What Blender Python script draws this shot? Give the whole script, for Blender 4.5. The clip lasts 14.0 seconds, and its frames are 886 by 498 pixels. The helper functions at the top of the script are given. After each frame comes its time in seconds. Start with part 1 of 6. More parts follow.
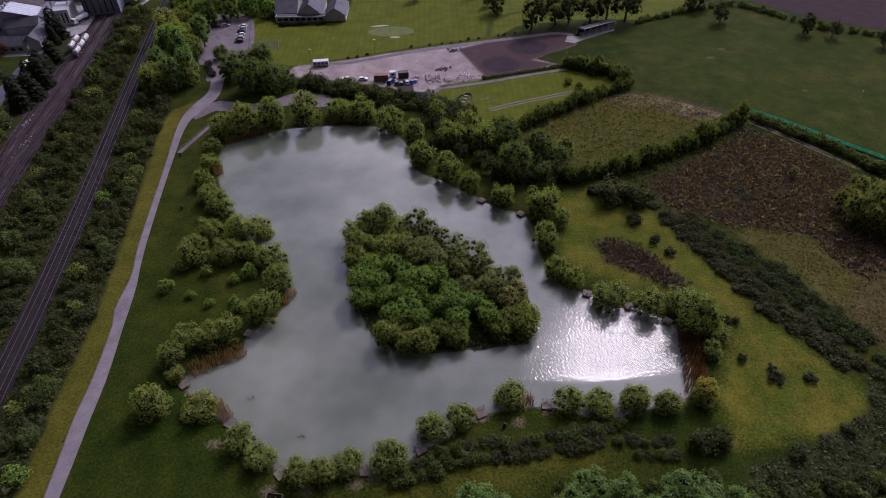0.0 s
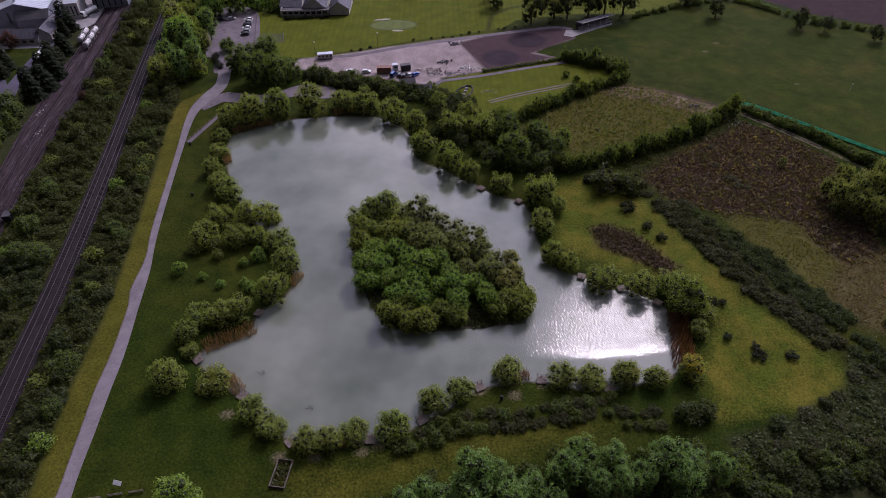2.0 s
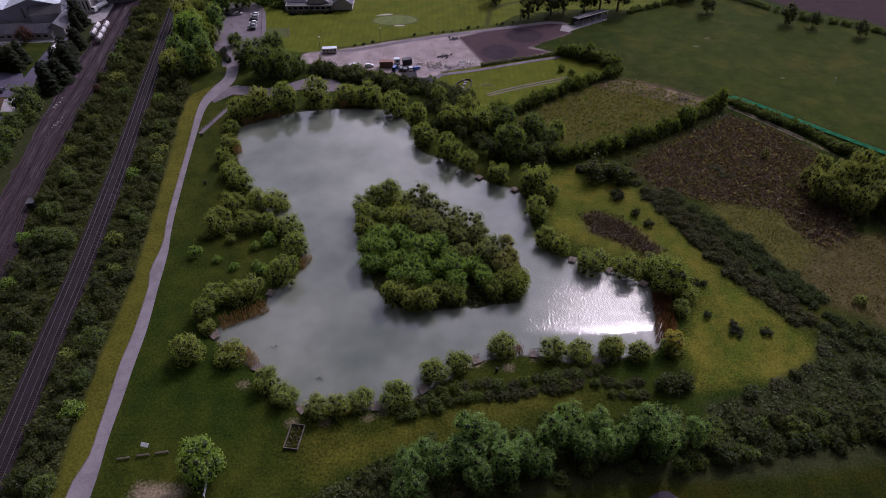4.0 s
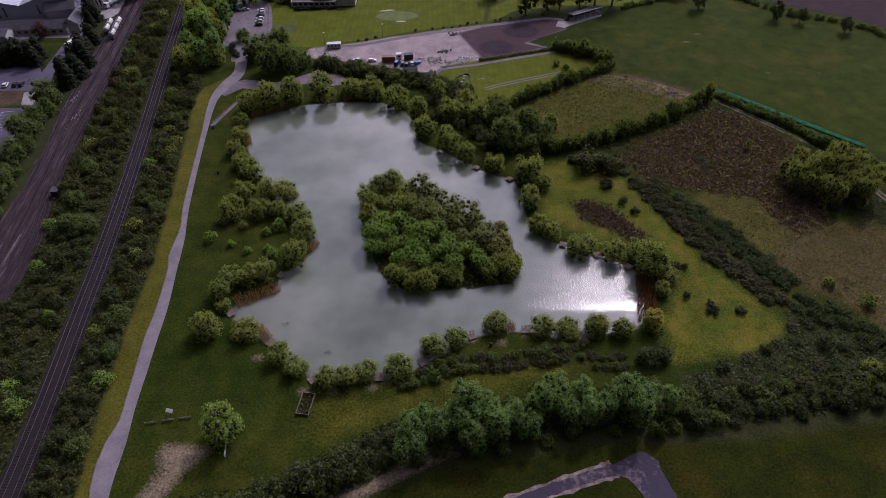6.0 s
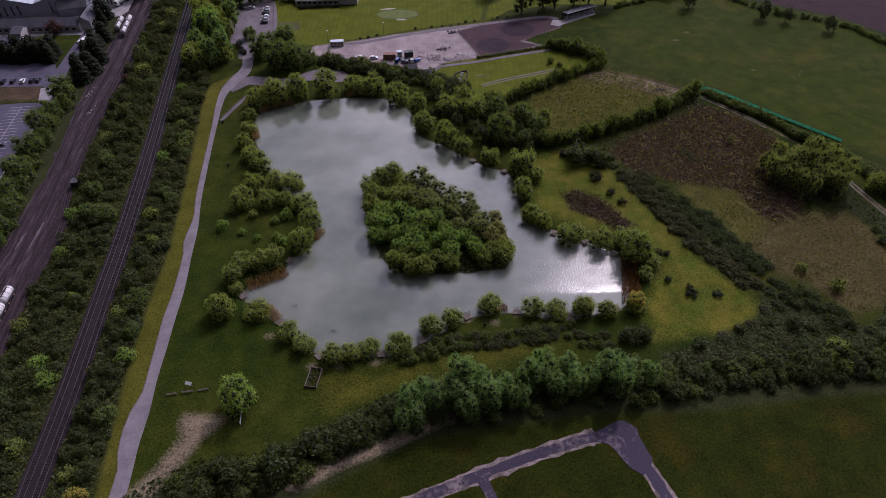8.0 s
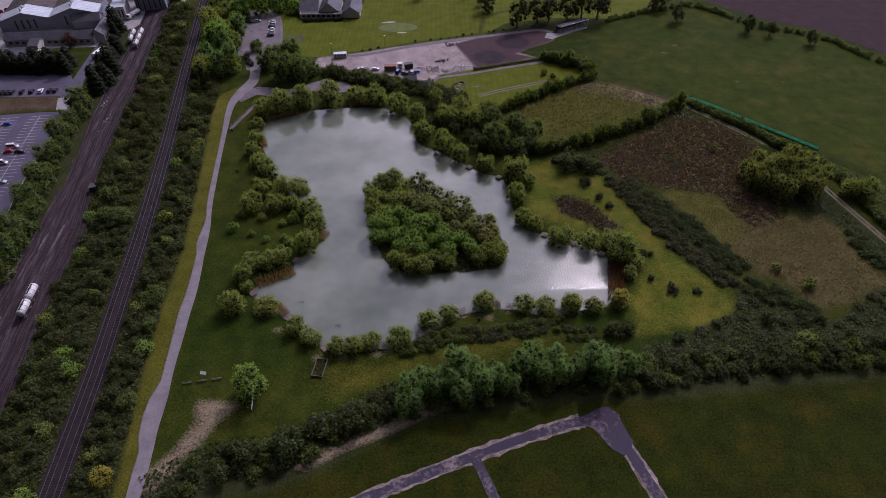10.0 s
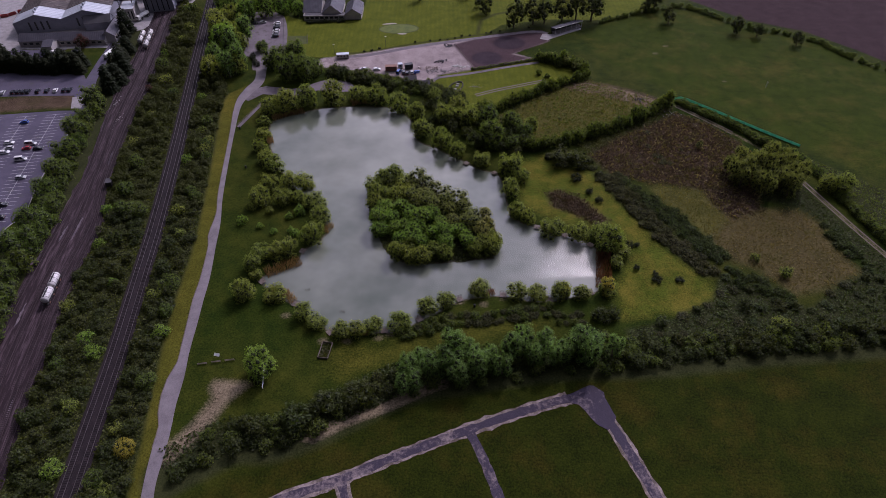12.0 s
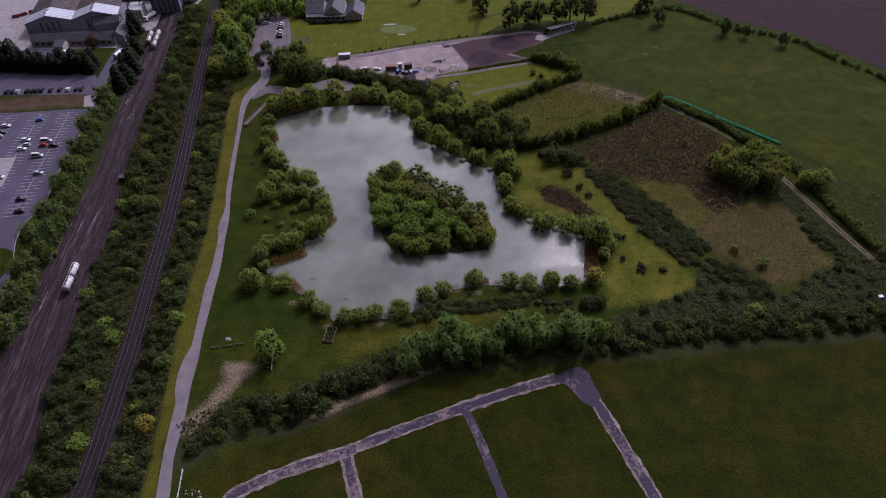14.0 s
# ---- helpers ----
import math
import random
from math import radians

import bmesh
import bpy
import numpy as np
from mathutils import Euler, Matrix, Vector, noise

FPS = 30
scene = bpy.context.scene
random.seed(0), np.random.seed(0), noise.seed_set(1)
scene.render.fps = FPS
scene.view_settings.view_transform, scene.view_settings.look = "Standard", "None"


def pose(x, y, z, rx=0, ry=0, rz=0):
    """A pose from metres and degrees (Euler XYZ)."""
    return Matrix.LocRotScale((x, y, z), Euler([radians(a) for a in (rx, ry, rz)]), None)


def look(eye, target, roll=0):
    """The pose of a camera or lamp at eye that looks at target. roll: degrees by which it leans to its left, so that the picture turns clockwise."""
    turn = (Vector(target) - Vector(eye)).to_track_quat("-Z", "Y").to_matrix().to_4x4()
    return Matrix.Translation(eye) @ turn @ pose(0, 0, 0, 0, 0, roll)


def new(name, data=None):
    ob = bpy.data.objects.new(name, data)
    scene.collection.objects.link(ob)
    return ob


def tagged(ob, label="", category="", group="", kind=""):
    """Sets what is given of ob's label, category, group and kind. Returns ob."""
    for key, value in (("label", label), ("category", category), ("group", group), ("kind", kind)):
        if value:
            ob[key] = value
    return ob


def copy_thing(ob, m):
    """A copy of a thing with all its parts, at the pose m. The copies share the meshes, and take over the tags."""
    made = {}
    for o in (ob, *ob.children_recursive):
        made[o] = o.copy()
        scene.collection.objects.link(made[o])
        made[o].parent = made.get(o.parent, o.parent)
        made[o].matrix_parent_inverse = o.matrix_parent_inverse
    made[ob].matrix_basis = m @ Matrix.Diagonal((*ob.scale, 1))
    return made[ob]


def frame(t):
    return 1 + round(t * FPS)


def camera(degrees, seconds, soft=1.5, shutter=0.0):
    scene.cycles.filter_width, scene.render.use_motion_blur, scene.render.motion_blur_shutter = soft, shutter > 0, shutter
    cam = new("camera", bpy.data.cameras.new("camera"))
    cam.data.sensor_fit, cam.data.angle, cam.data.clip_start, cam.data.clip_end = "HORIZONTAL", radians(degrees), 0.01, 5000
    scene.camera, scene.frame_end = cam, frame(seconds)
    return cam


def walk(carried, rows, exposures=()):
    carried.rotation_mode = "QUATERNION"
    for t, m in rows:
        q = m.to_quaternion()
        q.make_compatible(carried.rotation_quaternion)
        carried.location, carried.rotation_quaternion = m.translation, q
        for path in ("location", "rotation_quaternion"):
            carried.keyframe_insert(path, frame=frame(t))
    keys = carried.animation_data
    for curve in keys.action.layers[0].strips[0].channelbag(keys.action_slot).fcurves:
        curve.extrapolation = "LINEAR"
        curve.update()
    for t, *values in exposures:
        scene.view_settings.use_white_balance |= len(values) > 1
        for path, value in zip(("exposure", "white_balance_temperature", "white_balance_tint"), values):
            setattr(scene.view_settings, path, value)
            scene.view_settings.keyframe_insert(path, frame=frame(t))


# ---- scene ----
cam = camera(72.0, 14.0, soft=0.75)
EXPOSE, KELVIN, TINT = -1.41, 5960, 35
# seconds, eye, yaw, pitch, roll of the drone's camera
ROWS = [
    (0, -0.06, 0.04, 120.07, -0.019, -41.699, -1.139),
    (0.5, -0.17, -1.56, 120.64, -0.013, -41.821, -1.089),
    (1, -0.17, -3.39, 121.22, 0.014, -41.911, -1.060),
    (1.5, -0.19, -5.40, 122.08, 0.038, -42.063, -1.044),
    (2, -0.23, -7.62, 123.02, 0.047, -42.194, -1.003),
    (2.5, -0.18, -9.93, 124.24, 0.073, -42.380, -1.010),
    (3, -0.29, -12.43, 125.61, 0.041, -42.547, -0.966),
    (5.5, 0.37, -25.99, 134.57, 0.212, -43.458, -1.003),
    (6, 0.64, -28.74, 136.38, 0.278, -43.663, -1.040),
    (6.5, 0.98, -31.53, 138.16, 0.343, -43.834, -1.092),
    (7, 1.12, -34.29, 140.04, 0.342, -44.010, -1.062),
    (7.5, 1.29, -37.07, 141.78, 0.333, -44.116, -1.031),
    (8, 1.33, -39.80, 143.68, 0.276, -44.178, -0.955),
    (10.5, 2.53, -53.83, 152.77, 0.264, -43.365, -0.885),
    (11, 2.77, -56.60, 154.48, 0.288, -43.451, -0.895),
    (11.5, 2.98, -59.31, 156.34, 0.297, -43.557, -0.890),
    (12, 3.26, -62.07, 158.22, 0.337, -43.656, -0.918),
    (12.5, 3.45, -64.80, 160.12, 0.326, -43.746, -0.911),
    (13, 3.65, -67.54, 161.99, 0.310, -43.816, -0.897),
    (13.5, 3.89, -70.21, 163.96, 0.296, -43.903, -0.877),
    (14, 4.04, -72.90, 166.09, 0.252, -44.005, -0.839),
]
walk(cam, [(t, pose(x, y, z, 90 + pitch, 0, yaw) @ pose(0, 0, 0, 0, 0, roll)) for t, x, y, z, yaw, pitch, roll in ROWS],
     exposures=((0, EXPOSE, KELVIN, TINT), (14, EXPOSE, KELVIN, TINT)))

# ---- daylight: thin broken cloud, sun ahead and to the side ----
SUN_AZ, SUN_EL = radians(29), radians(42.0)
world = bpy.data.worlds.new("world")
scene.world = world
world.use_nodes = True
wn, wl = world.node_tree.nodes, world.node_tree.links
wbg = wn["Background"]
wsky = wn.new("ShaderNodeTexSky")
wsky.sky_type, wsky.sun_disc, wsky.sun_elevation, wsky.sun_rotation = "NISHITA", False, SUN_EL, SUN_AZ
wnoise = wn.new("ShaderNodeTexNoise")
wnoise.inputs["Scale"].default_value, wnoise.inputs["Detail"].default_value = 2.6, 5.0
wramp = wn.new("ShaderNodeValToRGB")
wramp.color_ramp.elements[0].position, wramp.color_ramp.elements[1].position = 0.25, 0.60
wcloud = wn.new("ShaderNodeValToRGB")
wcloud.color_ramp.elements[0].color, wcloud.color_ramp.elements[1].color = (0.62, 0.65, 0.72, 1), (1.0, 1.0, 1.0, 1)
wcloud.color_ramp.elements[0].position, wcloud.color_ramp.elements[1].position = 0.35, 0.7
wscale = wn.new("ShaderNodeVectorMath")
wscale.operation = "SCALE"
wscale.inputs["Scale"].default_value = 10.0
wmix = wn.new("ShaderNodeMix")
wmix.data_type = "RGBA"
wl.new(wnoise.outputs["Fac"], wramp.inputs["Fac"])
wl.new(wnoise.outputs["Fac"], wcloud.inputs["Fac"])
wl.new(wcloud.outputs["Color"], wscale.inputs[0])
wl.new(wramp.outputs["Color"], wmix.inputs["Factor"])
wl.new(wsky.outputs["Color"], wmix.inputs["A"])
wl.new(wscale.outputs["Vector"], wmix.inputs["B"])
# thin cloud scatters forward: the sky brightens towards the sun
wdot = wn.new("ShaderNodeVectorMath")
wdot.operation = "DOT_PRODUCT"
wdot.inputs[1].default_value = (math.sin(SUN_AZ) * math.cos(SUN_EL), math.cos(SUN_AZ) * math.cos(SUN_EL), math.sin(SUN_EL))
wl.new(wn.new("ShaderNodeTexCoord").outputs["Generated"], wdot.inputs[0])
wclamp, wpow, wglow = (wn.new("ShaderNodeMath") for _ in range(3))
wclamp.operation, wpow.operation, wglow.operation = "MAXIMUM", "POWER", "MULTIPLY_ADD"
wclamp.inputs[1].default_value, wpow.inputs[1].default_value = 0.0, 4.5
wglow.inputs[1].default_value, wglow.inputs[2].default_value = 17.0, 0.30
wl.new(wdot.outputs["Value"], wclamp.inputs[0])
wl.new(wclamp.outputs[0], wpow.inputs[0])
wl.new(wpow.outputs[0], wglow.inputs[0])
# haze: the sky pales towards the horizon
wsep = wn.new("ShaderNodeSeparateXYZ")
wl.new(wdot.inputs[0].links[0].from_socket, wsep.inputs[0])
wlow, wlow2, whaze, wall = (wn.new("ShaderNodeMath") for _ in range(4))
wlow.operation, wlow2.operation, whaze.operation, wall.operation = "SUBTRACT", "POWER", "MULTIPLY_ADD", "MULTIPLY"
wlow.use_clamp = True
wlow.inputs[0].default_value, wlow2.inputs[1].default_value = 1.0, 2.0
whaze.inputs[1].default_value, whaze.inputs[2].default_value = 3.2, 0.82
wl.new(wsep.outputs["Z"], wlow.inputs[1])
wl.new(wlow.outputs[0], wlow2.inputs[0])
wl.new(wlow2.outputs[0], whaze.inputs[0])
wl.new(whaze.outputs[0], wall.inputs[0])
wl.new(wglow.outputs[0], wall.inputs[1])
wlit = wn.new("ShaderNodeVectorMath")
wlit.operation = "SCALE"
wl.new(wmix.outputs["Result"], wlit.inputs[0])
wl.new(wall.outputs[0], wlit.inputs["Scale"])
wl.new(wlit.outputs["Vector"], wbg.inputs["Color"])
wbg.inputs["Strength"].default_value = 0.048

sun_data = bpy.data.lights.new("sun", "SUN")
sun_data.energy, sun_data.angle, sun_data.color = 4.9, radians(1.4), (1.0, 0.95, 0.86)
sun = new("sun", sun_data)
sun.matrix_world = look((300 * math.sin(SUN_AZ), 300 * math.cos(SUN_AZ), 300 * math.tan(SUN_EL)), (0, 0, 0))

# ---- materials ----
def nodes_of(name):
    m = bpy.data.materials.new(name)
    m.use_nodes = True
    return m, m.node_tree.nodes, m.node_tree.links


def noise_node(n, l, scale, detail=4.0, coords=None, rough=0.55):
    t = n.new("ShaderNodeTexNoise")
    t.inputs["Scale"].default_value, t.inputs["Detail"].default_value, t.inputs["Roughness"].default_value = scale, detail, rough
    if coords is not None:
        l.new(coords, t.inputs["Vector"])
    return t.outputs["Fac"]


def ramp_node(n, l, fac, lo, hi, a, b):
    r = n.new("ShaderNodeValToRGB")
    r.color_ramp.elements[0].position, r.color_ramp.elements[1].position = lo, hi
    r.color_ramp.elements[0].color, r.color_ramp.elements[1].color = (*a, 1), (*b, 1)
    l.new(fac, r.inputs["Fac"])
    return r.outputs["Color"]


def mix_node(n, l, fac, a, b, how="MIX"):
    x = n.new("ShaderNodeMix")
    x.data_type, x.blend_type = "RGBA", how
    for key, value in (("Factor", fac), ("A", a), ("B", b)):
        if isinstance(value, (int, float)):
            x.inputs[key].default_value = value
        elif isinstance(value, tuple):
            x.inputs[key].default_value = (*value, 1)
        else:
            l.new(value, x.inputs[key])
    return x.outputs["Result"]


def math_node(n, l, op, a, b=0.0, c=0.0):
    x = n.new("ShaderNodeMath")
    x.operation = op
    for k, value in enumerate((a, b, c)):
        if isinstance(value, (int, float)):
            x.inputs[k].default_value = value
        else:
            l.new(value, x.inputs[k])
    return x.outputs["Value"]


def bump_node(n, l, height, strength, distance):
    b = n.new("ShaderNodeBump")
    b.inputs["Strength"].default_value, b.inputs["Distance"].default_value = strength, distance
    l.new(height, b.inputs["Height"])
    return b.outputs["Normal"]


def surface(name, dark, light, big=0.15, fine=3.0, rough=0.9, metal=0.0, bump=0.3, depth=0.05, stain=None, world_space=True):
    """A plain rough surface: large blotches, fine grain and relief, and stains where given."""
    m, n, l = nodes_of(name)
    bsdf = n["Principled BSDF"]
    if world_space:
        pos = n.new("ShaderNodeNewGeometry").outputs["Position"]
    else:
        pos = n.new("ShaderNodeTexCoord").outputs["Object"]
    a = noise_node(n, l, big, 5, pos, 0.62)
    b = noise_node(n, l, fine, 5, pos, 0.65)
    fac = math_node(n, l, "MULTIPLY_ADD", a, 0.55, math_node(n, l, "MULTIPLY", b, 0.45))
    col = ramp_node(n, l, fac, 0.36, 0.64, dark, light)
    if stain:
        s = noise_node(n, l, big * 3.1, 3, pos)
        x = n.new("ShaderNodeMapRange")
        l.new(s, x.inputs["Value"])
        x.inputs["From Min"].default_value, x.inputs["From Max"].default_value = 0.55, 0.7
        col = mix_node(n, l, x.outputs["Result"], col, stain)
    l.new(col, bsdf.inputs["Base Color"])
    bsdf.inputs["Roughness"].default_value, bsdf.inputs["Metallic"].default_value = rough, metal
    bsdf.inputs["Specular IOR Level"].default_value = 0.3
    l.new(bump_node(n, l, b, bump, depth), bsdf.inputs["Normal"])
    return m


def paint(name, colour, rough=0.35, metal=0.0):
    m, n, l = nodes_of(name)
    bsdf = n["Principled BSDF"]
    pos = n.new("ShaderNodeTexCoord").outputs["Object"]
    dirt = noise_node(n, l, 1.3, 4, pos)
    col = ramp_node(n, l, dirt, 0.3, 0.7, tuple(0.78 * c for c in colour), colour)
    l.new(col, bsdf.inputs["Base Color"])
    bsdf.inputs["Roughness"].default_value, bsdf.inputs["Metallic"].default_value = rough, metal
    return m


def leaves(name, dark, light, yellow=(0.25, 0.23, 0.03), glow=0.45, patch=None, reach_in=0.18):
    """Foliage: each leaf spray differs, plants differ, clump tones imitate lit and shaded leaves, light passes through.
    """
    m, n, l = nodes_of(name)
    n.remove(n["Principled BSDF"])
    geo, info = n.new("ShaderNodeNewGeometry"), n.new("ShaderNodeObjectInfo")
    # clump tone stands in for leaf angles that catch more or less light
    clump = noise_node(n, l, 0.8, 3, geo.outputs["Position"], 0.6)
    clump = math_node(n, l, "MULTIPLY_ADD", clump, 3.0, -1.0)
    fac = math_node(n, l, "MULTIPLY_ADD", geo.outputs["Random Per Island"], 0.38, math_node(n, l, "MULTIPLY", clump, 0.62))
    low = tuple(a + (b - a) * reach_in for a, b in zip(dark, light))
    col = ramp_node(n, l, fac, 0.05, 0.95, low, light)
    pick = math_node(n, l, "MULTIPLY", info.outputs["Random"], 0.38)
    col = mix_node(n, l, pick, col, yellow)
    if patch:
        drift = ramp_node(n, l, noise_node(n, l, 0.11, 5, geo.outputs["Position"], 0.65), 0.48, 0.62, (0.0, 0.0, 0.0), (1.0, 1.0, 1.0))
        col = mix_node(n, l, math_node(n, l, "MULTIPLY", drift, 0.8), col, patch)
    d, t, g = n.new("ShaderNodeBsdfDiffuse"), n.new("ShaderNodeBsdfTranslucent"), n.new("ShaderNodeBsdfGlossy")
    g.inputs["Roughness"].default_value = 0.55
    l.new(col, d.inputs["Color"])
    thin = n.new("ShaderNodeVectorMath")
    thin.operation = "MULTIPLY"
    thin.inputs[1].default_value = (1.7, 1.75, 0.7)
    l.new(col, thin.inputs[0])
    l.new(thin.outputs["Vector"], t.inputs["Color"])
    a, b = n.new("ShaderNodeMixShader"), n.new("ShaderNodeMixShader")
    a.inputs[0].default_value, b.inputs[0].default_value = glow, 0.015
    l.new(d.outputs[0], a.inputs[1]), l.new(t.outputs[0], a.inputs[2])
    l.new(a.outputs[0], b.inputs[1]), l.new(g.outputs[0], b.inputs[2])
    l.new(b.outputs[0], n["Material Output"].inputs["Surface"])
    return m


LEAF_WILLOW = leaves("leaf_willow", (0.014, 0.024, 0.005), (0.235, 0.300, 0.055), (0.25, 0.255, 0.048), 0.4)
LEAF_GREEN = leaves("leaf_green", (0.012, 0.028, 0.004), (0.215, 0.370, 0.052), (0.19, 0.24, 0.035), 0.4)
LEAF_SILVER = leaves("leaf_silver", (0.010, 0.026, 0.005), (0.170, 0.290, 0.070), (0.13, 0.20, 0.045), 0.4)
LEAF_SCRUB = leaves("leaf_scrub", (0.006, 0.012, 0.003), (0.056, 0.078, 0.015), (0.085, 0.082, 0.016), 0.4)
LEAF_DARK = leaves("leaf_dark", (0.007, 0.012, 0.006), (0.022, 0.031, 0.012), (0.028, 0.028, 0.010), 0.2)
LEAF_BRAMBLE = leaves("leaf_bramble", (0.006, 0.010, 0.003), (0.082, 0.088, 0.028), (0.080, 0.068, 0.026), 0.3)
LEAF_RED = leaves("leaf_red", (0.05, 0.018, 0.018), (0.10, 0.035, 0.03), (0.08, 0.03, 0.02), 0.3)
LEAF_BUD = leaves("leaf_bud", (0.030, 0.042, 0.010), (0.205, 0.240, 0.062), (0.19, 0.19, 0.06), 0.4)
LEAF_PALE = leaves("leaf_pale", (0.05, 0.052, 0.014), (0.27, 0.275, 0.075), (0.26, 0.23, 0.06), 0.4)
LEAF_SALLOW = leaves("leaf_sallow", (0.036, 0.048, 0.014), (0.19, 0.215, 0.062), (0.15, 0.16, 0.045), 0.5)
LEAF_GOLD = leaves("leaf_gold", (0.12, 0.12, 0.015), (0.30, 0.27, 0.04), (0.36, 0.28, 0.04), 0.5)
LEAF_DEAD = leaves("leaf_dead", (0.012, 0.008, 0.006), (0.105, 0.070, 0.048), (0.06, 0.042, 0.03), 0.25)
LEAF_HEDGE = leaves("leaf_hedge", (0.010, 0.021, 0.004), (0.110, 0.155, 0.026), (0.11, 0.12, 0.02), 0.45)
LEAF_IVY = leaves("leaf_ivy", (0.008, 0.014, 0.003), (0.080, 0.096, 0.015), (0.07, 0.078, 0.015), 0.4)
LEAF_REED = leaves("leaf_reed", (0.11, 0.062, 0.036), (0.32, 0.20, 0.115), (0.19, 0.12, 0.07), 0.3)
LEAF_REED_RED = leaves("leaf_reed_red", (0.075, 0.03, 0.024), (0.18, 0.085, 0.06), (0.15, 0.07, 0.05), 0.3)
LEAF_HAY = leaves("leaf_hay", (0.045, 0.046, 0.013), (0.20, 0.175, 0.062), (0.17, 0.14, 0.05), 0.5, (0.055, 0.062, 0.016))
LEAF_BRACKEN = leaves("leaf_bracken", (0.014, 0.010, 0.008), (0.21, 0.145, 0.115), (0.08, 0.05, 0.035), 0.25, (0.075, 0.070, 0.022), 0.05)
LEAF_STRAW = leaves("leaf_straw", (0.05, 0.040, 0.017), (0.25, 0.200, 0.105), (0.16, 0.13, 0.06), 0.4, (0.10, 0.098, 0.03), 0.1)
LEAF_DEEP = leaves("leaf_deep", (0.010, 0.022, 0.004), (0.118, 0.180, 0.030), (0.12, 0.145, 0.025), 0.45)
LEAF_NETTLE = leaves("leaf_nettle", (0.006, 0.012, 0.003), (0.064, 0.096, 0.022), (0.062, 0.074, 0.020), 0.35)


def netting(name, colour):
    m, n, l = nodes_of(name)
    n.remove(n["Principled BSDF"])
    d, t, x = n.new("ShaderNodeBsdfDiffuse"), n.new("ShaderNodeBsdfTranslucent"), n.new("ShaderNodeMixShader")
    col = ramp_node(n, l, noise_node(n, l, 0.9, 3), 0.35, 0.65, tuple(0.75 * c for c in colour), colour)
    l.new(col, d.inputs["Color"]), l.new(col, t.inputs["Color"])
    l.new(d.outputs[0], x.inputs[1]), l.new(t.outputs[0], x.inputs[2])
    l.new(x.outputs[0], n["Material Output"].inputs["Surface"])
    return m


# near-black green for crown cores: the shade between leaves, put into colour
CORE_SHADE = surface("inner_twigs", (0.010, 0.015, 0.005), (0.032, 0.042, 0.012), 1.0, 9.0)
BARK = surface("bark", (0.06, 0.045, 0.035), (0.15, 0.12, 0.09), 1.0, 9.0)
ASPHALT_PATH = surface("path_asphalt", (0.125, 0.108, 0.118), (0.215, 0.188, 0.202), 0.2, 3.0, 0.9, bump=0.15)
ASPHALT = surface("asphalt", (0.050, 0.042, 0.070), (0.100, 0.088, 0.128), 0.08, 3.0, 0.85, bump=0.15, stain=(0.07, 0.065, 0.08))
ASPHALT_PALE = surface("pale_asphalt", (0.090, 0.074, 0.086), (0.175, 0.147, 0.165), 0.1, 3.0, bump=0.15, stain=(0.085, 0.075, 0.065))
BALLAST = surface("ballast", (0.007, 0.0045, 0.0058), (0.024, 0.0155, 0.019), 0.25, 6.0, 0.95, bump=0.8, stain=(0.026, 0.017, 0.019))
CHALK = surface("crushed_stone", (0.30, 0.24, 0.22), (0.55, 0.47, 0.44), 0.06, 2.0, bump=0.5, stain=(0.24, 0.18, 0.17))
GRAVEL_DIRT = surface("gravel_dirt", (0.07, 0.056, 0.045), (0.17, 0.135, 0.115), 0.15, 3.0, bump=0.5, stain=(0.12, 0.11, 0.06))


def two_tone(name, dark, pale, big, mid, along=(1.0, 1.0), turn=0.0, lo=0.42, hi=0.58, bump=0.5):
    """Worn paving or stone in two mixed tones, streaked along a direction, with fine grain."""
    m, n, l = nodes_of(name)
    bsdf = n["Principled BSDF"]
    pos = n.new("ShaderNodeNewGeometry").outputs["Position"]
    lay = n.new("ShaderNodeMapping")
    lay.vector_type = "TEXTURE"
    lay.inputs["Scale"].default_value, lay.inputs["Rotation"].default_value = (*along, 1.0), (0, 0, radians(turn))
    l.new(pos, lay.inputs["Vector"])
    a, b = noise_node(n, l, big, 4, lay.outputs["Vector"], 0.6), noise_node(n, l, mid, 6, lay.outputs["Vector"], 0.7)
    grain = noise_node(n, l, 5.0, 4, pos, 0.7)
    fac = math_node(n, l, "MULTIPLY_ADD", a, 0.6, math_node(n, l, "MULTIPLY", b, 0.4))
    col = ramp_node(n, l, fac, lo, hi, dark, pale)
    col = mix_node(n, l, 1.0, col, ramp_node(n, l, grain, 0.3, 0.7, (0.55, 0.55, 0.55), (1.35, 1.35, 1.35)), "MULTIPLY")
    l.new(col, bsdf.inputs["Base Color"])
    bsdf.inputs["Roughness"].default_value, bsdf.inputs["Specular IOR Level"].default_value = 0.9, 0.25
    l.new(bump_node(n, l, math_node(n, l, "ADD", b, grain), bump, 0.06), bsdf.inputs["Normal"])
    return m


BALLAST_OLD = two_tone("old_ballast", (0.021, 0.0115, 0.0145), (0.128, 0.088, 0.104), 1.0, 2.6, (0.8, 10.0), 8.0, 0.47, 0.70, 0.8)
LANE_MARGIN = two_tone("lane_margin", (0.10, 0.078, 0.066), (0.27, 0.215, 0.205), 0.3, 1.4)
OLD_CONCRETE = two_tone("broken_concrete", (0.045, 0.036, 0.056), (0.235, 0.185, 0.185), 0.055, 0.75, lo=0.50, hi=0.63)
SPILL_STONE = surface("spilled_stone", (0.035, 0.028, 0.042), (0.18, 0.145, 0.16), 0.16, 2.0, bump=0.5, stain=(0.07, 0.058, 0.078))
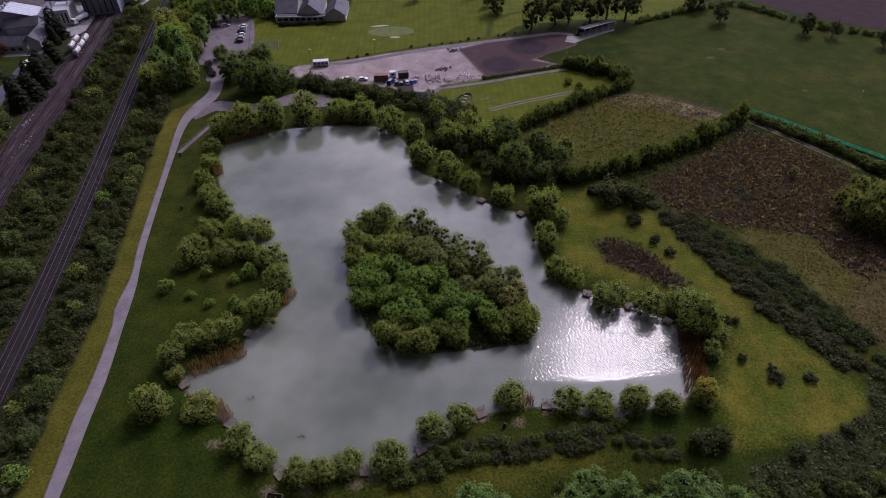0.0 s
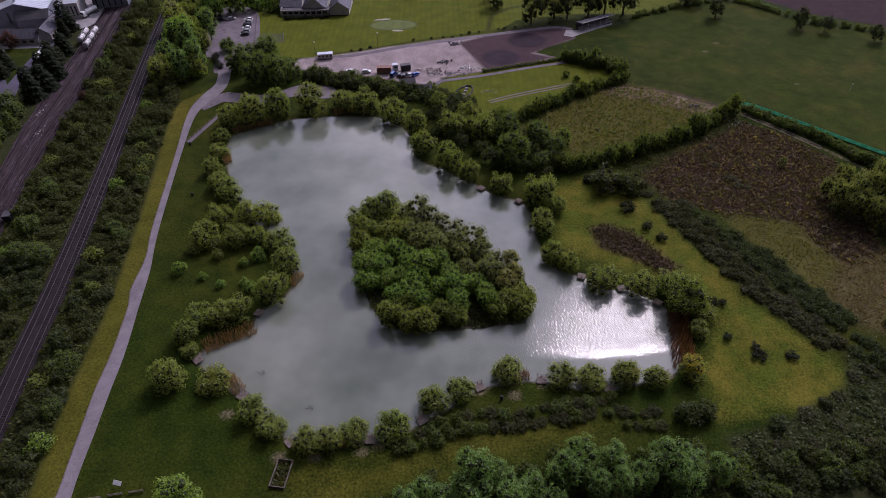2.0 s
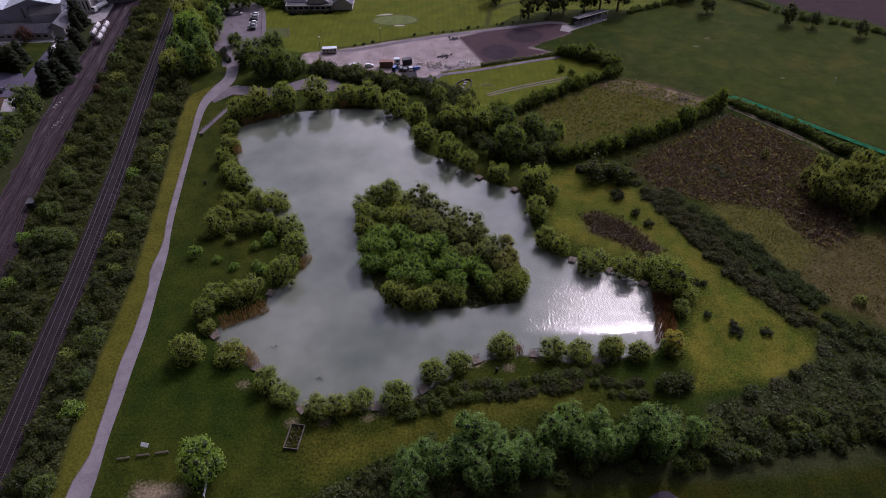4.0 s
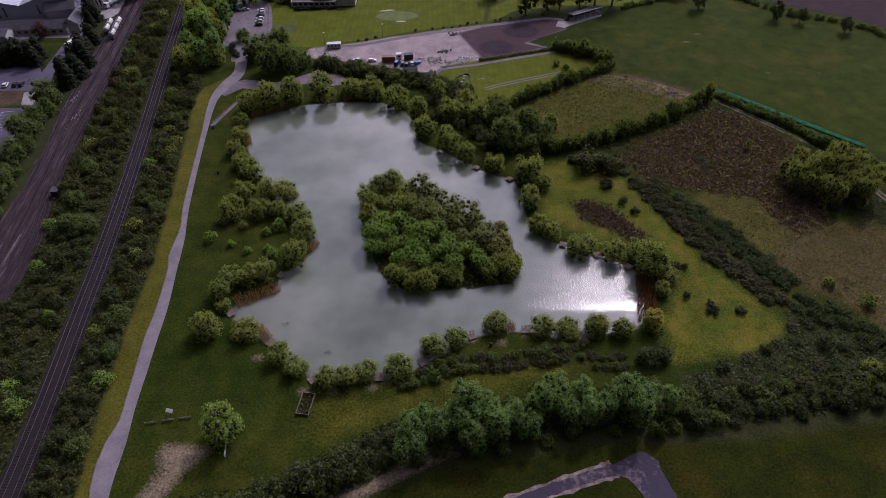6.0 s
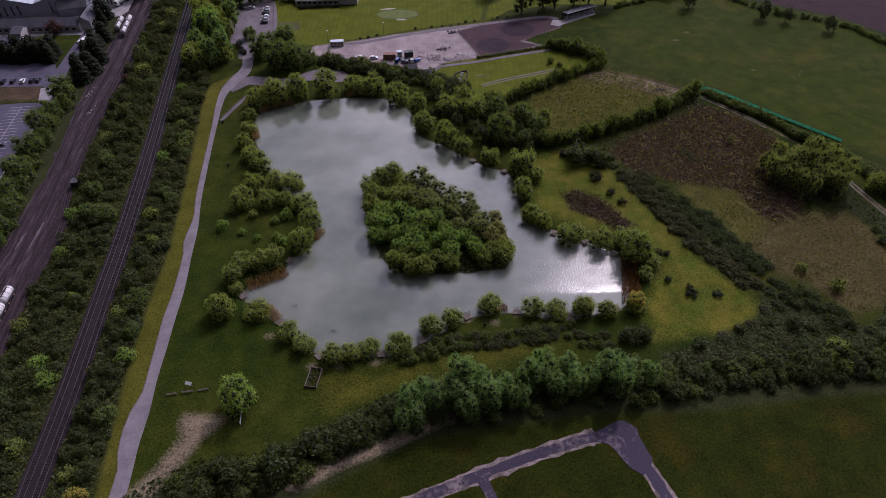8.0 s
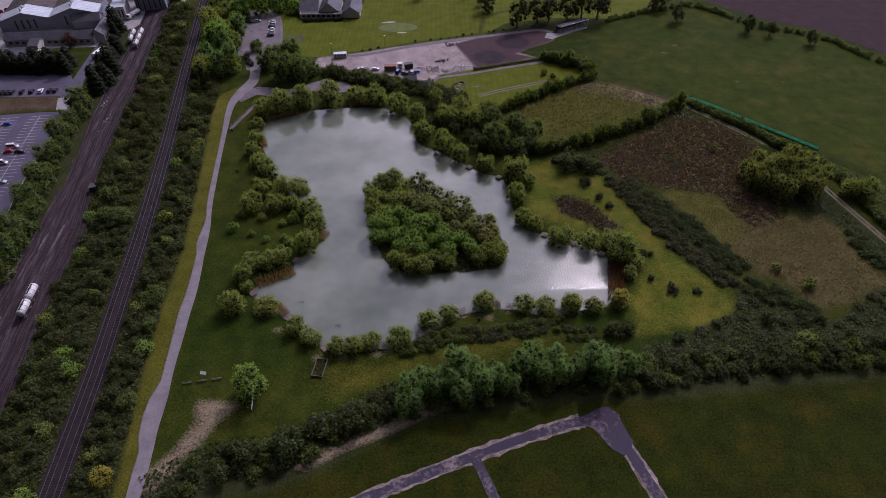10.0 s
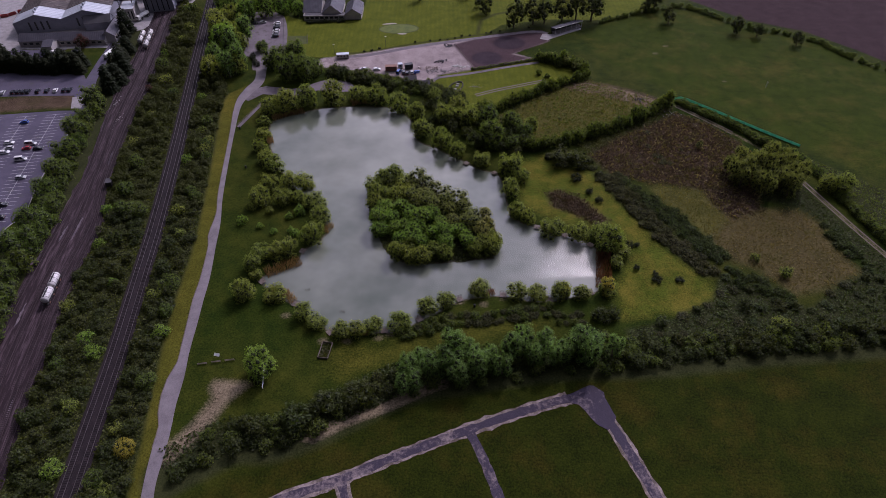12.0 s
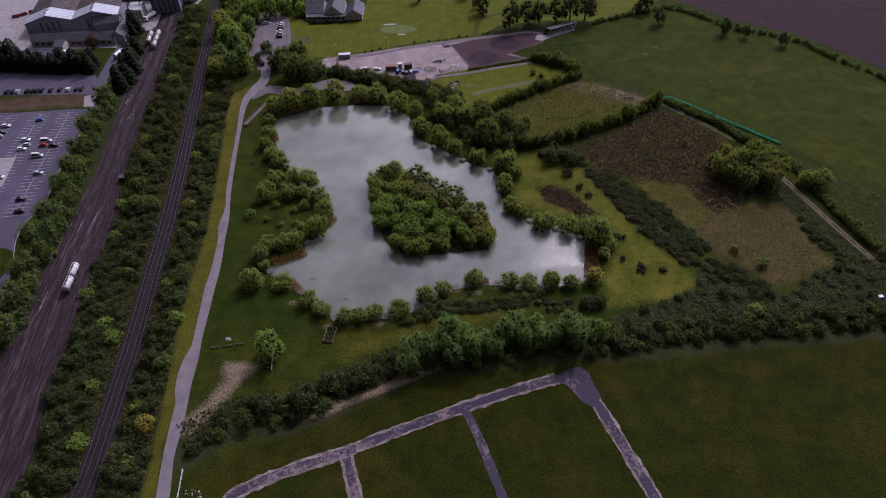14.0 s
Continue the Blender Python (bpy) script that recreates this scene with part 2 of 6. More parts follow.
CONCRETE = surface("concrete", (0.19, 0.175, 0.18), (0.34, 0.32, 0.325), 0.3, 5.0, bump=0.2)
WOOD = surface("weathered_wood", (0.09, 0.07, 0.06), (0.22, 0.18, 0.155), 1.2, 14.0, bump=0.4, depth=0.01)
RAIL_STEEL = surface("rail_steel", (0.06, 0.05, 0.05), (0.16, 0.14, 0.145), 0.8, 6.0, 0.5, 0.5, 0.1)
SLEEPER = surface("sleeper_concrete", (0.012, 0.009, 0.010), (0.040, 0.031, 0.034), 0.6, 5.0, bump=0.2)


def ground_material():
    """Turf, hay, bare soil, bracken and plough by the sheet's own zones, with ragged borders."""
    m, n, l = nodes_of("ground_turf")
    bsdf = n["Principled BSDF"]
    pos = n.new("ShaderNodeNewGeometry").outputs["Position"]
    big, mid = noise_node(n, l, 0.018, 5, pos, 0.6), noise_node(n, l, 0.14, 5, pos, 0.65)
    fine = noise_node(n, l, 1.6, 6, pos, 0.75)
    grain = math_node(n, l, "MULTIPLY_ADD", fine, 0.7, math_node(n, l, "MULTIPLY", mid, 0.3))

    def zone(name, soft=0.25, push=0.55):
        a = n.new("ShaderNodeAttribute")
        a.attribute_name = name
        s = math_node(n, l, "ADD", a.outputs["Fac"], math_node(n, l, "MULTIPLY", math_node(n, l, "SUBTRACT", grain, 0.5), push * 2))
        r = n.new("ShaderNodeMapRange")
        r.inputs["From Min"].default_value, r.inputs["From Max"].default_value = 0.5 - soft, 0.5 + soft
        l.new(s, r.inputs["Value"])
        return r.outputs["Result"]

    col = ramp_node(n, l, grain, 0.39, 0.62, (0.008, 0.016, 0.002), (0.029, 0.047, 0.0055))
    patch = ramp_node(n, l, math_node(n, l, "MULTIPLY_ADD", big, 0.7, math_node(n, l, "MULTIPLY", mid, 0.3)), 0.42, 0.62, (0.0, 0.0, 0.0), (1.0, 1.0, 1.0))
    col = mix_node(n, l, math_node(n, l, "MULTIPLY", patch, 0.8), col, ramp_node(n, l, grain, 0.39, 0.62, (0.017, 0.022, 0.003), (0.062, 0.064, 0.009)))
    drift = ramp_node(n, l, noise_node(n, l, 0.04, 7, pos, 0.72), 0.48, 0.68, (0.0, 0.0, 0.0), (1.0, 1.0, 1.0))
    bloom = ramp_node(n, l, noise_node(n, l, 0.085, 7, pos, 0.75), 0.43, 0.60, (0.0, 0.0, 0.0), (1.0, 1.0, 1.0))
    mown = n.new("ShaderNodeTexWave")
    mown.inputs["Scale"].default_value, mown.inputs["Distortion"].default_value = 0.11, 0.4
    l.new(pos, mown.inputs["Vector"])
    for name, lo, hi in (
        # south field: turf colour darkened to imitate the dimmer near ground
        ("dimmed_grass", (0.007, 0.011, 0.0015), (0.028, 0.036, 0.004)),
        ("sward", (0.028, 0.042, 0.004), (0.082, 0.104, 0.012)),
        ("pasture", (0.012, 0.021, 0.0015), (0.041, 0.059, 0.005)),
        ("lawn", (0.042, 0.056, 0.005), (0.125, 0.138, 0.014)),
        ("verge", (0.036, 0.038, 0.005), (0.102, 0.098, 0.014)),
        ("hay", (0.038, 0.040, 0.009), (0.112, 0.102, 0.028)),
        ("straw", (0.036, 0.031, 0.011), (0.115, 0.092, 0.038)),
        ("bracken", (0.025, 0.017, 0.011), (0.12, 0.082, 0.055)),
        ("scrub", (0.016, 0.020, 0.008), (0.045, 0.05, 0.018)),
        ("bare", (0.080, 0.062, 0.040), (0.27, 0.215, 0.145)),
        ("chalk", (0.13, 0.10, 0.10), (0.42, 0.35, 0.345)),
        ("arena", (0.042, 0.026, 0.029), (0.092, 0.060, 0.066)),
        ("damp", (0.026, 0.018, 0.024), (0.055, 0.040, 0.048)),
        ("plough", (0.026, 0.015, 0.017), (0.056, 0.034, 0.037)),
        ("mud", (0.07, 0.06, 0.045), (0.16, 0.14, 0.11)),
    ):
        tone = ramp_node(n, l, grain, 0.39, 0.62, lo, hi)
        if name in ("sward", "pasture", "verge"):
            # yellowed drifts of drier grass
            tone = mix_node(n, l, math_node(n, l, "MULTIPLY", bloom if name == "sward" else drift, 0.8), tone, ramp_node(n, l, grain, 0.39, 0.62, (0.058, 0.054, 0.007), (0.165, 0.140, 0.022)) if name != "pasture" else ramp_node(n, l, grain, 0.39, 0.62, (0.028, 0.029, 0.004), (0.088, 0.080, 0.013)))
        if name == "dimmed_grass":
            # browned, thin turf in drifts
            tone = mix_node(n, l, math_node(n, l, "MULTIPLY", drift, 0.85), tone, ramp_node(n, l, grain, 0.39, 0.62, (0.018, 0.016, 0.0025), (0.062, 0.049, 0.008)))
        if name == "hay":
            tone = mix_node(n, l, math_node(n, l, "MULTIPLY", drift, 0.6), tone, ramp_node(n, l, grain, 0.39, 0.62, (0.018, 0.024, 0.004), (0.060, 0.068, 0.014)))
        if name == "bracken":
            tone = mix_node(n, l, math_node(n, l, "MULTIPLY", drift, 0.6), tone, ramp_node(n, l, grain, 0.39, 0.62, (0.022, 0.024, 0.006), (0.075, 0.072, 0.02)))
        if name == "lawn":
            tone = mix_node(n, l, math_node(n, l, "MULTIPLY", mown.outputs["Fac"], 0.3), tone, (0.05, 0.068, 0.008))
        col = mix_node(n, l, zone(name), col, tone)
    l.new(col, bsdf.inputs["Base Color"])
    bsdf.inputs["Roughness"].default_value, bsdf.inputs["Specular IOR Level"].default_value = 0.95, 0.04
    l.new(bump_node(n, l, grain, 0.7, 0.22), bsdf.inputs["Normal"])
    return m


def water_material():
    m, n, l = nodes_of("pond_water")
    bsdf = n["Principled BSDF"]
    pos = n.new("ShaderNodeNewGeometry").outputs["Position"]
    # blotchy silt, its colour raised to stand in for reflected sky as well
    silt_sky = noise_node(n, l, 0.026, 4, pos)
    l.new(ramp_node(n, l, silt_sky, 0.35, 0.65, (0.064, 0.080, 0.053), (0.184, 0.197, 0.160)), bsdf.inputs["Base Color"])
    bsdf.inputs["IOR"].default_value = 1.33
    bsdf.inputs["Specular IOR Level"].default_value = 1.0
    stretch = n.new("ShaderNodeMapping")
    stretch.vector_type = "TEXTURE"
    stretch.inputs["Scale"].default_value = (0.50, 1.5, 1.0)
    stretch.inputs["Rotation"].default_value = (0, 0, radians(32))
    l.new(pos, stretch.inputs["Vector"])
    rip = noise_node(n, l, 1.7, 1.6, stretch.outputs["Vector"], 0.5)
    calm = noise_node(n, l, 0.022, 2, pos)
    amp = n.new("ShaderNodeMapRange")
    amp.inputs["From Min"].default_value, amp.inputs["From Max"].default_value = 0.0, 1.0
    amp.inputs["To Min"].default_value, amp.inputs["To Max"].default_value = 0.03, 1.0
    # the breeze ruffles the open end; the sheltered end lies calm
    xyz = n.new("ShaderNodeSeparateXYZ")
    l.new(pos, xyz.inputs[0])
    open_end = math_node(n, l, "MULTIPLY_ADD", math_node(n, l, "SUBTRACT", xyz.outputs["X"], math_node(n, l, "MULTIPLY", xyz.outputs["Y"], 0.45)), 0.016, math_node(n, l, "MULTIPLY_ADD", calm, 0.9, 0.45))
    l.new(open_end, amp.inputs["Value"])
    # a calm lee along the near bank
    lee = n.new("ShaderNodeMapRange")
    lee.interpolation_type = "SMOOTHSTEP"
    lee.inputs["From Min"].default_value, lee.inputs["From Max"].default_value = 83.0, 89.0
    lee.inputs["To Min"].default_value = 0.12
    l.new(math_node(n, l, "MULTIPLY_ADD", xyz.outputs["X"], -0.10, math_node(n, l, "MULTIPLY_ADD", calm, 4.0, xyz.outputs["Y"])), lee.inputs["Value"])
    swell = math_node(n, l, "MULTIPLY", amp.outputs["Result"], lee.outputs["Result"])
    l.new(math_node(n, l, "MULTIPLY_ADD", swell, 0.17, 0.03), bsdf.inputs["Roughness"])
    l.new(bump_node(n, l, math_node(n, l, "MULTIPLY", rip, swell), 0.8, 0.16), bsdf.inputs["Normal"])
    return m


GROUND_MAT = ground_material()
WATER_MAT = water_material()

# ---- the plan, in metres ----
POND = [(-80, 193), (-72, 200), (-58, 206), (-44, 208), (-27, 207), (-17, 201), (-12, 191), (-9, 177), (2, 168), (12, 159), (18, 154), (27, 149), (28, 134), (29, 124), (33, 118), (41, 115), (45, 110), (50, 111), (58, 105), (60, 99), (58, 84), (54, 81), (40, 78), (32, 78), (23, 80), (14, 80), (8, 78), (1, 74), (-6, 70), (-12, 65), (-19, 65), (-28, 65), (-35, 65), (-39, 70), (-50, 78), (-59, 85), (-63, 88), (-61, 92), (-52, 96), (-51, 104), (-44, 109), (-43, 118), (-48, 132), (-59, 142), (-70, 159), (-77, 176)]
ISLAND = [(-29, 138), (-23, 146), (-8, 144), (3, 135), (14, 125), (22, 116), (23, 103), (21, 99), (9, 97), (-4, 96), (-12, 97), (-19, 103), (-23, 113), (-26, 128)]
PATH_LEFT = [(-76.0, -9.2), (-76.9, 1.1), (-79.0, 14.8), (-80.0, 24.0), (-80.4, 30.9), (-82.0, 35.0), (-83.1, 41.4), (-83.2, 46.9), (-82.0, 53.4), (-82.7, 59.9), (-83.5, 67.6), (-84.8, 79.8), (-85.0, 88.5), (-85.8, 97.7), (-87.0, 107.4), (-88.5, 112.6), (-88.7, 116.0), (-89.0, 126.9), (-91.8, 140.5), (-97.4, 180.7), (-102.0, 212.6), (-100.2, 227.3), (-97.5, 236.6), (-99.6, 249.7)]
PATH_RIGHT = [(-72.3, -9.3), (-73.0, 1.0), (-75.5, 13.0), (-75.8, 19.3), (-76.3, 26.9), (-76.9, 31.9), (-77.7, 38.1), (-78.1, 46.9), (-79.3, 56.2), (-79.8, 62.4), (-80.2, 68.8), (-81.1, 79.7), (-81.6, 88.4), (-82.7, 97.6), (-83.9, 105.7), (-84.7, 112.5), (-85.9, 121.3), (-87.9, 130.6), (-90.3, 144.5), (-95.7, 183.1), (-98.4, 209.7), (-95.8, 221.2), (-92.1, 233.3), (-93.8, 249.5)]
RAIL = [(-98.1, -6.1), (-97.7, 6.5), (-99.9, 30.1), (-102.6, 56.5), (-106.9, 88.8), (-111.3, 121.8), (-120.1, 176.3), (-133.4, 250.6), (-147.0, 329.0)]
SIDE_LEFT = [(-140, 10), (-141, 35), (-146, 60), (-149, 90), (-152, 126), (-155, 159), (-164, 203), (-170, 245), (-177, 296), (-185, 349)]
SIDE_RIGHT = [(-114, -6), (-116, 2), (-118, 18), (-123, 45), (-130, 86), (-132, 117), (-140, 146), (-147, 189), (-153, 244), (-164, 312), (-170, 348)]
VERGE_LEFT = [(-81, -9), (-82, 6), (-84, 26), (-87, 45), (-91, 77), (-93, 108), (-100, 158), (-108, 207), (-108, 222)]
LOT_EDGE = [(-178, 206), (-174, 177), (-171, 148), (-167, 127), (-170, 118), (-168, 106), (-164, 96), (-158, 78), (-158, 67)]
GRAVEL_ISLE = [(-240, 215), (-232, 217), (-216, 221), (-189, 223), (-181, 211), (-198, 209), (-220, 206), (-235, 207)]
CLUB_LOT = [(-122, 319), (-98, 320), (-87, 265), (-100, 262), (-109, 264)]
TURNING = [(-71, 226), (-59, 235), (-46, 232), (-44, 224), (-50, 222), (-62, 224), (-70, 221)]
YARD = [(-65, 260), (-46, 264), (-23, 272), (6, 280), (34, 286), (62, 292), (65, 278), (49, 268), (43, 263), (52, 257), (43, 252), (20, 245), (0, 239), (-2, 232), (-14, 235), (-31, 241), (-53, 247), (-69, 251)]
ARENA = [(9, 275), (34, 288), (62, 293), (65, 278), (49, 267), (42, 262), (52, 257), (40, 252), (20, 246)]
PADDOCK = [(-2, 231), (3, 239), (52, 255), (69, 248), (76, 239), (73, 233), (50, 217), (32, 205), (19, 200), (5, 213)]
MEADOW = [(28, 194), (52, 218), (78, 231), (111, 208), (106, 201), (80, 184), (44, 173)]
BRACKEN = [(116, 197), (128, 187), (137, 172), (139, 150), (130, 128), (129, 125), (116, 119), (112, 127), (110, 138), (104, 140), (88, 144), (75, 150), (68, 163), (86, 178), (103, 188)]
DRYGRASS = [(88, 144), (104, 138), (110, 137), (115, 119), (103, 106), (100, 116), (91, 132)]
STRAW = [(115, 119), (129, 124), (144, 124), (149, 115), (148, 103), (152, 89), (137, 82), (124, 79), (116, 91), (106, 97), (103, 106)]
BRAMBLE_WEST = [(67, 149), (77, 149), (86, 118), (98, 96), (101, 88), (95, 88), (86, 104), (75, 128)]
BRAMBLE_EAST = [(77, 148), (85, 137), (95, 123), (107, 99), (102, 95), (94, 107), (86, 125)]
NETTLES = [(105, 93), (115, 86), (122, 77), (120, 73), (106, 82)]
ROUGH_NORTH = [(68, 163), (86, 178), (103, 188), (116, 197), (113, 201), (100, 193), (84, 182), (62, 171)]
DEADPATCH = [(46, 136), (51, 138), (58, 133), (67, 119), (63, 116), (54, 124), (47, 128)]
HEDGE_PADDOCK = [(19, 198), (32, 204), (49, 216), (65, 227), (78, 234), (76, 242), (69, 248), (56, 254)]
HEDGE_MEADOW = [(42, 168), (62, 174), (85, 185), (100, 195), (114, 205)]
HEDGE_FENCE = [(120, 209), (130, 196), (141, 185), (150, 169), (162, 152), (167, 120), (174, 93)]
FENCE = [(118.5, 210.2), (122.5, 210.7), (134.8, 198.2), (149.2, 182.2), (163.1, 167.4)]
FIELD_TRACK = [(118, 204), (130, 189), (142, 172), (150, 156), (154, 140), (161, 112), (169, 84)]
TRACKSIDE = [(139, 150), (149, 152), (152, 138), (159, 112), (167, 86), (158, 84), (155, 101), (150, 116), (144, 126), (132, 130)]
HEDGE_FAR = [(99, 302), (135, 318), (158, 321), (185, 292), (213, 277), (228, 251), (244, 228)]
PLOUGH = [(152, 348), (189, 303), (217, 286), (236, 260), (250, 237), (277, 193), (438, 441), (179, 451)]
HEDGE_YARD = [(-58, 242), (-42, 236), (-27, 227), (-13, 223), (-2, 220), (11, 211)]
HEDGE_SOUTH = [(-73, 16), (-58, 25), (-46, 26), (-36, 30), (-23, 37), (-9, 44), (6, 47), (25, 50), (44, 52), (63, 52), (83, 54), (102, 56), (130, 58), (156, 60), (183, 62)]
GREY = [(-58.1, -8.0), (-57.0, -0.4), (-51.7, 4.0), (-39.9, 9.2), (-26.7, 13.9), (-11.4, 20.4), (7.4, 27.8), (23.5, 33.7), (39.4, 38.7)]
GREY2 = [(9.2, 28.4), (13.1, 19.2), (19.2, 0.1), (21.5, -8.7)]
GREY3 = [(-25.5, 13.3), (-21.3, 0.5), (-19.1, -6.9)]
GREY4 = [(45.9, 39.7), (51.0, 28.3), (56.3, 13.3), (61.0, -0.4), (63.3, -9.1)]
GREYHEAD = [(35, 37), (42, 41), (48, 43), (50, 40), (52, 32), (49, 28), (46, 30), (42, 36)]
DIRT_SPUR = [(-77, 23), (-73, 28), (-69, 35), (-67, 40), (-69, 44), (-68, 46), (-60, 45), (-57, 45), (-61, 41), (-63, 38), (-65, 33), (-69, 26), (-75, 19)]
BANK = [(-36, 54), (-28, 58), (-15, 61), (5, 67), (30, 69), (38, 66), (20, 62), (0, 57), (-15, 51), (-30, 46)]
BARE_SOUTH = [(-38, 26), (-32, 30), (-23, 34), (-14, 38), (-5, 43), (3, 45), (3, 43.5), (-4, 40.5), (-14, 35.5), (-26, 30.5), (-35, 25.5)]
SHORE_A = [(-67, 81, 9.0), (-56, 80, 8.9), (-45, 72, 7.3), (-40, 68, 7.1), (-31, 64, 7.0), (-26, 64, 6.4), (-21, 66, 7.1), (-12, 67, 8.5), (-3, 74, 7.4), (3, 77, 6.9), (15, 82, 7.7), (28, 80, 7.4), (35, 80, 7.4), (43, 80, 7.4), (50, 79, 6.4), (59, 81, 7.0), (65, 94, 5.5), (64, 103, 12.1), (68, 99, 7.0), (62, 109, 8.8), (54, 109, 8.9), (44, 112, 9.7)]
SHORE_B = [(36, 119, 6.9), (32, 123, 7.9), (30, 136, 9.6), (36, 145, 7.8), (31, 151, 13.2), (19, 157, 9.9), (9, 164, 8.9), (2, 171, 11.4), (-7, 181, 10.8), (-10, 196, 10.3), (-19, 205, 13.8), (-30, 212, 13.0), (-40, 214, 11.0), (-52, 211, 15.2), (-65, 209, 12.9), (-74, 205, 14.8), (-82, 202, 10.5)]
SHORE_C = [(-83, 192, 7.2), (-81, 181, 7.9), (-80, 170, 7.6), (-71, 155, 10.7), (-76, 161, 8.2), (-60, 142, 11.9), (-55, 144, 8.6), (-49, 130, 9.7), (-46, 121, 9.3), (-47, 109, 10.3), (-55, 103, 8.6), (-65, 101, 8.5), (-59, 101, 8.5), (-67, 95, 7.6), (-65, 90, 5.4)]
INNER = [(-72, 133, 11.4), (-70, 142, 10.2), (-63, 133, 9.8), (-57, 133, 8.2), (-59, 123, 4.7), (-77, 120, 5.9), (-69, 117, 3.8), (-63, 114, 3.8), (-57, 115, 3.8), (-67, 126, 4.8), (-75, 129, 5.7), (-55, 125, 6.3), (-54, 112, 6.0)]
GROVE = [(4, 193, 16.3), (14, 191, 18.2), (25, 171, 17.0), (34, 169, 10.4), (40, 177, 11.6), (35, 184, 13.9), (24, 189, 14.1), (10, 201, 12.6), (-1, 211, 10.9), (44, 185, 10.0), (19, 198, 10.4)]
LAWN = [(59, 145, 4.8), (63, 136, 3.7), (66, 131, 3.6), (54, 158, 10.9), (62, 156, 10.8), (72, 92, 3.0), (78, 86, 4.0), (78, 89, 2.7), (86, 86, 3.2), (72, 104, 3.8), (75, 104, 2.6), (69, 111, 3.0), (55, 69, 7.2), (59, 70, 5.4), (49, 161, 3.7)]
POPLAR = [(-115, 241, 18.9), (-104, 245, 14.4), (-115, 268, 20.4), (-127, 293, 19.0), (-115, 285, 16.0), (-122, 313, 17.2), (-132, 329, 17.8), (-122, 336, 18.1), (-114, 341, 21.3), (-106, 344, 18.4), (-99, 340, 15.3)]
CLUBTREES = [(-100, 270, 9.8), (-90, 249, 14.6), (-79, 237, 17.5), (-70, 237, 16.4), (-66, 242, 13.1), (-87, 254, 14.8), (-79, 259, 15.0)]
CONIFER = [(-169, 234, 9.3), (-170, 245, 8.9), (-170, 226, 9.1), (-177, 258, 9.1), (-177, 270, 8.0), (-188, 298, 9.9), (-173, 243, 8.2), (-174, 235, 7.5)]
FIELDTREES = [(46, 297, 10.5), (58, 301, 11.3), (65, 302, 9.9), (76, 304, 10.0), (85, 307, 10.7), (94, 305, 12.8), (137, 322, 9.6), (29, 320, 8.8)]
WOOD_S = [(-54, 49, 10.2), (-73, 23, 5.1), (-67, 25, 6.8), (-58, 27, 7.7), (-52, 29, 6.9), (-40, 31, 10.5), (-32, 36, 8.9), (-23, 40, 9.9)]
LOTROW = [(-172, 210, 13.2), (-170, 194, 11.3), (-168, 182, 12.3), (-166, 166, 13.2), (-162, 150, 12.7), (-162, 138, 12.3), (-156, 128, 9.6), (-156, 117, 13.8), (-155, 104, 15.5), (-154, 88, 12.7), (-150, 72, 14.1), (-147, 57, 13.4)]
COPSE = [(130, 142, 17.2), (136, 137, 19.4), (145, 137, 14.6), (128, 148, 11.3), (143, 149, 15.1), (161, 137, 8.5), (166, 135, 9.7)]
CLUB_LAWN = [(-97, 320), (-82, 310), (-48, 310), (-47, 344), (-52, 409), (201, 400), (137, 324), (100, 306), (68, 308), (39, 301), (27, 286), (3, 275), (-56, 260), (-85, 263)]
FIELD_BIG = [(83, 288), (93, 251), (121, 216), (165, 168), (196, 135), (234, 109), (248, 234), (213, 277), (185, 293), (154, 320), (135, 316), (99, 300)]
SWARD = [(33, 159), (52, 165), (67, 149), (79, 119), (82, 106), (91, 94), (98, 81), (93, 72), (62, 69), (62, 82), (72, 99), (69, 112), (49, 119), (35, 127)]
SOUTH_FIELD = [(-68, -2), (-70, 6), (-48, 20), (-29, 29), (-12, 35), (6, 40), (34, 45), (71, 47), (154, 55), (180, 57), (134, -18), (-65, -16)]
ROUGH_EAST = [(163, 159), (192, 127), (208, 102), (183, 62), (170, 87), (163, 132)]
THICKET_EAST = [(62, 64), (78, 68), (95, 77), (101, 88), (112, 82), (126, 72), (144, 85), (174, 93), (204, 96), (183, 62), (156, 60), (102, 56), (63, 53)]
MUD_TRACK = [(72, 226), (84, 221), (96, 215), (109, 205)]
LOW_HEDGE_A = [(8, 69), (17, 69), (26, 71), (33, 72), (39, 73)]
LOW_HEDGE_B = [(-11, 63), (-3, 66), (5, 69)]
LOW_HEDGE_C = [(41, 69), (48, 69)]
THICKET_TRACK = [(149, 115), (153, 111), (154, 101), (158, 93), (154, 89), (151, 99), (148, 107)]
SCRUB_NE = [(46, 163), (56, 164), (67, 158), (69, 150), (61, 154)]
POPLAR_BELT = [(-9, 46), (6, 48), (25, 52), (44, 53), (59, 54)]

# ---- helpers for shapes ----
def part(name, bm, material, parent=None, label=""):
    """Links a bmesh as one mesh object, under a thing or a part."""
    me = bpy.data.meshes.new(name)
    bm.to_mesh(me)
    bm.free()
    me.materials.append(material)
    ob = new(name, me)
    ob.parent = parent
    if label:
        ob["label"] = label
    return ob


def mesh_part(name, verts, faces, material, parent=None, label=""):
    me = bpy.data.meshes.new(name)
    me.from_pydata([tuple(map(float, v)) for v in verts], [], [tuple(map(int, f)) for f in faces])
    me.materials.append(material)
    ob = new(name, me)
    ob.parent = parent
    if label:
        ob["label"] = label
    return ob


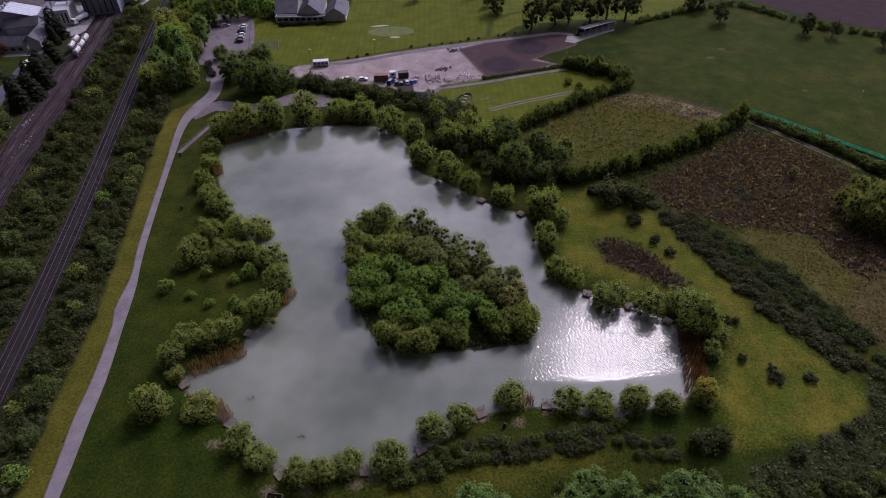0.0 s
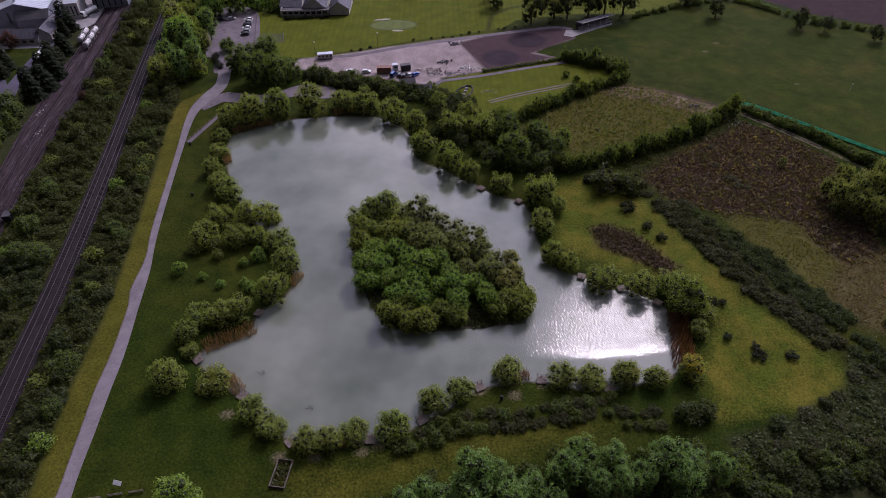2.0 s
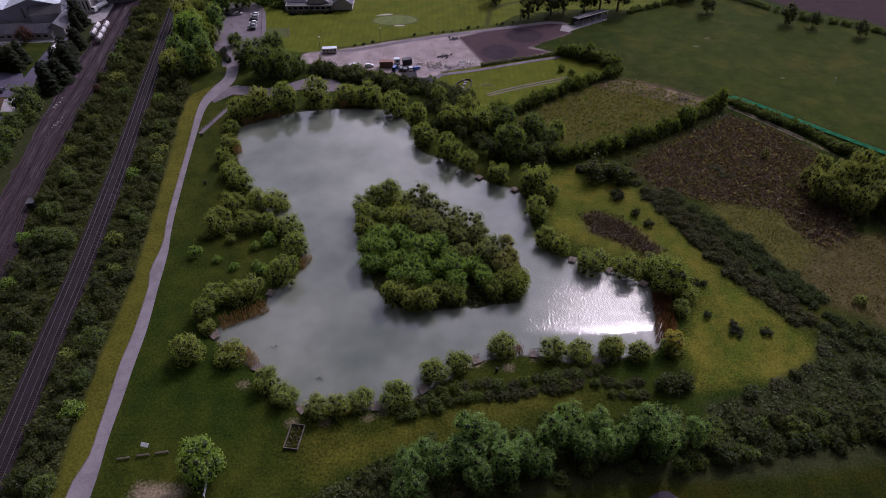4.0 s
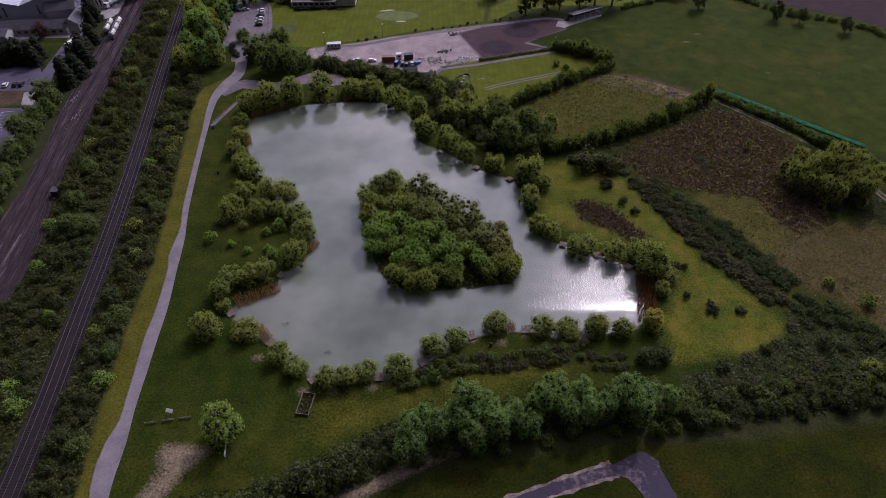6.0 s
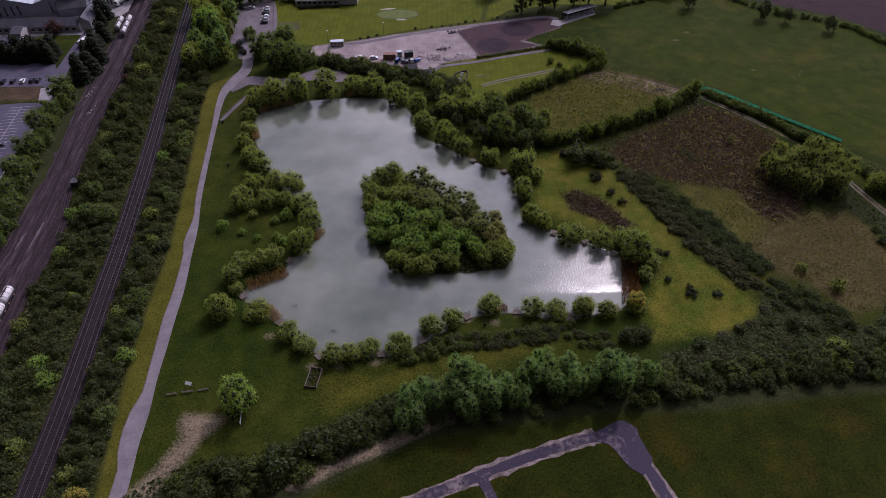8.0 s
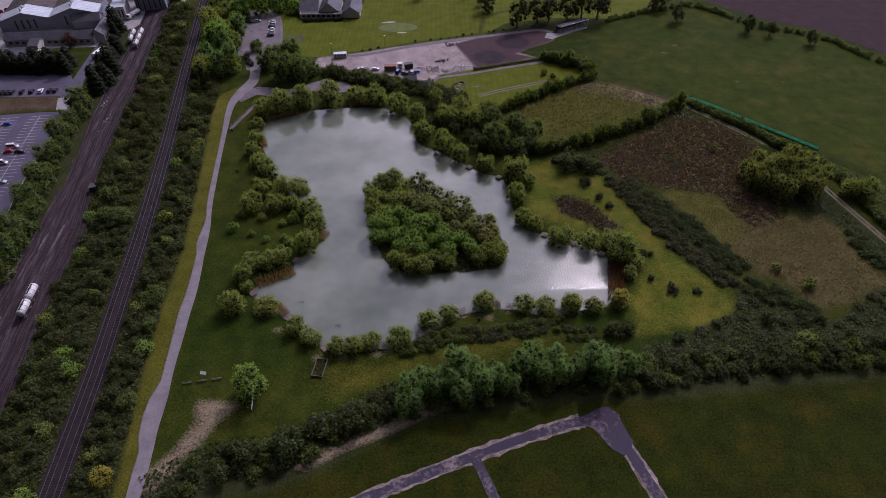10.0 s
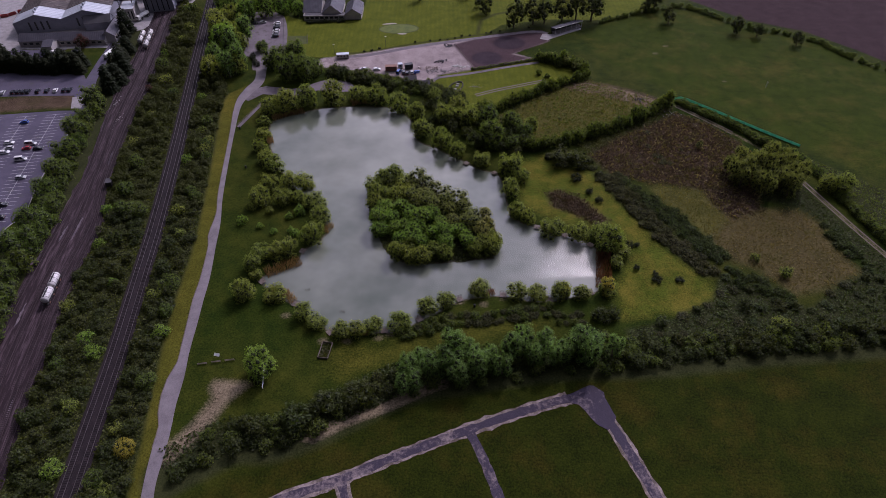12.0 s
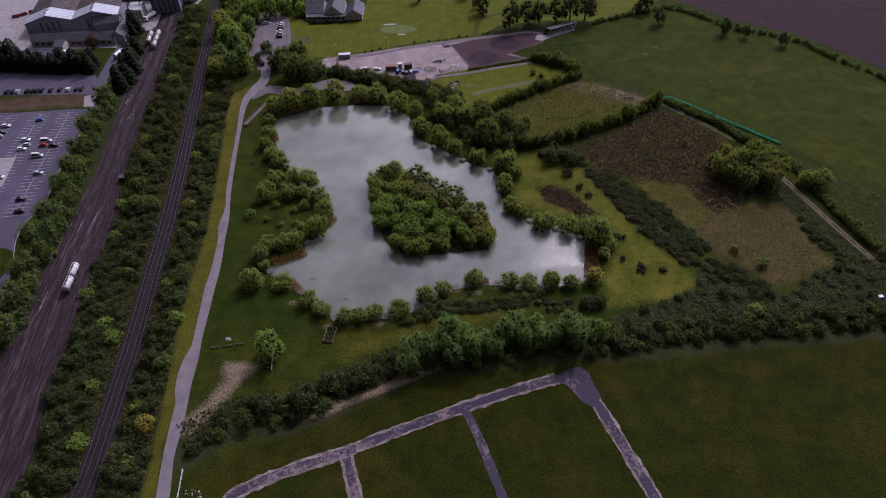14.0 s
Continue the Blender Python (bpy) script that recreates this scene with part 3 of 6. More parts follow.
def thing(name, x, y, z, turn, label, category, group="", kind=""):
    ob = new(name)
    ob.empty_display_size = 0.5
    ob.matrix_basis = pose(x, y, z, 0, 0, turn)
    return tagged(ob, label, category, group, kind)


def box(bm, size, centre, turn=0.0, bevel=0.0, tilt=0.0):
    r = bmesh.ops.create_cube(bm, size=1.0, matrix=Matrix.LocRotScale(centre, Euler((tilt, 0, turn)), size))
    if bevel:
        edges = list({e for v in r["verts"] for e in v.link_edges})
        bmesh.ops.bevel(bm, geom=edges, offset=bevel, segments=1, affect="EDGES")


def rod(bm, a, b, r0, r1=None, sides=6):
    a, b = Vector(a), Vector(b)
    m = Matrix.Translation((a + b) / 2) @ (b - a).to_track_quat("Z", "Y").to_matrix().to_4x4()
    bmesh.ops.create_cone(bm, cap_ends=True, segments=sides, radius1=r0, radius2=r0 if r1 is None else r1, depth=(b - a).length, matrix=m)


def spline(pts, step, closed=False):
    """A smooth line through plan points, sampled about every step metres."""
    p = np.array(pts, float)
    n, out = len(p), []
    for i in range(n if closed else n - 1):
        if closed:
            a, b, c, d = p[i - 1], p[i], p[(i + 1) % n], p[(i + 2) % n]
        else:
            a, b, c, d = p[max(i - 1, 0)], p[i], p[i + 1], p[min(i + 2, n - 1)]
        k = max(1, int(np.linalg.norm(c - b) / step))
        for t in np.arange(k) / k:
            out.append(0.5 * (2 * b + (c - a) * t + (2 * a - 5 * b + 4 * c - d) * t * t + (3 * b - a - 3 * c + d) * t ** 3))
    if not closed:
        out.append(p[-1])
    return np.array(out)


def offset(line, d):
    """The line moved d metres to its right."""
    t = np.gradient(line, axis=0)
    t /= np.linalg.norm(t, axis=1)[:, None] + 1e-9
    return line + np.stack([t[:, 1], -t[:, 0]], 1) * d


def inside(P, poly):
    hit = np.zeros(len(P), bool)
    for a, b in zip(poly, np.roll(poly, -1, 0)):
        up = (a[1] > P[:, 1]) != (b[1] > P[:, 1])
        hit ^= up & (P[:, 0] < (b[0] - a[0]) * (P[:, 1] - a[1]) / (b[1] - a[1] + 1e-12) + a[0])
    return hit


def reach(P, line, closed=False):
    """Distance of each point of P from the line."""
    d = np.full(len(P), 1e9)
    ends = np.roll(line, -1, 0) if closed else line[1:]
    for a, b in zip(line, ends):
        ab = b - a
        t = np.clip(((P - a) @ ab) / (ab @ ab + 1e-12), 0, 1)
        d = np.minimum(d, ((P - a - t[:, None] * ab) ** 2).sum(1))
    return np.sqrt(d)


def signed(P, poly):
    """Distance to the edge: minus inside the outline."""
    return np.where(inside(P, poly), -1, 1) * reach(P, poly, True)


def band(left, right):
    """The outline between two lines."""
    return np.concatenate([np.array(left, float), np.array(right, float)[::-1]])


pond_edge = spline(POND, 3.0, True)
island_edge = spline(ISLAND, 3.0, True)
wob = np.random.RandomState(4)
pond_edge += wob.normal(0, 0.35, pond_edge.shape)
island_edge += wob.normal(0, 0.35, island_edge.shape)
WATER_Z = -0.55


def shore(P):
    """Metres from the water's edge: minus in the water."""
    P = np.array(P, float)
    return np.maximum(signed(P, pond_edge), -signed(P, island_edge))


def lie(P):
    """The height of the ground."""
    P = np.atleast_2d(np.array(P, float))
    s = shore(P)
    z = np.where(s < 0, WATER_Z - 0.06 + np.maximum(s, -8) * 0.22, WATER_Z - 0.06 + 0.65 * (1 - np.exp(-np.maximum(s, 0) / 1.4)))
    return z + 0.03 * np.sin(P[:, 0] * 0.045 + 1) * np.cos(P[:, 1] * 0.038) * np.clip(s / 20, 0, 1)


# ---- the ground: one sheet, fine in the middle, out to the horizon ----
def axis(lo, hi, step):
    mid = np.arange(lo, hi + step, step)
    far = np.cumsum(step * 1.45 ** np.arange(1, 18))
    return np.concatenate([lo - far[::-1], mid, mid[-1] + far])


gx, gy = axis(-290, 290, 1.4), axis(-20, 390, 1.4)
GX, GY = np.meshgrid(gx, gy)
GP = np.stack([GX.ravel(), GY.ravel()], 1)
GZ = lie(GP)
nx, ny = len(gx), len(gy)
I = np.arange(nx * ny).reshape(ny, nx)
quads = np.stack([I[:-1, :-1], I[:-1, 1:], I[1:, 1:], I[1:, :-1]], -1).reshape(-1, 4)
ground_mesh = bpy.data.meshes.new("ground")
ground_mesh.vertices.add(len(GP))
ground_mesh.vertices.foreach_set("co", np.column_stack([GP, GZ]).ravel())
ground_mesh.loops.add(quads.size)
ground_mesh.loops.foreach_set("vertex_index", quads.ravel())
ground_mesh.polygons.add(len(quads))
ground_mesh.polygons.foreach_set("loop_start", np.arange(len(quads)) * 4)
ground_mesh.update(calc_edges=True)
ground_mesh.polygons.foreach_set("use_smooth", np.ones(len(quads), bool))


def lay_zone(name, dist, soft):
    """Writes how far a kind of ground covers the sheet, from a distance to its edge."""
    a = ground_mesh.attributes.new(name, "FLOAT", "POINT")
    a.data.foreach_set("value", np.clip(0.5 - dist / soft / 2, -0.6, 1.6).astype(np.float32))


def union(*d):
    out = d[0]
    for x in d[1:]:
        out = np.minimum(out, x)
    return out


near = (GP[:, 0] > -320) & (GP[:, 0] < 420) & (GP[:, 1] > -40) & (GP[:, 1] < 460)


def zdist(poly):
    d = np.full(len(GP), 200.0)
    d[near] = signed(GP[near], np.array(poly, float))
    return d


def zline(line, half):
    d = np.full(len(GP), 200.0)
    d[near] = reach(GP[near], np.array(line, float)) - half
    return d


path_left, path_right = spline(PATH_LEFT, 3.0), spline(PATH_RIGHT, 3.0)
rail_line = spline(RAIL, 2.0)
side_left, side_right = spline(SIDE_LEFT, 4.0), spline(SIDE_RIGHT, 4.0)
verge_left = spline(VERGE_LEFT, 4.0)
lay_zone("lawn", union(zdist(PADDOCK), zdist(CLUB_LAWN)), 1.2)
lay_zone("pasture", zdist(FIELD_BIG), 6.0)
lay_zone("sward", zdist(SWARD), 5.0)
lay_zone("verge", union(zdist(band(verge_left, path_left[: len(path_left) - 6])), zdist(BANK) * 0.15 + 0.4), 1.5)
lay_zone("hay", union(zdist(MEADOW), zdist(DRYGRASS)), 4.0)
lay_zone("straw", zdist(STRAW), 5.0)
lay_zone("dimmed_grass", zdist(SOUTH_FIELD), 6.0)
lay_zone("bracken", union(zdist(BRACKEN), zdist(DEADPATCH), zdist(GRAVEL_ISLE), zline(spline(MUD_TRACK, 4), 6.0)), 4.0)
lay_zone("scrub", union(zdist(band(side_right, verge_left)), zline(spline(HEDGE_SOUTH, 4), 7), zdist(BRAMBLE_WEST), zdist(BRAMBLE_EAST), zdist(island_edge), zdist(band(SIDE_LEFT, np.array(SIDE_LEFT) - (14, 0))), zdist(ROUGH_EAST), zdist(TRACKSIDE), zdist(THICKET_EAST), zline([(23.9, 289.5), (26.8, 308), (36.5, 317), (58, 325)], 0.9), zline(spline([(-58, 265), (-40, 267), (-13, 277), (14, 284.5), (37, 290.5), (57, 295)], 4), 0.8)), 2.5)
spots = np.full(len(GP), 200.0)
for x, y, r in ((130.4, 269.5, 2.2), (122.3, 260.6, 2.0), (150, 228, 1.5), (16, 76, 2.5), (8, 77.5, 2.5), (-51, 72, 2.2), (-37, 61, 2.5), (-15, 64, 2.2), (-4, 67, 2.5), (23, 78.8, 1.6), (-29, 61, 2.0), (-49, 131, 2.0), (-19, 62, 2.0)):
    spots = np.minimum(spots, (np.hypot((GP[:, 0] - x) / 1.3, GP[:, 1] - y) - r * 0.55 + 0.6) * 0.8)
lay_zone("bare", union(zdist(DIRT_SPUR) * 0.6 - 0.1, zdist(BARE_SOUTH) - 0.4, zline(offset(spline(MUD_TRACK, 4), -3.2), 0.7), zline(offset(spline(MUD_TRACK, 4), -0.8), 0.8), zline(offset(spline(MUD_TRACK, 4), 1.6), 0.6), zline(offset(spline(MUD_TRACK, 4), 4.4), 0.5), zline(spline(FIELD_TRACK, 4), 0.3), spots), 1.7)
lay_zone("chalk", zdist(YARD), 2.0)
lay_zone("arena", zdist(ARENA), 2.0)
damp = union(np.hypot((GP[:, 0] - 27.5) / 8.6, (GP[:, 1] - 258) / 8.0) - 1, np.hypot((GP[:, 0] - 41.5) / 9.4, (GP[:, 1] - 276.4) / 8.2) - 1) * 8
lay_zone("damp", damp, 2.0)
lay_zone("plough", zdist(PLOUGH), 2.0)
mud = np.full(len(GP), 200.0)
mud[near] = shore(GP[near]) - 0.5
lay_zone("mud", mud, 1.0)
ground_mesh.materials.append(GROUND_MAT)
ground = tagged(new("ground", ground_mesh), "uneven green grassland with dry and bare patches", "ground", kind="structure")

# ---- water ----
lo, hi = pond_edge.min(0) - 3, pond_edge.max(0) + 3
water = mesh_part("water", [(lo[0], lo[1], WATER_Z), (hi[0], lo[1], WATER_Z), (hi[0], hi[1], WATER_Z), (lo[0], hi[1], WATER_Z)], [(0, 1, 2, 3)], WATER_MAT)
tagged(water, "murky grey-green pond water with fine ripples", "water", kind="structure")


def slab(name, outline, z, material, label, category, thick=0.12, rag=0.0, seed=0, kind="structure"):
    """A thin bed of paving or stone on the ground, with a skirt."""
    o = np.array(outline, float)
    if rag:
        o = o + np.random.RandomState(seed).normal(0, rag, o.shape)
    n = len(o)
    v = [(x, y, z) for x, y in o] + [(x, y, z - thick) for x, y in o]
    f = [tuple(range(n))] + [(i, i + n, (i + 1) % n + n, (i + 1) % n) for i in range(n)]
    me = bpy.data.meshes.new(name)
    me.from_pydata(v, [], f)
    me.materials.append(material)
    me.validate()
    bm = bmesh.new()
    bm.from_mesh(me)
    bmesh.ops.recalc_face_normals(bm, faces=bm.faces)
    if sum(face.normal.z * face.calc_area() for face in bm.faces) < 0:
        bmesh.ops.reverse_faces(bm, faces=bm.faces)
    bm.to_mesh(me)
    bm.free()
    return tagged(new(name, me), label, category, kind=kind)


def ribbon(name, left, right, z, material, label, category, thick=0.15, parent=None, kind="structure"):
    """A strip of paving between two lines of equal count."""
    n = len(left)
    v = [(x, y, z) for x, y in left] + [(x, y, z) for x, y in right] + [(x, y, z - thick) for x, y in left] + [(x, y, z - thick) for x, y in right]
    f = []
    for i in range(n - 1):
        f += [(i, i + n, i + n + 1, i + 1), (i, i + 1, i + 1 + 2 * n, i + 2 * n), (i + n, i + 3 * n, i + 1 + 3 * n, i + n + 1)]
    ob = mesh_part(name, v, f, material, parent)
    return tagged(ob, label, category, kind=kind)


def even(line, n):
    """The line cut into n even points."""
    s = np.concatenate([[0], np.cumsum(np.linalg.norm(np.diff(line, axis=0), axis=1))])
    t = np.linspace(0, s[-1], n)
    return np.stack([np.interp(t, s, line[:, 0]), np.interp(t, s, line[:, 1])], 1)


ribbon("path", even(path_left, 120), even(path_right, 120), 0.17, ASPHALT_PATH, "pale grey asphalt lane beside the mown verge", "path", 0.3)
slab("sidings_bed", band(side_left, side_right), 0.24, BALLAST_OLD, "dark purple-brown ballast bed of the railway sidings", "ballast", 0.4, 0.5, 2)
rail_far = np.concatenate([rail_line[:1] + [[0.5, -40]], rail_line, rail_line[-1:] + (rail_line[-1:] - rail_line[-4:-3]) * 15])
ribbon("railway_bed", offset(rail_far, -3.5), offset(rail_far, 3.5), 0.35, BALLAST, "dark brown ballast bed of the double track", "ballast", 0.5)

# ---- railway ----
sleeper_bm = bmesh.new()
box(sleeper_bm, (2.5, 0.25, 0.16), (0, 0, 0), 0, 0.02)
sleeper_mesh = bpy.data.meshes.new("sleeper")
sleeper_bm.to_mesh(sleeper_mesh)
sleeper_bm.free()
sleeper_mesh.materials.append(SLEEPER)


def boxes_mesh(name, rows, size, material, parent, label=""):
    """Many alike low boxes as one mesh: rows of x, y, z, turn."""
    a, b, c = (s / 2 for s in size)
    base = np.array([(-a, -b, -c), (a, -b, -c), (a, b, -c), (-a, b, -c), (-a, -b, c), (a, -b, c), (a, b, c), (-a, b, c)])
    quad = np.array([(4, 5, 6, 7), (0, 1, 5, 4), (1, 2, 6, 5), (2, 3, 7, 6), (3, 0, 4, 7)])
    V, F = [], []
    for k, (x, y, z, turn) in enumerate(rows):
        cs, sn = math.cos(turn), math.sin(turn)
        V.append(np.stack([base[:, 0] * cs - base[:, 1] * sn + x, base[:, 0] * sn + base[:, 1] * cs + y, base[:, 2] + z], 1))
        F.append(quad + 8 * k)
    ob = mesh_part(name, np.concatenate(V), np.concatenate(F), material, parent, label)
    ob["kind"] = "stuff"
    return ob


def track(name, line, z, label, near_y=None, sleeper_material=SLEEPER, rail_material=RAIL_STEEL):
    """Two rails on sleepers; the near stretch has its sleepers singly."""
    root = thing(name, 0, 0, 0, 0, label, "railway track", "railway tracks")
    for side in (-0.75, 0.75):
        a, b = offset(line, side - 0.05), offset(line, side + 0.05)
        n = len(line)
        V = [(x, y, z + 0.17) for x, y in a] + [(x, y, z + 0.17) for x, y in b] + [(x, y, z) for x, y in a] + [(x, y, z) for x, y in b]
        F = []
        for i in range(n - 1):
            F += [(i, i + n, i + n + 1, i + 1), (i, i + 1, i + 1 + 2 * n, i + 2 * n), (i + n, i + 3 * n, i + 1 + 3 * n, i + n + 1)]
        mesh_part("rail", V, F, rail_material, root)
    length = np.linalg.norm(np.diff(line, axis=0), axis=1).sum()
    p = even(line, int(length / 0.7))
    t = np.gradient(p, axis=0)
    rest = []
    for (x, y), (dx, dy) in zip(p, t):
        turn = math.atan2(dy, dx) + math.pi / 2
        if near_y and near_y[0] < y < near_y[1]:
            s = new("sleeper", sleeper_mesh)
            s.parent = root
            s.matrix_basis = pose(x, y, z - 0.06, 0, 0, math.degrees(turn))
        else:
            rest.append((x, y, z - 0.06, turn))
    boxes_mesh("sleeper_run", rest, (2.5, 0.25, 0.16), sleeper_material, root)
    return root


RAIL_RUSTY = surface("rusty_rail", (0.030, 0.019, 0.021), (0.085, 0.060, 0.066), 0.8, 6.0, 0.7, 0.2, 0.1)
SLEEPER_OLD = surface("sleeper_old", (0.012, 0.0075, 0.0095), (0.042, 0.029, 0.034), 0.6, 5.0, bump=0.2)
rail_ext = np.concatenate([rail_line[:1] + [[0.3, -25]], rail_line, rail_line[-1:] + (rail_line[-1:] - rail_line[-4:-3]) * 10])
track("railway_track", offset(rail_ext, -1.75), 0.44, "running line with steel rails on grimy concrete sleepers", (2, 98))
track("railway_track", offset(rail_ext, 1.75), 0.44, "running line with steel rails on grimy concrete sleepers", (2, 98))
sl, sr = even(side_left, 90), even(side_right, 90)
for f in (0.10, 0.42, 0.72, 0.90):
    track("siding_track", sl * (1 - f) + sr * f, 0.30, "rusty siding rails on old dark sleepers", None, SLEEPER_OLD, RAIL_RUSTY)
# pale spilled stone along the sidings
spill_rng = random.Random(3)
for k in range(22):
    i, f = spill_rng.randrange(8, 86), spill_rng.choice((0.05, 0.28, 0.51, 0.73, 0.95))
    p, q = sl[i] * (1 - f) + sr[i] * f, sl[min(i + 3, 89)] * (1 - f) + sr[min(i + 3, 89)] * f
    d = (q - p) * spill_rng.uniform(0.4, 1.2)
    side = np.array((-d[1], d[0])) / (np.linalg.norm(d) + 1e-6) * spill_rng.uniform(0.15, 0.45)
    ring = [p - side * 0.3, p + d * 0.3 - side, p + d * 0.8 - side * 0.7, p + d, p + d * 0.7 + side, p + d * 0.25 + side * 0.8]
    slab("stone_spill", spline(ring, 0.8, True), 0.262, SPILL_STONE, "pale crushed stone spilled on dark ballast", "gravel", 0.05, 0.12, k)

# ---- paved places ----
slab("car_park", [(-178, 207)] + [(x, y) for x, y in LOT_EDGE] + [(-175, 40), (-290, 40), (-290, 206), (-215, 204), (-190, 207)], 0.10, ASPHALT, "worn dark asphalt car park with faded bay lines", "car park")
slab("service_road", [(-290, 221.5), (-200, 222), (-188, 222), (-179, 207), (-175, 209), (-183, 239), (-186, 262), (-187, 282), (-193, 284), (-191.5, 262), (-189, 239), (-192, 244), (-215, 247), (-290, 249)], 0.09, ASPHALT, "dark asphalt service road to the works", "road")
slab("works_yard", [(-310, 258), (-262, 268), (-246, 276), (-192, 277), (-186, 300), (-166, 314), (-158, 365), (-320, 390)], 0.07, CONCRETE, "pale dusty concrete yard of the works", "yard")
slab("front_road", [(-262, 263), (-190, 266), (-190, 276.6), (-246, 275.5), (-262, 267.6)], 0.05, ASPHALT, "dark asphalt road before the office", "road")
slab("loading_slab", [(-183, 299), (-171, 311), (-178, 322), (-192, 305)], 0.16, CONCRETE, "pale concrete loading slab beside the sidings", "slab")
slab("club_car_park", spline(CLUB_LOT, 6, True), 0.09, ASPHALT_PALE, "light grey asphalt car park of the club", "car park")
slab("turning_area", spline(TURNING, 3, True), 0.08, ASPHALT_PALE, "worn grey asphalt turning area among trees", "parking area")
slab("lane_to_club", spline([(-101, 247), (-95, 246), (-92, 262), (-103, 262)], 4, True), 0.15, ASPHALT_PALE, "short asphalt lane into the club's car park", "lane")
slab("link_lane", [(-101, 219), (-97, 226), (-90, 229), (-76, 226), (-68, 227), (-66, 221), (-76, 218), (-90, 221), (-96, 214)], 0.13, ASPHALT_PALE, "grey asphalt link from the lane to the turning area", "lane")
slab("ramp_path", [(-96, 190.5), (-94.6, 189), (-89.2, 206), (-87.2, 212), (-88.5, 213)], 0.2, ASPHALT_PALE, "pale concrete ramp beside the lane", "ramp")
for name, line, w in (("concrete_lane", GREY, 1.75), ("concrete_lane", GREY2, 1.8), ("concrete_lane", GREY3, 1.7), ("concrete_lane", GREY4, 1.9)):
    s = spline(line, 1.5)
    jit = np.random.RandomState(len(s)).normal(0, 0.14, s.shape)
    jit2 = np.random.RandomState(len(s) + 7).normal(0, 0.2, s.shape)
    slab("lane_margin", band(offset(s, -w - 0.25) + jit2, offset(s, w + 0.25) - jit2), 0.035 + 0.004 * len(line), LANE_MARGIN, "pale crumbled edge of an old concrete lane", "lane", 0.1)
    w -= 0.45
    slab(name, band(offset(s, -w) + jit, offset(s, w) - jit), 0.07 + 0.004 * len(line), OLD_CONCRETE, "cracked grey-pink old concrete lane in the grass", "lane", 0.1)
slab("concrete_apron", spline(GREYHEAD, 2, True), 0.125, OLD_CONCRETE, "broken purple-grey concrete apron at a lane's corner", "apron", 0.1, 0.25, 5)
lane_mid = spline([(-2, 233.5), (0, 236), (18, 240.5), (37, 246.6), (56, 252)], 3)
ribbon("farm_lane", offset(lane_mid, -0.9), offset(lane_mid, 1.2), 0.09, ASPHALT_PALE, "narrow grey lane beside the riding arena", "lane")
top_lane = spline([(-58, 262), (-40, 264), (-13, 274), (14, 281.5), (37, 287.5), (57, 292), (66, 289)], 4)
ribbon("gravel_lane", offset(top_lane, -0.5), offset(top_lane, 2.4), 0.08, ASPHALT_PALE, "grey gravel lane below the lawn's edge", "lane")
padtrack = spline([(19.5, 217), (30, 221.8), (45.7, 227.5), (56.5, 231.4), (61.6, 234.5), (64.4, 239), (64.9, 245)], 2)
for d in (-0.9, 0.9):
    ribbon("wheel_track", offset(padtrack, d - 0.45), offset(padtrack, d + 0.45), 0.05, GRAVEL_DIRT, "worn gravel wheel track round the paddock", "track", 0.06)
ftrack = spline(FIELD_TRACK, 3)
for d in (-0.95, 0.95):
    ribbon("wheel_track", offset(ftrack, d - 0.3), offset(ftrack, d + 0.3), 0.06, GRAVEL_DIRT, "pale dirt wheel track along the hedge", "track", 0.06)
kerb_white = surface("kerb_concrete", (0.24, 0.22, 0.225), (0.40, 0.38, 0.38), 0.5, 6.0)
kerb_line = spline([(-178, 207)] + [(x, y) for x, y in LOT_EDGE], 3)
ribbon("kerb", offset(kerb_line, -0.1), offset(kerb_line, 0.2), 0.24, kerb_white, "pale concrete kerb along the car park", "kerb", 0.3)
side_kerb = path_left[10:-14]
ribbon("lane_edging", offset(side_kerb, -0.2), offset(side_kerb, 0.05), 0.19, GRAVEL_DIRT, "thin dusty edging along the lane", "kerb", 0.2)

# painted bay lines
LINE_PAINT = surface("line_paint", (0.32, 0.32, 0.34), (0.62, 0.62, 0.63), 0.8, 6.0, 0.8, bump=0.05)
rows_cross, rows_long = [], []
for (x0, y0), (x1, y1) in (((-189, 203.5), (-177, 122)), ((-203, 202), (-193, 128)), ((-219, 201), (-206, 110))):
    n = int(math.hypot(x1 - x0, y1 - y0) / 2.5)
    turn = math.atan2(y1 - y0, x1 - x0)
    for k in range(n + 1):
        rows_cross.append((x0 + (x1 - x0) * k / n, y0 + (y1 - y0) * k / n, 0.107, turn + math.pi / 2))
        if k < n:
            rows_long.append((x0 + (x1 - x0) * (k + 0.5) / n, y0 + (y1 - y0) * (k + 0.5) / n, 0.106, turn))
bays = boxes_mesh("bay_lines", rows_cross, (9.6, 0.13, 0.006), LINE_PAINT, None)
tagged(bays, "faded white parking bay lines on asphalt", "road marking", kind="structure")
spine = boxes_mesh("bay_spines", rows_long, (2.5, 0.13, 0.006), LINE_PAINT, None)
tagged(spine, "faded white centre lines between parking bays", "road marking", kind="structure")
dashes = boxes_mesh("lane_dashes", [(-181.5 + 0.28 * k, 118 - 1.7 * k, 0.107, 1.7) for k in range(11)], (0.9, 0.22, 0.006), LINE_PAINT, None)
tagged(dashes, "white dashed lane line in the car park", "road marking", kind="structure")
slab("grass_mound", spline([(-176, 101), (-166, 100), (-163, 92), (-166, 82), (-176, 78)], 3, True), 0.22, GROUND_MAT, "small kerbed grass island beside the car park road", "verge", 0.3)
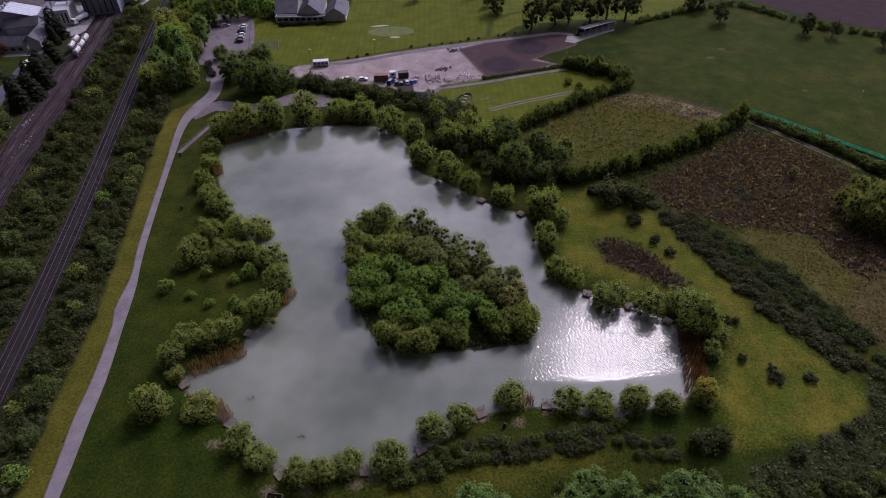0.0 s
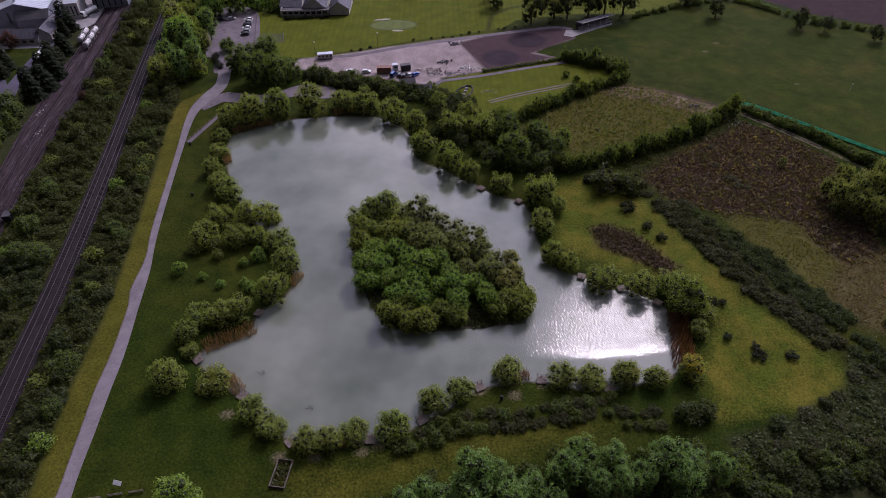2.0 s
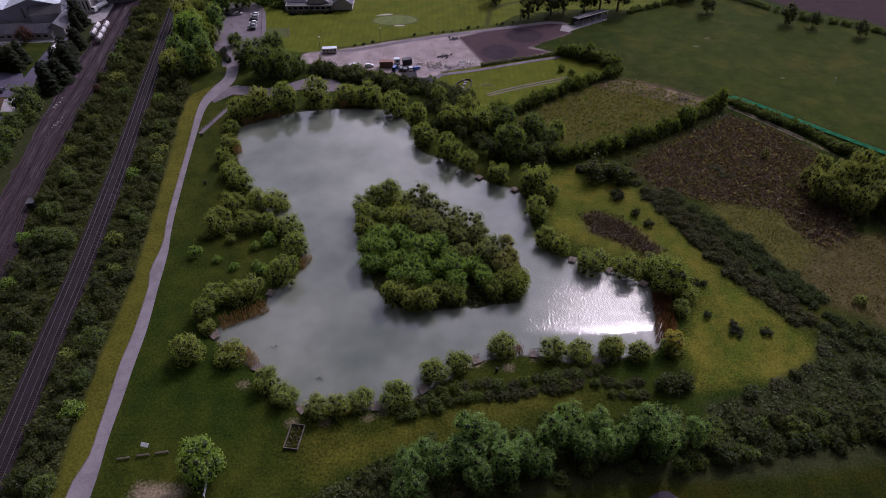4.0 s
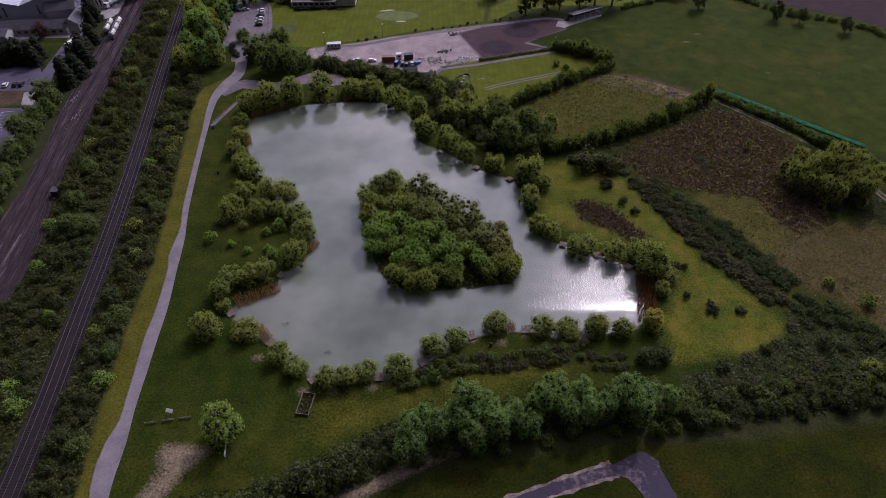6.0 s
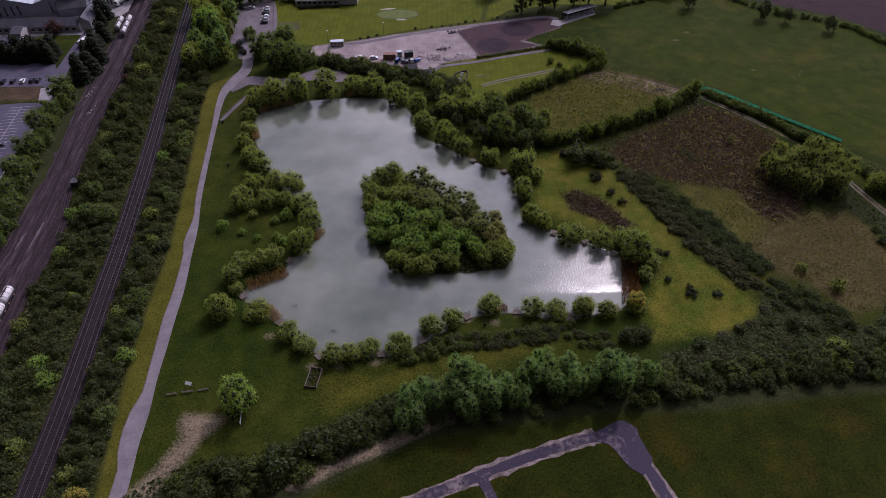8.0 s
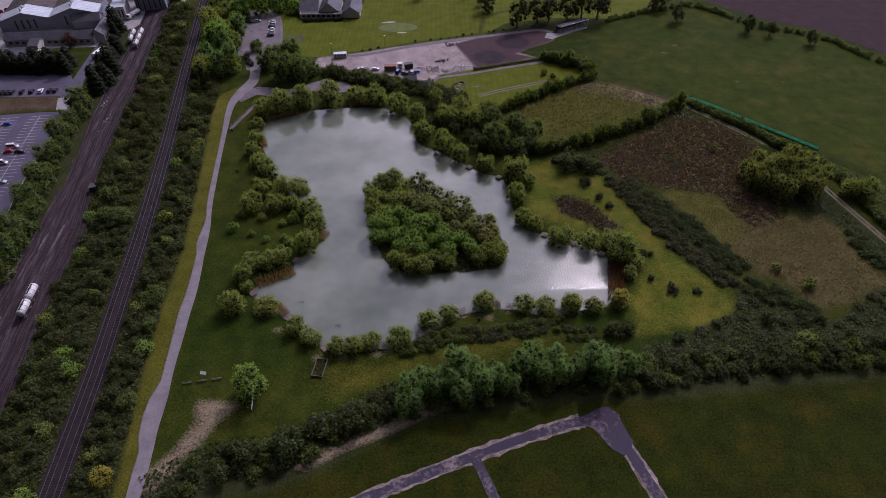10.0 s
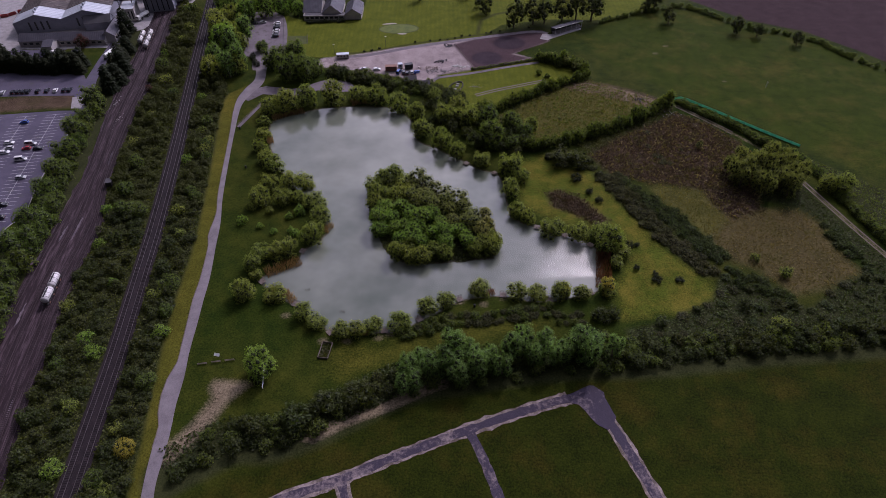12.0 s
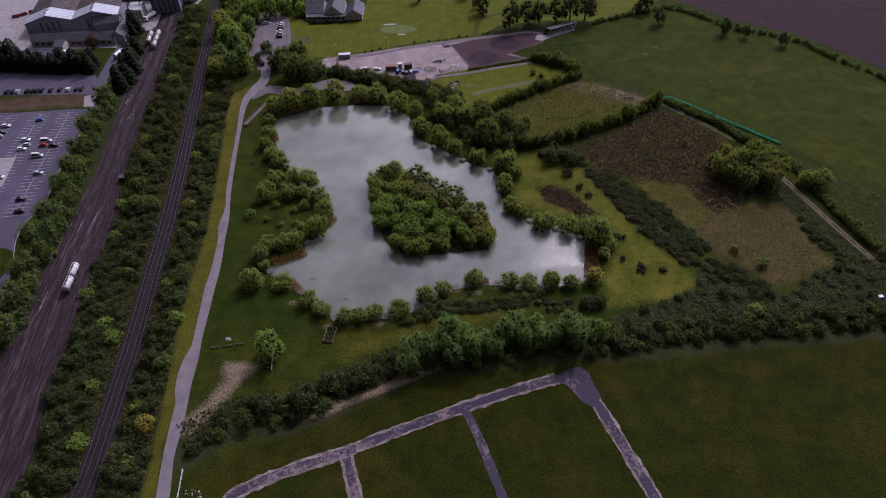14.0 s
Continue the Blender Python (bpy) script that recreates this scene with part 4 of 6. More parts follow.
slab("gate_slab", [(-188, 220), (-181, 222), (-179, 209), (-184, 209)], 0.15, CONCRETE, "pale concrete slab at the car park gate", "slab")
slab("concrete_pad", [(-212, 163), (-197, 164.5), (-192, 142), (-212, 140)], 0.14, CONCRETE, "pale concrete pad among parking bays", "slab")

# ---- plants ----
def crown_mesh(name, seed, dia, tall, lobes, sprays, leaf, material, low=0.25, spread=0.62, droop=0.0):
    """A crown of many small leaf sprays set on uneven lobes, with gaps between."""
    r = np.random.RandomState(seed)
    R = dia / 2
    th = r.uniform(0, 2 * np.pi, lobes)
    rad = R * (spread + 0.16) * np.sqrt(r.uniform(0.02, 1, lobes))
    size = R * r.uniform(0.20, 0.38, lobes)
    top = tall * (1 - 0.55 * (rad / R) ** 2.4) * r.uniform(0.86, 1.06, lobes)
    cz = np.clip((low + (1 - low) * r.uniform(0, 1, lobes) ** 0.55) * top - size * 0.9, size * 0.5, None)
    C = np.stack([rad * np.cos(th), rad * np.sin(th), cz], 1)
    want, sprays = sprays, int(sprays * 3.2)
    which = r.choice(lobes, sprays, p=size ** 2 / (size ** 2).sum())
    d = r.normal(size=(sprays, 3))
    d /= np.linalg.norm(d, axis=1)[:, None]
    d[:, 2] = np.abs(d[:, 2]) * np.where(r.rand(sprays) < 0.75, 1, -1)
    P = C[which] + d * (size[which] * (0.74 + 0.5 * r.uniform(0, 1, sprays) ** 1.6))[:, None] * [1, 1, 1.3]
    keep = np.ones(sprays, bool)
    for c, s in zip(C, size):
        keep &= np.linalg.norm((P - c) * [1, 1, 0.77], axis=1) > s * 0.7
    keep &= P[:, 2] > 0.08
    P, d = P[keep][:want], d[keep][:want]
    n = len(P)
    nor = d * 0.75 + r.normal(0, 0.55, (n, 3)) + [0, 0, 0.35]
    nor /= np.linalg.norm(nor, axis=1)[:, None]
    u = np.cross(nor, r.normal(size=(n, 3)))
    u /= np.linalg.norm(u, axis=1)[:, None]
    u[:, 2] -= droop
    w = np.cross(nor, u)
    s = leaf * r.uniform(0.55, 1.35, n)[:, None]
    V = np.stack([P - u * s * 0.55 - w * s * 0.38, P - u * s * 0.45 + w * s * 0.38 + nor * s * 0.12, P + u * s * 0.75], 1).reshape(-1, 3)
    F = np.arange(n * 3).reshape(-1, 3)
    # dense inner growth that keeps the crown from being seen through, coloured dark as shade in the gaps
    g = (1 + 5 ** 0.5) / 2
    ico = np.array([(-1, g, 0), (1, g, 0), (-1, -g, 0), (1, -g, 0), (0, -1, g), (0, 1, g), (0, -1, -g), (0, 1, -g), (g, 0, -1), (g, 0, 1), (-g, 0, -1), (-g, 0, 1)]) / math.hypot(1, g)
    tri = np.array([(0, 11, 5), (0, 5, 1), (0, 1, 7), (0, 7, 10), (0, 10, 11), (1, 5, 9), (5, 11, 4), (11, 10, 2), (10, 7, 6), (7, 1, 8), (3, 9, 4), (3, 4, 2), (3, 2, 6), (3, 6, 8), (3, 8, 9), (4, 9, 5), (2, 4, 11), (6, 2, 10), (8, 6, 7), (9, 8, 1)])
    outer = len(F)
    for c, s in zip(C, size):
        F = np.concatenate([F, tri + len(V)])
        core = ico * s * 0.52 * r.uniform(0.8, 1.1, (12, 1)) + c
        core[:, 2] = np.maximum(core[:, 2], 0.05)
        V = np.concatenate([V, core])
    me = bpy.data.meshes.new(name)
    me.from_pydata(V.tolist(), [], F.tolist())
    me.materials.append(material)
    me.materials.append(CORE_SHADE)
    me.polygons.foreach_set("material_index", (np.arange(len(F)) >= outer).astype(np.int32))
    return me, C, size


def tree_kind(name, label, category, seed, dia, tall, lobes, sprays, leaf, material, low=0.25, spread=0.62, stems=1, droop=0.0, group=""):
    """One plant: a tapered trunk with limbs, and its crown. Returns it with its width."""
    root = thing(name, 0, 0, 0, 0, label, category, group)
    me, C, size = crown_mesh("crown", seed, dia, tall, int(lobes * 2.1), int(sprays * 1.38), leaf * 0.8, material, low, spread, droop)
    ob = new("crown", me)
    ob.parent = root
    bm = bmesh.new()
    thick = 0.035 * tall
    fork = Vector((0, 0, max(0.35, low * tall * 0.8)))
    rod(bm, (0, 0, -0.4), fork, thick, thick * 0.75, 6)
    for c in C[: min(6, lobes)]:
        rod(bm, fork, Vector(c), thick * 0.55, thick * 0.15, 4)
    part("trunk", bm, BARK, root)
    return root, dia


def conifer_kind(name, label, seed, dia, tall, sprays, leaf, material):
    r = np.random.RandomState(seed)
    root = thing(name, 0, 0, 0, 0, label, "conifer")
    z = tall * (1 - np.sqrt(r.uniform(0.0, 1, sprays)))
    rad = dia / 2 * (1 - z / tall) ** 0.5 * r.uniform(0.7, 1.08, sprays) * (0.8 + 0.2 * np.sin(z * 3.2)) + 0.1
    a = r.uniform(0, 2 * np.pi, sprays)
    P = np.stack([rad * np.cos(a), rad * np.sin(a), z + 0.3], 1)
    out = np.stack([np.cos(a), np.sin(a), np.full(sprays, -0.25)], 1) + r.normal(0, 0.25, (sprays, 3))
    side = np.cross(out, [0, 0, 1]) + r.normal(0, 0.2, (sprays, 3))
    s = leaf * r.uniform(0.6, 1.3, sprays)[:, None]
    V = np.stack([P - out * s * 0.5, P + side * s * 0.35, P + out * s * 0.8, P - side * s * 0.35], 1).reshape(-1, 3)
    k = np.arange(sprays)[:, None] * 4
    F = np.concatenate([k + [0, 1, 2], k + [0, 2, 3]], 1).reshape(-1, 3)
    me = bpy.data.meshes.new("crown")
    me.from_pydata(V.tolist(), [], F.tolist())
    me.materials.append(material)
    new("crown", me).parent = root
    bm = bmesh.new()
    rod(bm, (0, 0, -0.3), (0, 0, tall * 0.9), tall * 0.022, 0.03)
    part("trunk", bm, BARK, root)
    return root, dia


WILLOWS = [tree_kind("willow_bush", "rounded yellow-green willow bush at the water's edge", "willow", 10 + i, 7.5, 6.0 + 0.5 * i, 22, 1600, 0.38, LEAF_WILLOW, 0.05, 0.6, droop=0.2) for i in range(4)]
BROADS = [tree_kind("broadleaf_tree", "dense fresh-green broadleaf tree in spring leaf", "tree", 30 + i, 9.5, 9.0 + i, 26, 1950, 0.46, LEAF_GREEN, 0.06, 0.62) for i in range(4)]
SCRUBS = [tree_kind("scrub_bush", "low dark-green self-sown scrub bush", "bush", 50 + i, 5.2, 3.2 + 0.5 * i, 14, 540, 0.40, LEAF_SCRUB, 0.05, 0.66, group="scrub bushes") for i in range(5)]
NETTLE_BUSHES = [tree_kind("nettle_clump", "low dense dark-green nettle and bramble clump", "bush", 76 + i, 4.6, 1.9, 14, 420, 0.34, LEAF_NETTLE, 0.05, 0.7, group="bramble thicket") for i in range(3)]
DEEPS = [tree_kind("broadleaf_tree", "dense dark-green rounded broadleaf tree", "tree", 36 + i, 9.5, 9.0 + i, 26, 1800, 0.44, LEAF_DEEP, 0.06, 0.62) for i in range(3)]
BRAMBLES = [tree_kind("bramble_bush", "low tangled dark bramble bush", "bush", 70 + i, 4.6, 1.7, 14, 420, 0.34, LEAF_BRAMBLE, 0.05, 0.7, group="bramble thicket") for i in range(3)]
HEDGES = [tree_kind("hedge_shrub", "dark-green hawthorn shrub of a field hedge", "shrub", 80 + i, 4.4, 3.0 + 0.4 * i, 13, 480, 0.36, LEAF_HEDGE, 0.05, 0.62, group="hedge shrubs") for i in range(3)]
DARKS = [tree_kind("dark_bush", "small dense dark-green gorse bush on the grass", "bush", 90 + i, 3.0, 2.0, 9, 450, 0.24, LEAF_DARK, 0.05, 0.6) for i in range(2)]
FRESH = [tree_kind("green_bush", "rounded fresh-green bush standing in the grass", "bush", 100 + i, 5.0, 3.6 + 0.4 * i, 13, 700, 0.32, LEAF_WILLOW if i else LEAF_GREEN, 0.05, 0.58) for i in range(3)]
YOUNG = [tree_kind("field_tree", "open-crowned tree at the edge of a field", "tree", 95 + i, 9.0, 11.0, 20, 1300, 0.42, LEAF_SCRUB, 0.3, 0.6) for i in range(2)]
RED = [tree_kind("copper_tree", "small dark red-leaved tree", "tree", 66, 6.0, 6.0, 16, 900, 0.4, LEAF_RED, 0.15, 0.6)]
FIRS = [conifer_kind("conifer", "tall dark conifer beside the sidings", 60 + i, 7.0, 10.0, 1500, 0.85, LEAF_DARK) for i in range(2)]
dice = random.Random(7)


def plant(kinds, x, y, dia, squash=1.0):
    ob, d = dice.choice(kinds)
    s = dia / d
    z = float(lie([(x, y)])[0])
    m = Matrix.LocRotScale((x, y, max(z, WATER_Z) - 0.05), Euler((0, 0, dice.uniform(0, 6.28))), (s * dice.uniform(0.92, 1.08), s * dice.uniform(0.92, 1.08), s * squash * dice.uniform(0.88, 1.12)))
    return copy_thing(ob, m)


def plant_list(kinds, spots, grow=1.0, squash=1.0):
    for x, y, d in spots:
        plant(kinds, x, y, d * grow, squash)


def fill(outline, gap, seed, margin=0.0):
    """Even random spots inside an outline, at least gap apart."""
    o = np.array(outline, float)
    r = np.random.RandomState(seed)
    lo, hi = o.min(0), o.max(0)
    P = r.uniform(lo, hi, (int(4.5 * np.prod(hi - lo) / gap ** 2), 2))
    P = P[inside(P, o)]
    if margin:
        P = P[reach(P, o, True) > margin]
    cells, out = {}, []
    for p in P:
        k = (int(p[0] // gap), int(p[1] // gap))
        if all(np.hypot(*(p - q)) > gap for i in (-1, 0, 1) for j in (-1, 0, 1) for q in cells.get((k[0] + i, k[1] + j), ())):
            cells.setdefault(k, []).append(p)
            out.append(p)
    return out


def row(kinds, line, gap, dia, wide, seed, squash=1.0):
    r = random.Random(seed)
    for p in spline(line, gap):
        plant(kinds, p[0] + r.uniform(-wide, wide), p[1] + r.uniform(-wide, wide), dia * r.uniform(0.75, 1.3), squash)


GREY_TREES = [tree_kind("thin_tree", "thin grey-brown tree just coming into leaf", "tree", 110 + i, 7.0, 8.5, 18, 1100, 0.34, LEAF_BUD, 0.1, 0.6) for i in range(2)]
PALES = [tree_kind("pale_willow", "tall feathery pale yellow-green willow", "willow", 150 + i, 6.5, 8.5, 22, 1500, 0.36, LEAF_PALE, 0.1, 0.5) for i in range(2)]
GOLD = [tree_kind("golden_bush", "yellow-leaved bush at the water's edge", "bush", 120, 6.0, 6.5, 18, 1300, 0.34, LEAF_GOLD, 0.05, 0.55)]
SALLOWS = [tree_kind("sallow_tree", "pale olive-green sallow in a dense copse", "tree", 140 + i, 6.0, 7.0 + i, 18, 1000, 0.38, LEAF_SALLOW, 0.1, 0.55) for i in range(2)]
POPLARS = [tree_kind("poplar_tree", "tall silvery-green young poplar in a belt", "tree", 125 + i, 8.0, 11.0 + i, 24, 1900, 0.4, LEAF_SILVER, 0.1, 0.55) for i in range(3)]

plant_list(WILLOWS, SHORE_A, 1.05, 0.85), plant_list(WILLOWS, SHORE_B, 0.92), plant_list(WILLOWS, SHORE_C, 0.95, 0.9)
for x, y, d in INNER:
    plant(WILLOWS if d > 7 else FRESH, x, y, d * 0.85)
for x, y, d in LAWN:
    plant(DARKS if d < 5.2 else SCRUBS, x, y, d)
plant_list(DEEPS + WILLOWS, GROVE, 0.72), plant_list(WILLOWS + BROADS, [(x - 4, y, d) for x, y, d in POPLAR], 0.8), plant_list(DEEPS, CLUBTREES, 0.80)
plant_list(FIRS, CONIFER), plant_list(YOUNG, FIELDTREES, 1.3), plant_list(BROADS, WOOD_S[:1], 0.95), plant_list(SCRUBS, WOOD_S[4:]), plant_list(DEEPS, LOTROW, 0.9), plant_list(DEEPS + HEDGES, [((a[0] + b[0]) / 2 + 3, (a[1] + b[1]) / 2, a[2]) for a, b in zip(LOTROW, LOTROW[1:])], 0.65), plant_list(WILLOWS, COPSE[5:])
for p in fill([(4, 182), (14, 178), (22, 166), (36, 163), (48, 180), (40, 190), (24, 197), (8, 206), (-4, 216), (-8, 204)], 5.5, 46):
    plant(SCRUBS, p[0], p[1], dice.uniform(5.0, 7.5), 1.1)
copse = np.mean([c[:2] for c in COPSE[:5]], 0)
for p in fill([(copse[0] + 15 * math.cos(a * 0.5), copse[1] + 12 * math.sin(a * 0.5)) for a in range(13)], 3.8, 44):
    plant(SALLOWS, p[0], p[1], dice.uniform(5.8, 8.0), 1.45)
plant(GOLD, 59, 81, 6.5), plant(GOLD, 44.5, 80, 4.5), plant(GOLD, -86, 22, 6.5)
for p in fill(island_edge, 4.0, 5, 1.0):
    x, y = p
    if x < -10 and y > 128:
        kind, d = WILLOWS, 8.0
    elif y > 118 - 0.6 * x and x < 14:
        kind, d = GREY_TREES, 7.5
    elif x > 9 and y > 106:
        kind, d = PALES, 6.0
    elif x > 13 or y < 103:
        kind, d = WILLOWS, 7.0
    else:
        kind, d = BROADS, 7.2
    plant(kind, x, y, d * dice.uniform(0.85, 1.15))


def massed(name, kinds, spots, label, category):
    """Many plants too far off to count, as one mesh."""
    V, F, k = [], [], 0
    for i, (x, y, dia, squash) in enumerate(spots):
        ob, d = kinds[i % len(kinds)]
        me = [c for c in ob.children if c.name.startswith("crown")][0].data
        v = np.zeros(len(me.vertices) * 3, np.float32)
        me.vertices.foreach_get("co", v)
        v = v.reshape(-1, 3) * (dia / d)
        f = np.zeros(len(me.loops), np.int32)
        me.loops.foreach_get("vertex_index", f)
        a = i * 2.4
        V.append(np.stack([v[:, 0] * math.cos(a) - v[:, 1] * math.sin(a) + x, v[:, 0] * math.sin(a) + v[:, 1] * math.cos(a) + y, v[:, 2] * squash], 1))
        F.append(f + k)
        k += len(v)
    V, F = np.concatenate(V), np.concatenate(F)
    me = bpy.data.meshes.new(name)
    me.vertices.add(len(V))
    me.vertices.foreach_set("co", V.ravel())
    me.loops.add(len(F))
    me.loops.foreach_set("vertex_index", F)
    me.polygons.add(len(F) // 3)
    me.polygons.foreach_set("loop_start", np.arange(len(F) // 3) * 3)
    me.update(calc_edges=True)
    me.materials.append(kinds[0][0].children[0].data.materials[0])
    return tagged(new(name, me), label, category, kind="stuff")


def undergrowth(name, outline, per, seed, leaf, high, material, label):
    """A low cover of leaf sprays with uneven height, one mesh."""
    o = np.array(outline, float)
    r = np.random.RandomState(seed)
    lo, hi = o.min(0), o.max(0)
    P = r.uniform(lo, hi, (int(per * np.prod(hi - lo)), 2))
    P = P[inside(P, o)]
    n = len(P)
    hump = 0.5 + 0.25 * np.sin(P[:, 0] * 1.1 + np.sin(P[:, 1] * 0.7) * 2) + 0.25 * np.sin(P[:, 1] * 0.9 + np.sin(P[:, 0] * 0.6) * 2)
    C = np.column_stack([P, np.maximum(lie(P), WATER_Z) + high * hump * r.uniform(0.3, 1.0, n)])
    nor = r.normal(0, 0.6, (n, 3)) + [0, 0, 0.8]
    nor /= np.linalg.norm(nor, axis=1)[:, None]
    u = np.cross(nor, r.normal(size=(n, 3)))
    u /= np.linalg.norm(u, axis=1)[:, None]
    w = np.cross(nor, u)
    s = leaf * r.uniform(0.6, 1.5, n)[:, None]
    V = np.stack([C - u * s * 0.6, C + w * s * 0.45, C + u * s * 0.7, C - w * s * 0.45], 1).reshape(-1, 3)
    ob = mesh_part(name, V, np.arange(4 * n).reshape(-1, 4), material)
    return tagged(ob, label, "undergrowth", kind="stuff")


far_scrub = []
rail_l, rail_r = offset(rail_line, -4.8), offset(rail_line, 4.6)
for p in fill(band(side_right, rail_l), 3.7, 6, 1.2) + fill(band(rail_r, verge_left), 3.5, 7, 1.2):
    if dice.random() < 0.15:
        plant(DEEPS + FRESH, p[0], p[1], dice.uniform(4.5, 7.5), 0.8)
    elif dice.random() < 0.95:
        if p[1] < 128:
            plant(SCRUBS, p[0], p[1], dice.uniform(3.6, 6.8), dice.uniform(0.6, 1.1))
        else:
            far_scrub.append((p[0], p[1], dice.uniform(3.6, 6.8), dice.uniform(0.6, 1.1)))
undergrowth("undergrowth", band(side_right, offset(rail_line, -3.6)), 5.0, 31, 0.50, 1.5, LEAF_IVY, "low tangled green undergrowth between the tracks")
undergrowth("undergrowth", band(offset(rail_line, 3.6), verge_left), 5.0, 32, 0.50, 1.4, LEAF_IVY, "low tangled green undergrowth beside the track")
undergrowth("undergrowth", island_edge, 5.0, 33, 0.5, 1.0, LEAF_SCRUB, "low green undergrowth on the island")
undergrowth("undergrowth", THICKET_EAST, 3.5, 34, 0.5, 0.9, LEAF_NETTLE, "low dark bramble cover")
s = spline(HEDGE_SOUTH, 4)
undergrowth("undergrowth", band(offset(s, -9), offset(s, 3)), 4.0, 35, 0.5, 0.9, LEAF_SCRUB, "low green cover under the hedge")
undergrowth("undergrowth", ROUGH_EAST, 4.0, 36, 0.42, 0.7, LEAF_HEDGE, "rough dark weeds beside a field track")
undergrowth("undergrowth", BRAMBLE_WEST, 4.0, 38, 0.5, 1.2, LEAF_BRAMBLE, "low tangled bramble growth in a band")
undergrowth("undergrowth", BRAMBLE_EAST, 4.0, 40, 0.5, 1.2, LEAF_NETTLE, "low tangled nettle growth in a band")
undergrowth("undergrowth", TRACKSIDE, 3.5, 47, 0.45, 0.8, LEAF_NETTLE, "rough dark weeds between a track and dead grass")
undergrowth("undergrowth", ROUGH_NORTH, 4.0, 41, 0.45, 1.1, LEAF_BRAMBLE, "rough dark weeds below a field hedge")
undergrowth("dead_growth", DEADPATCH, 7.0, 39, 0.42, 1.2, LEAF_DEAD, "heap of dead brown bramble stems on the grass")
undergrowth("planter_growth", [(-37.6, 54.6), (-34.2, 54.1), (-33.6, 59.7), (-37, 60.2)], 9.0, 37, 0.4, 0.9, LEAF_BRAMBLE, "dark bramble growth inside the timber edging")
massed("scrub_belt", SCRUBS, far_scrub, "dense belt of dark-green scrub along the railway", "scrub")
s = spline(HEDGE_SOUTH, 4)
for p in fill(band(offset(s, -6), offset(s, 2.5)), 3.4, 8):
    if not -9 < p[0] < 60 and signed(np.array([p]), np.array(DIRT_SPUR, float))[0] > 3:
        plant(HEDGES + SCRUBS, p[0], p[1], dice.uniform(4.0, 6.2))
s = spline(POPLAR_BELT, 4)
for p in fill(band(offset(s, -5), offset(s, 4)), 4.4, 18):
    plant(POPLARS, p[0], p[1], dice.uniform(6.5, 9.5))
for p in fill(band(offset(s, -9), offset(s, 6.5)), 4.4, 19):
    plant(HEDGES, p[0], p[1], dice.uniform(3.5, 5.5))
for p in fill(BRAMBLE_EAST, 2.6, 49) + fill(NETTLES, 2.8, 48) + fill(THICKET_TRACK, 3.0, 12):
    plant(NETTLE_BUSHES, p[0], p[1], dice.uniform(3.4, 5.2))
for p in fill(BRAMBLE_WEST, 2.7, 9) + fill(SCRUB_NE, 3.2, 13):
    plant(BRAMBLES, p[0], p[1], dice.uniform(3.5, 5.5))
for p in fill(THICKET_EAST, 4.6, 14):
    plant(dice.choice((BRAMBLES, NETTLE_BUSHES, SCRUBS)), p[0], p[1], dice.uniform(2.6, 5.0), 0.75)
for p in np.random.RandomState(15).normal((100, 166), (14, 9), (12, 2)):
    if inside(np.array([p]), np.array(BRACKEN, float))[0]:
        plant(BRAMBLES, p[0], p[1], dice.uniform(1.6, 4.8), 0.6)
for k, line in enumerate((LOW_HEDGE_A, LOW_HEDGE_B, LOW_HEDGE_C)):
    for d in (-1.6, 1.6):
        row(BRAMBLES + HEDGES, offset(spline(line, 6), d), 2.3, 3.3, 0.5, 40 + 2 * k + int(d > 0))
row(HEDGES, offset(spline(HEDGE_FENCE, 6), 1.6), 2.0, 4.6, 0.7, 22)
for x, y, d in ((124, 88, 5.0), (116, 96, 4.0), (112, 64, 6.5), (54, 159, 5.5), (59, 159, 6.0), (64, 157, 4.5)):
    plant(FRESH[1:], x, y, d)
plant(GREY_TREES, 118, 168, 3.2)
for x, y, d in ((70, 247, 5.5), (66, 250, 5.0), (61, 253.5, 5.5), (57, 254.5, 4.5), (74, 242, 5.0)):
    plant(SALLOWS, x, y, d, 0.8)
for p in fill([(-136, 322), (-118, 321), (-112, 288), (-104, 246), (-112, 238), (-122, 250), (-128, 298)], 7.5, 62):
    plant(POPLARS + WILLOWS, p[0], p[1], dice.uniform(8.5, 11.0), 1.1)
for k, line in enumerate((HEDGE_PADDOCK, HEDGE_MEADOW)):
    row(HEDGES, line, 1.9, 5.4, 0.8, 20 + k, 1.4)
for d, k in ((-2.5, 50), (0, 51), (2.5, 52)):
    row(HEDGES + SCRUBS, offset(spline(HEDGE_YARD, 6), d), 2.8, 5.2, 1.0, k)
row(HEDGES, HEDGE_FAR, 3.0, 3.6, 1.0, 30)
for x, y in ((54.1, 238), (58.3, 234.5), (63, 252), (65, 249), (61, 255), (66, 246), (-1, 226), (-4, 229), (-12, 226), (-21, 232), (-27, 236), (3, 214), (8, 209)):
    plant(HEDGES, x, y, dice.uniform(3.0, 5.0))
for k in range(14):
    x, y = ((-41.7, 266.4), (-37.6, 267.5), (-33.2, 269.9), (-13, 277.1), (-4.3, 278.8), (1.5, 279.9), (5.9, 280.4), (10.3, 282.2), (14.2, 284.3), (19.2, 285.8), (28.9, 288.6), (31.9, 289.5), (37.3, 291), (55, 294.5))[k]
    plant(DARKS, x, y + 1, dice.uniform(1.3, 2.2))
row(DARKS, [(-80, 307.5), (-57.7, 308.7)], 1.4, 3.4, 0.2, 60)
row(HEDGES, [(19, 244.2), (39, 250.2), (54, 254.4)], 1.5, 1.9, 0.2, 63)
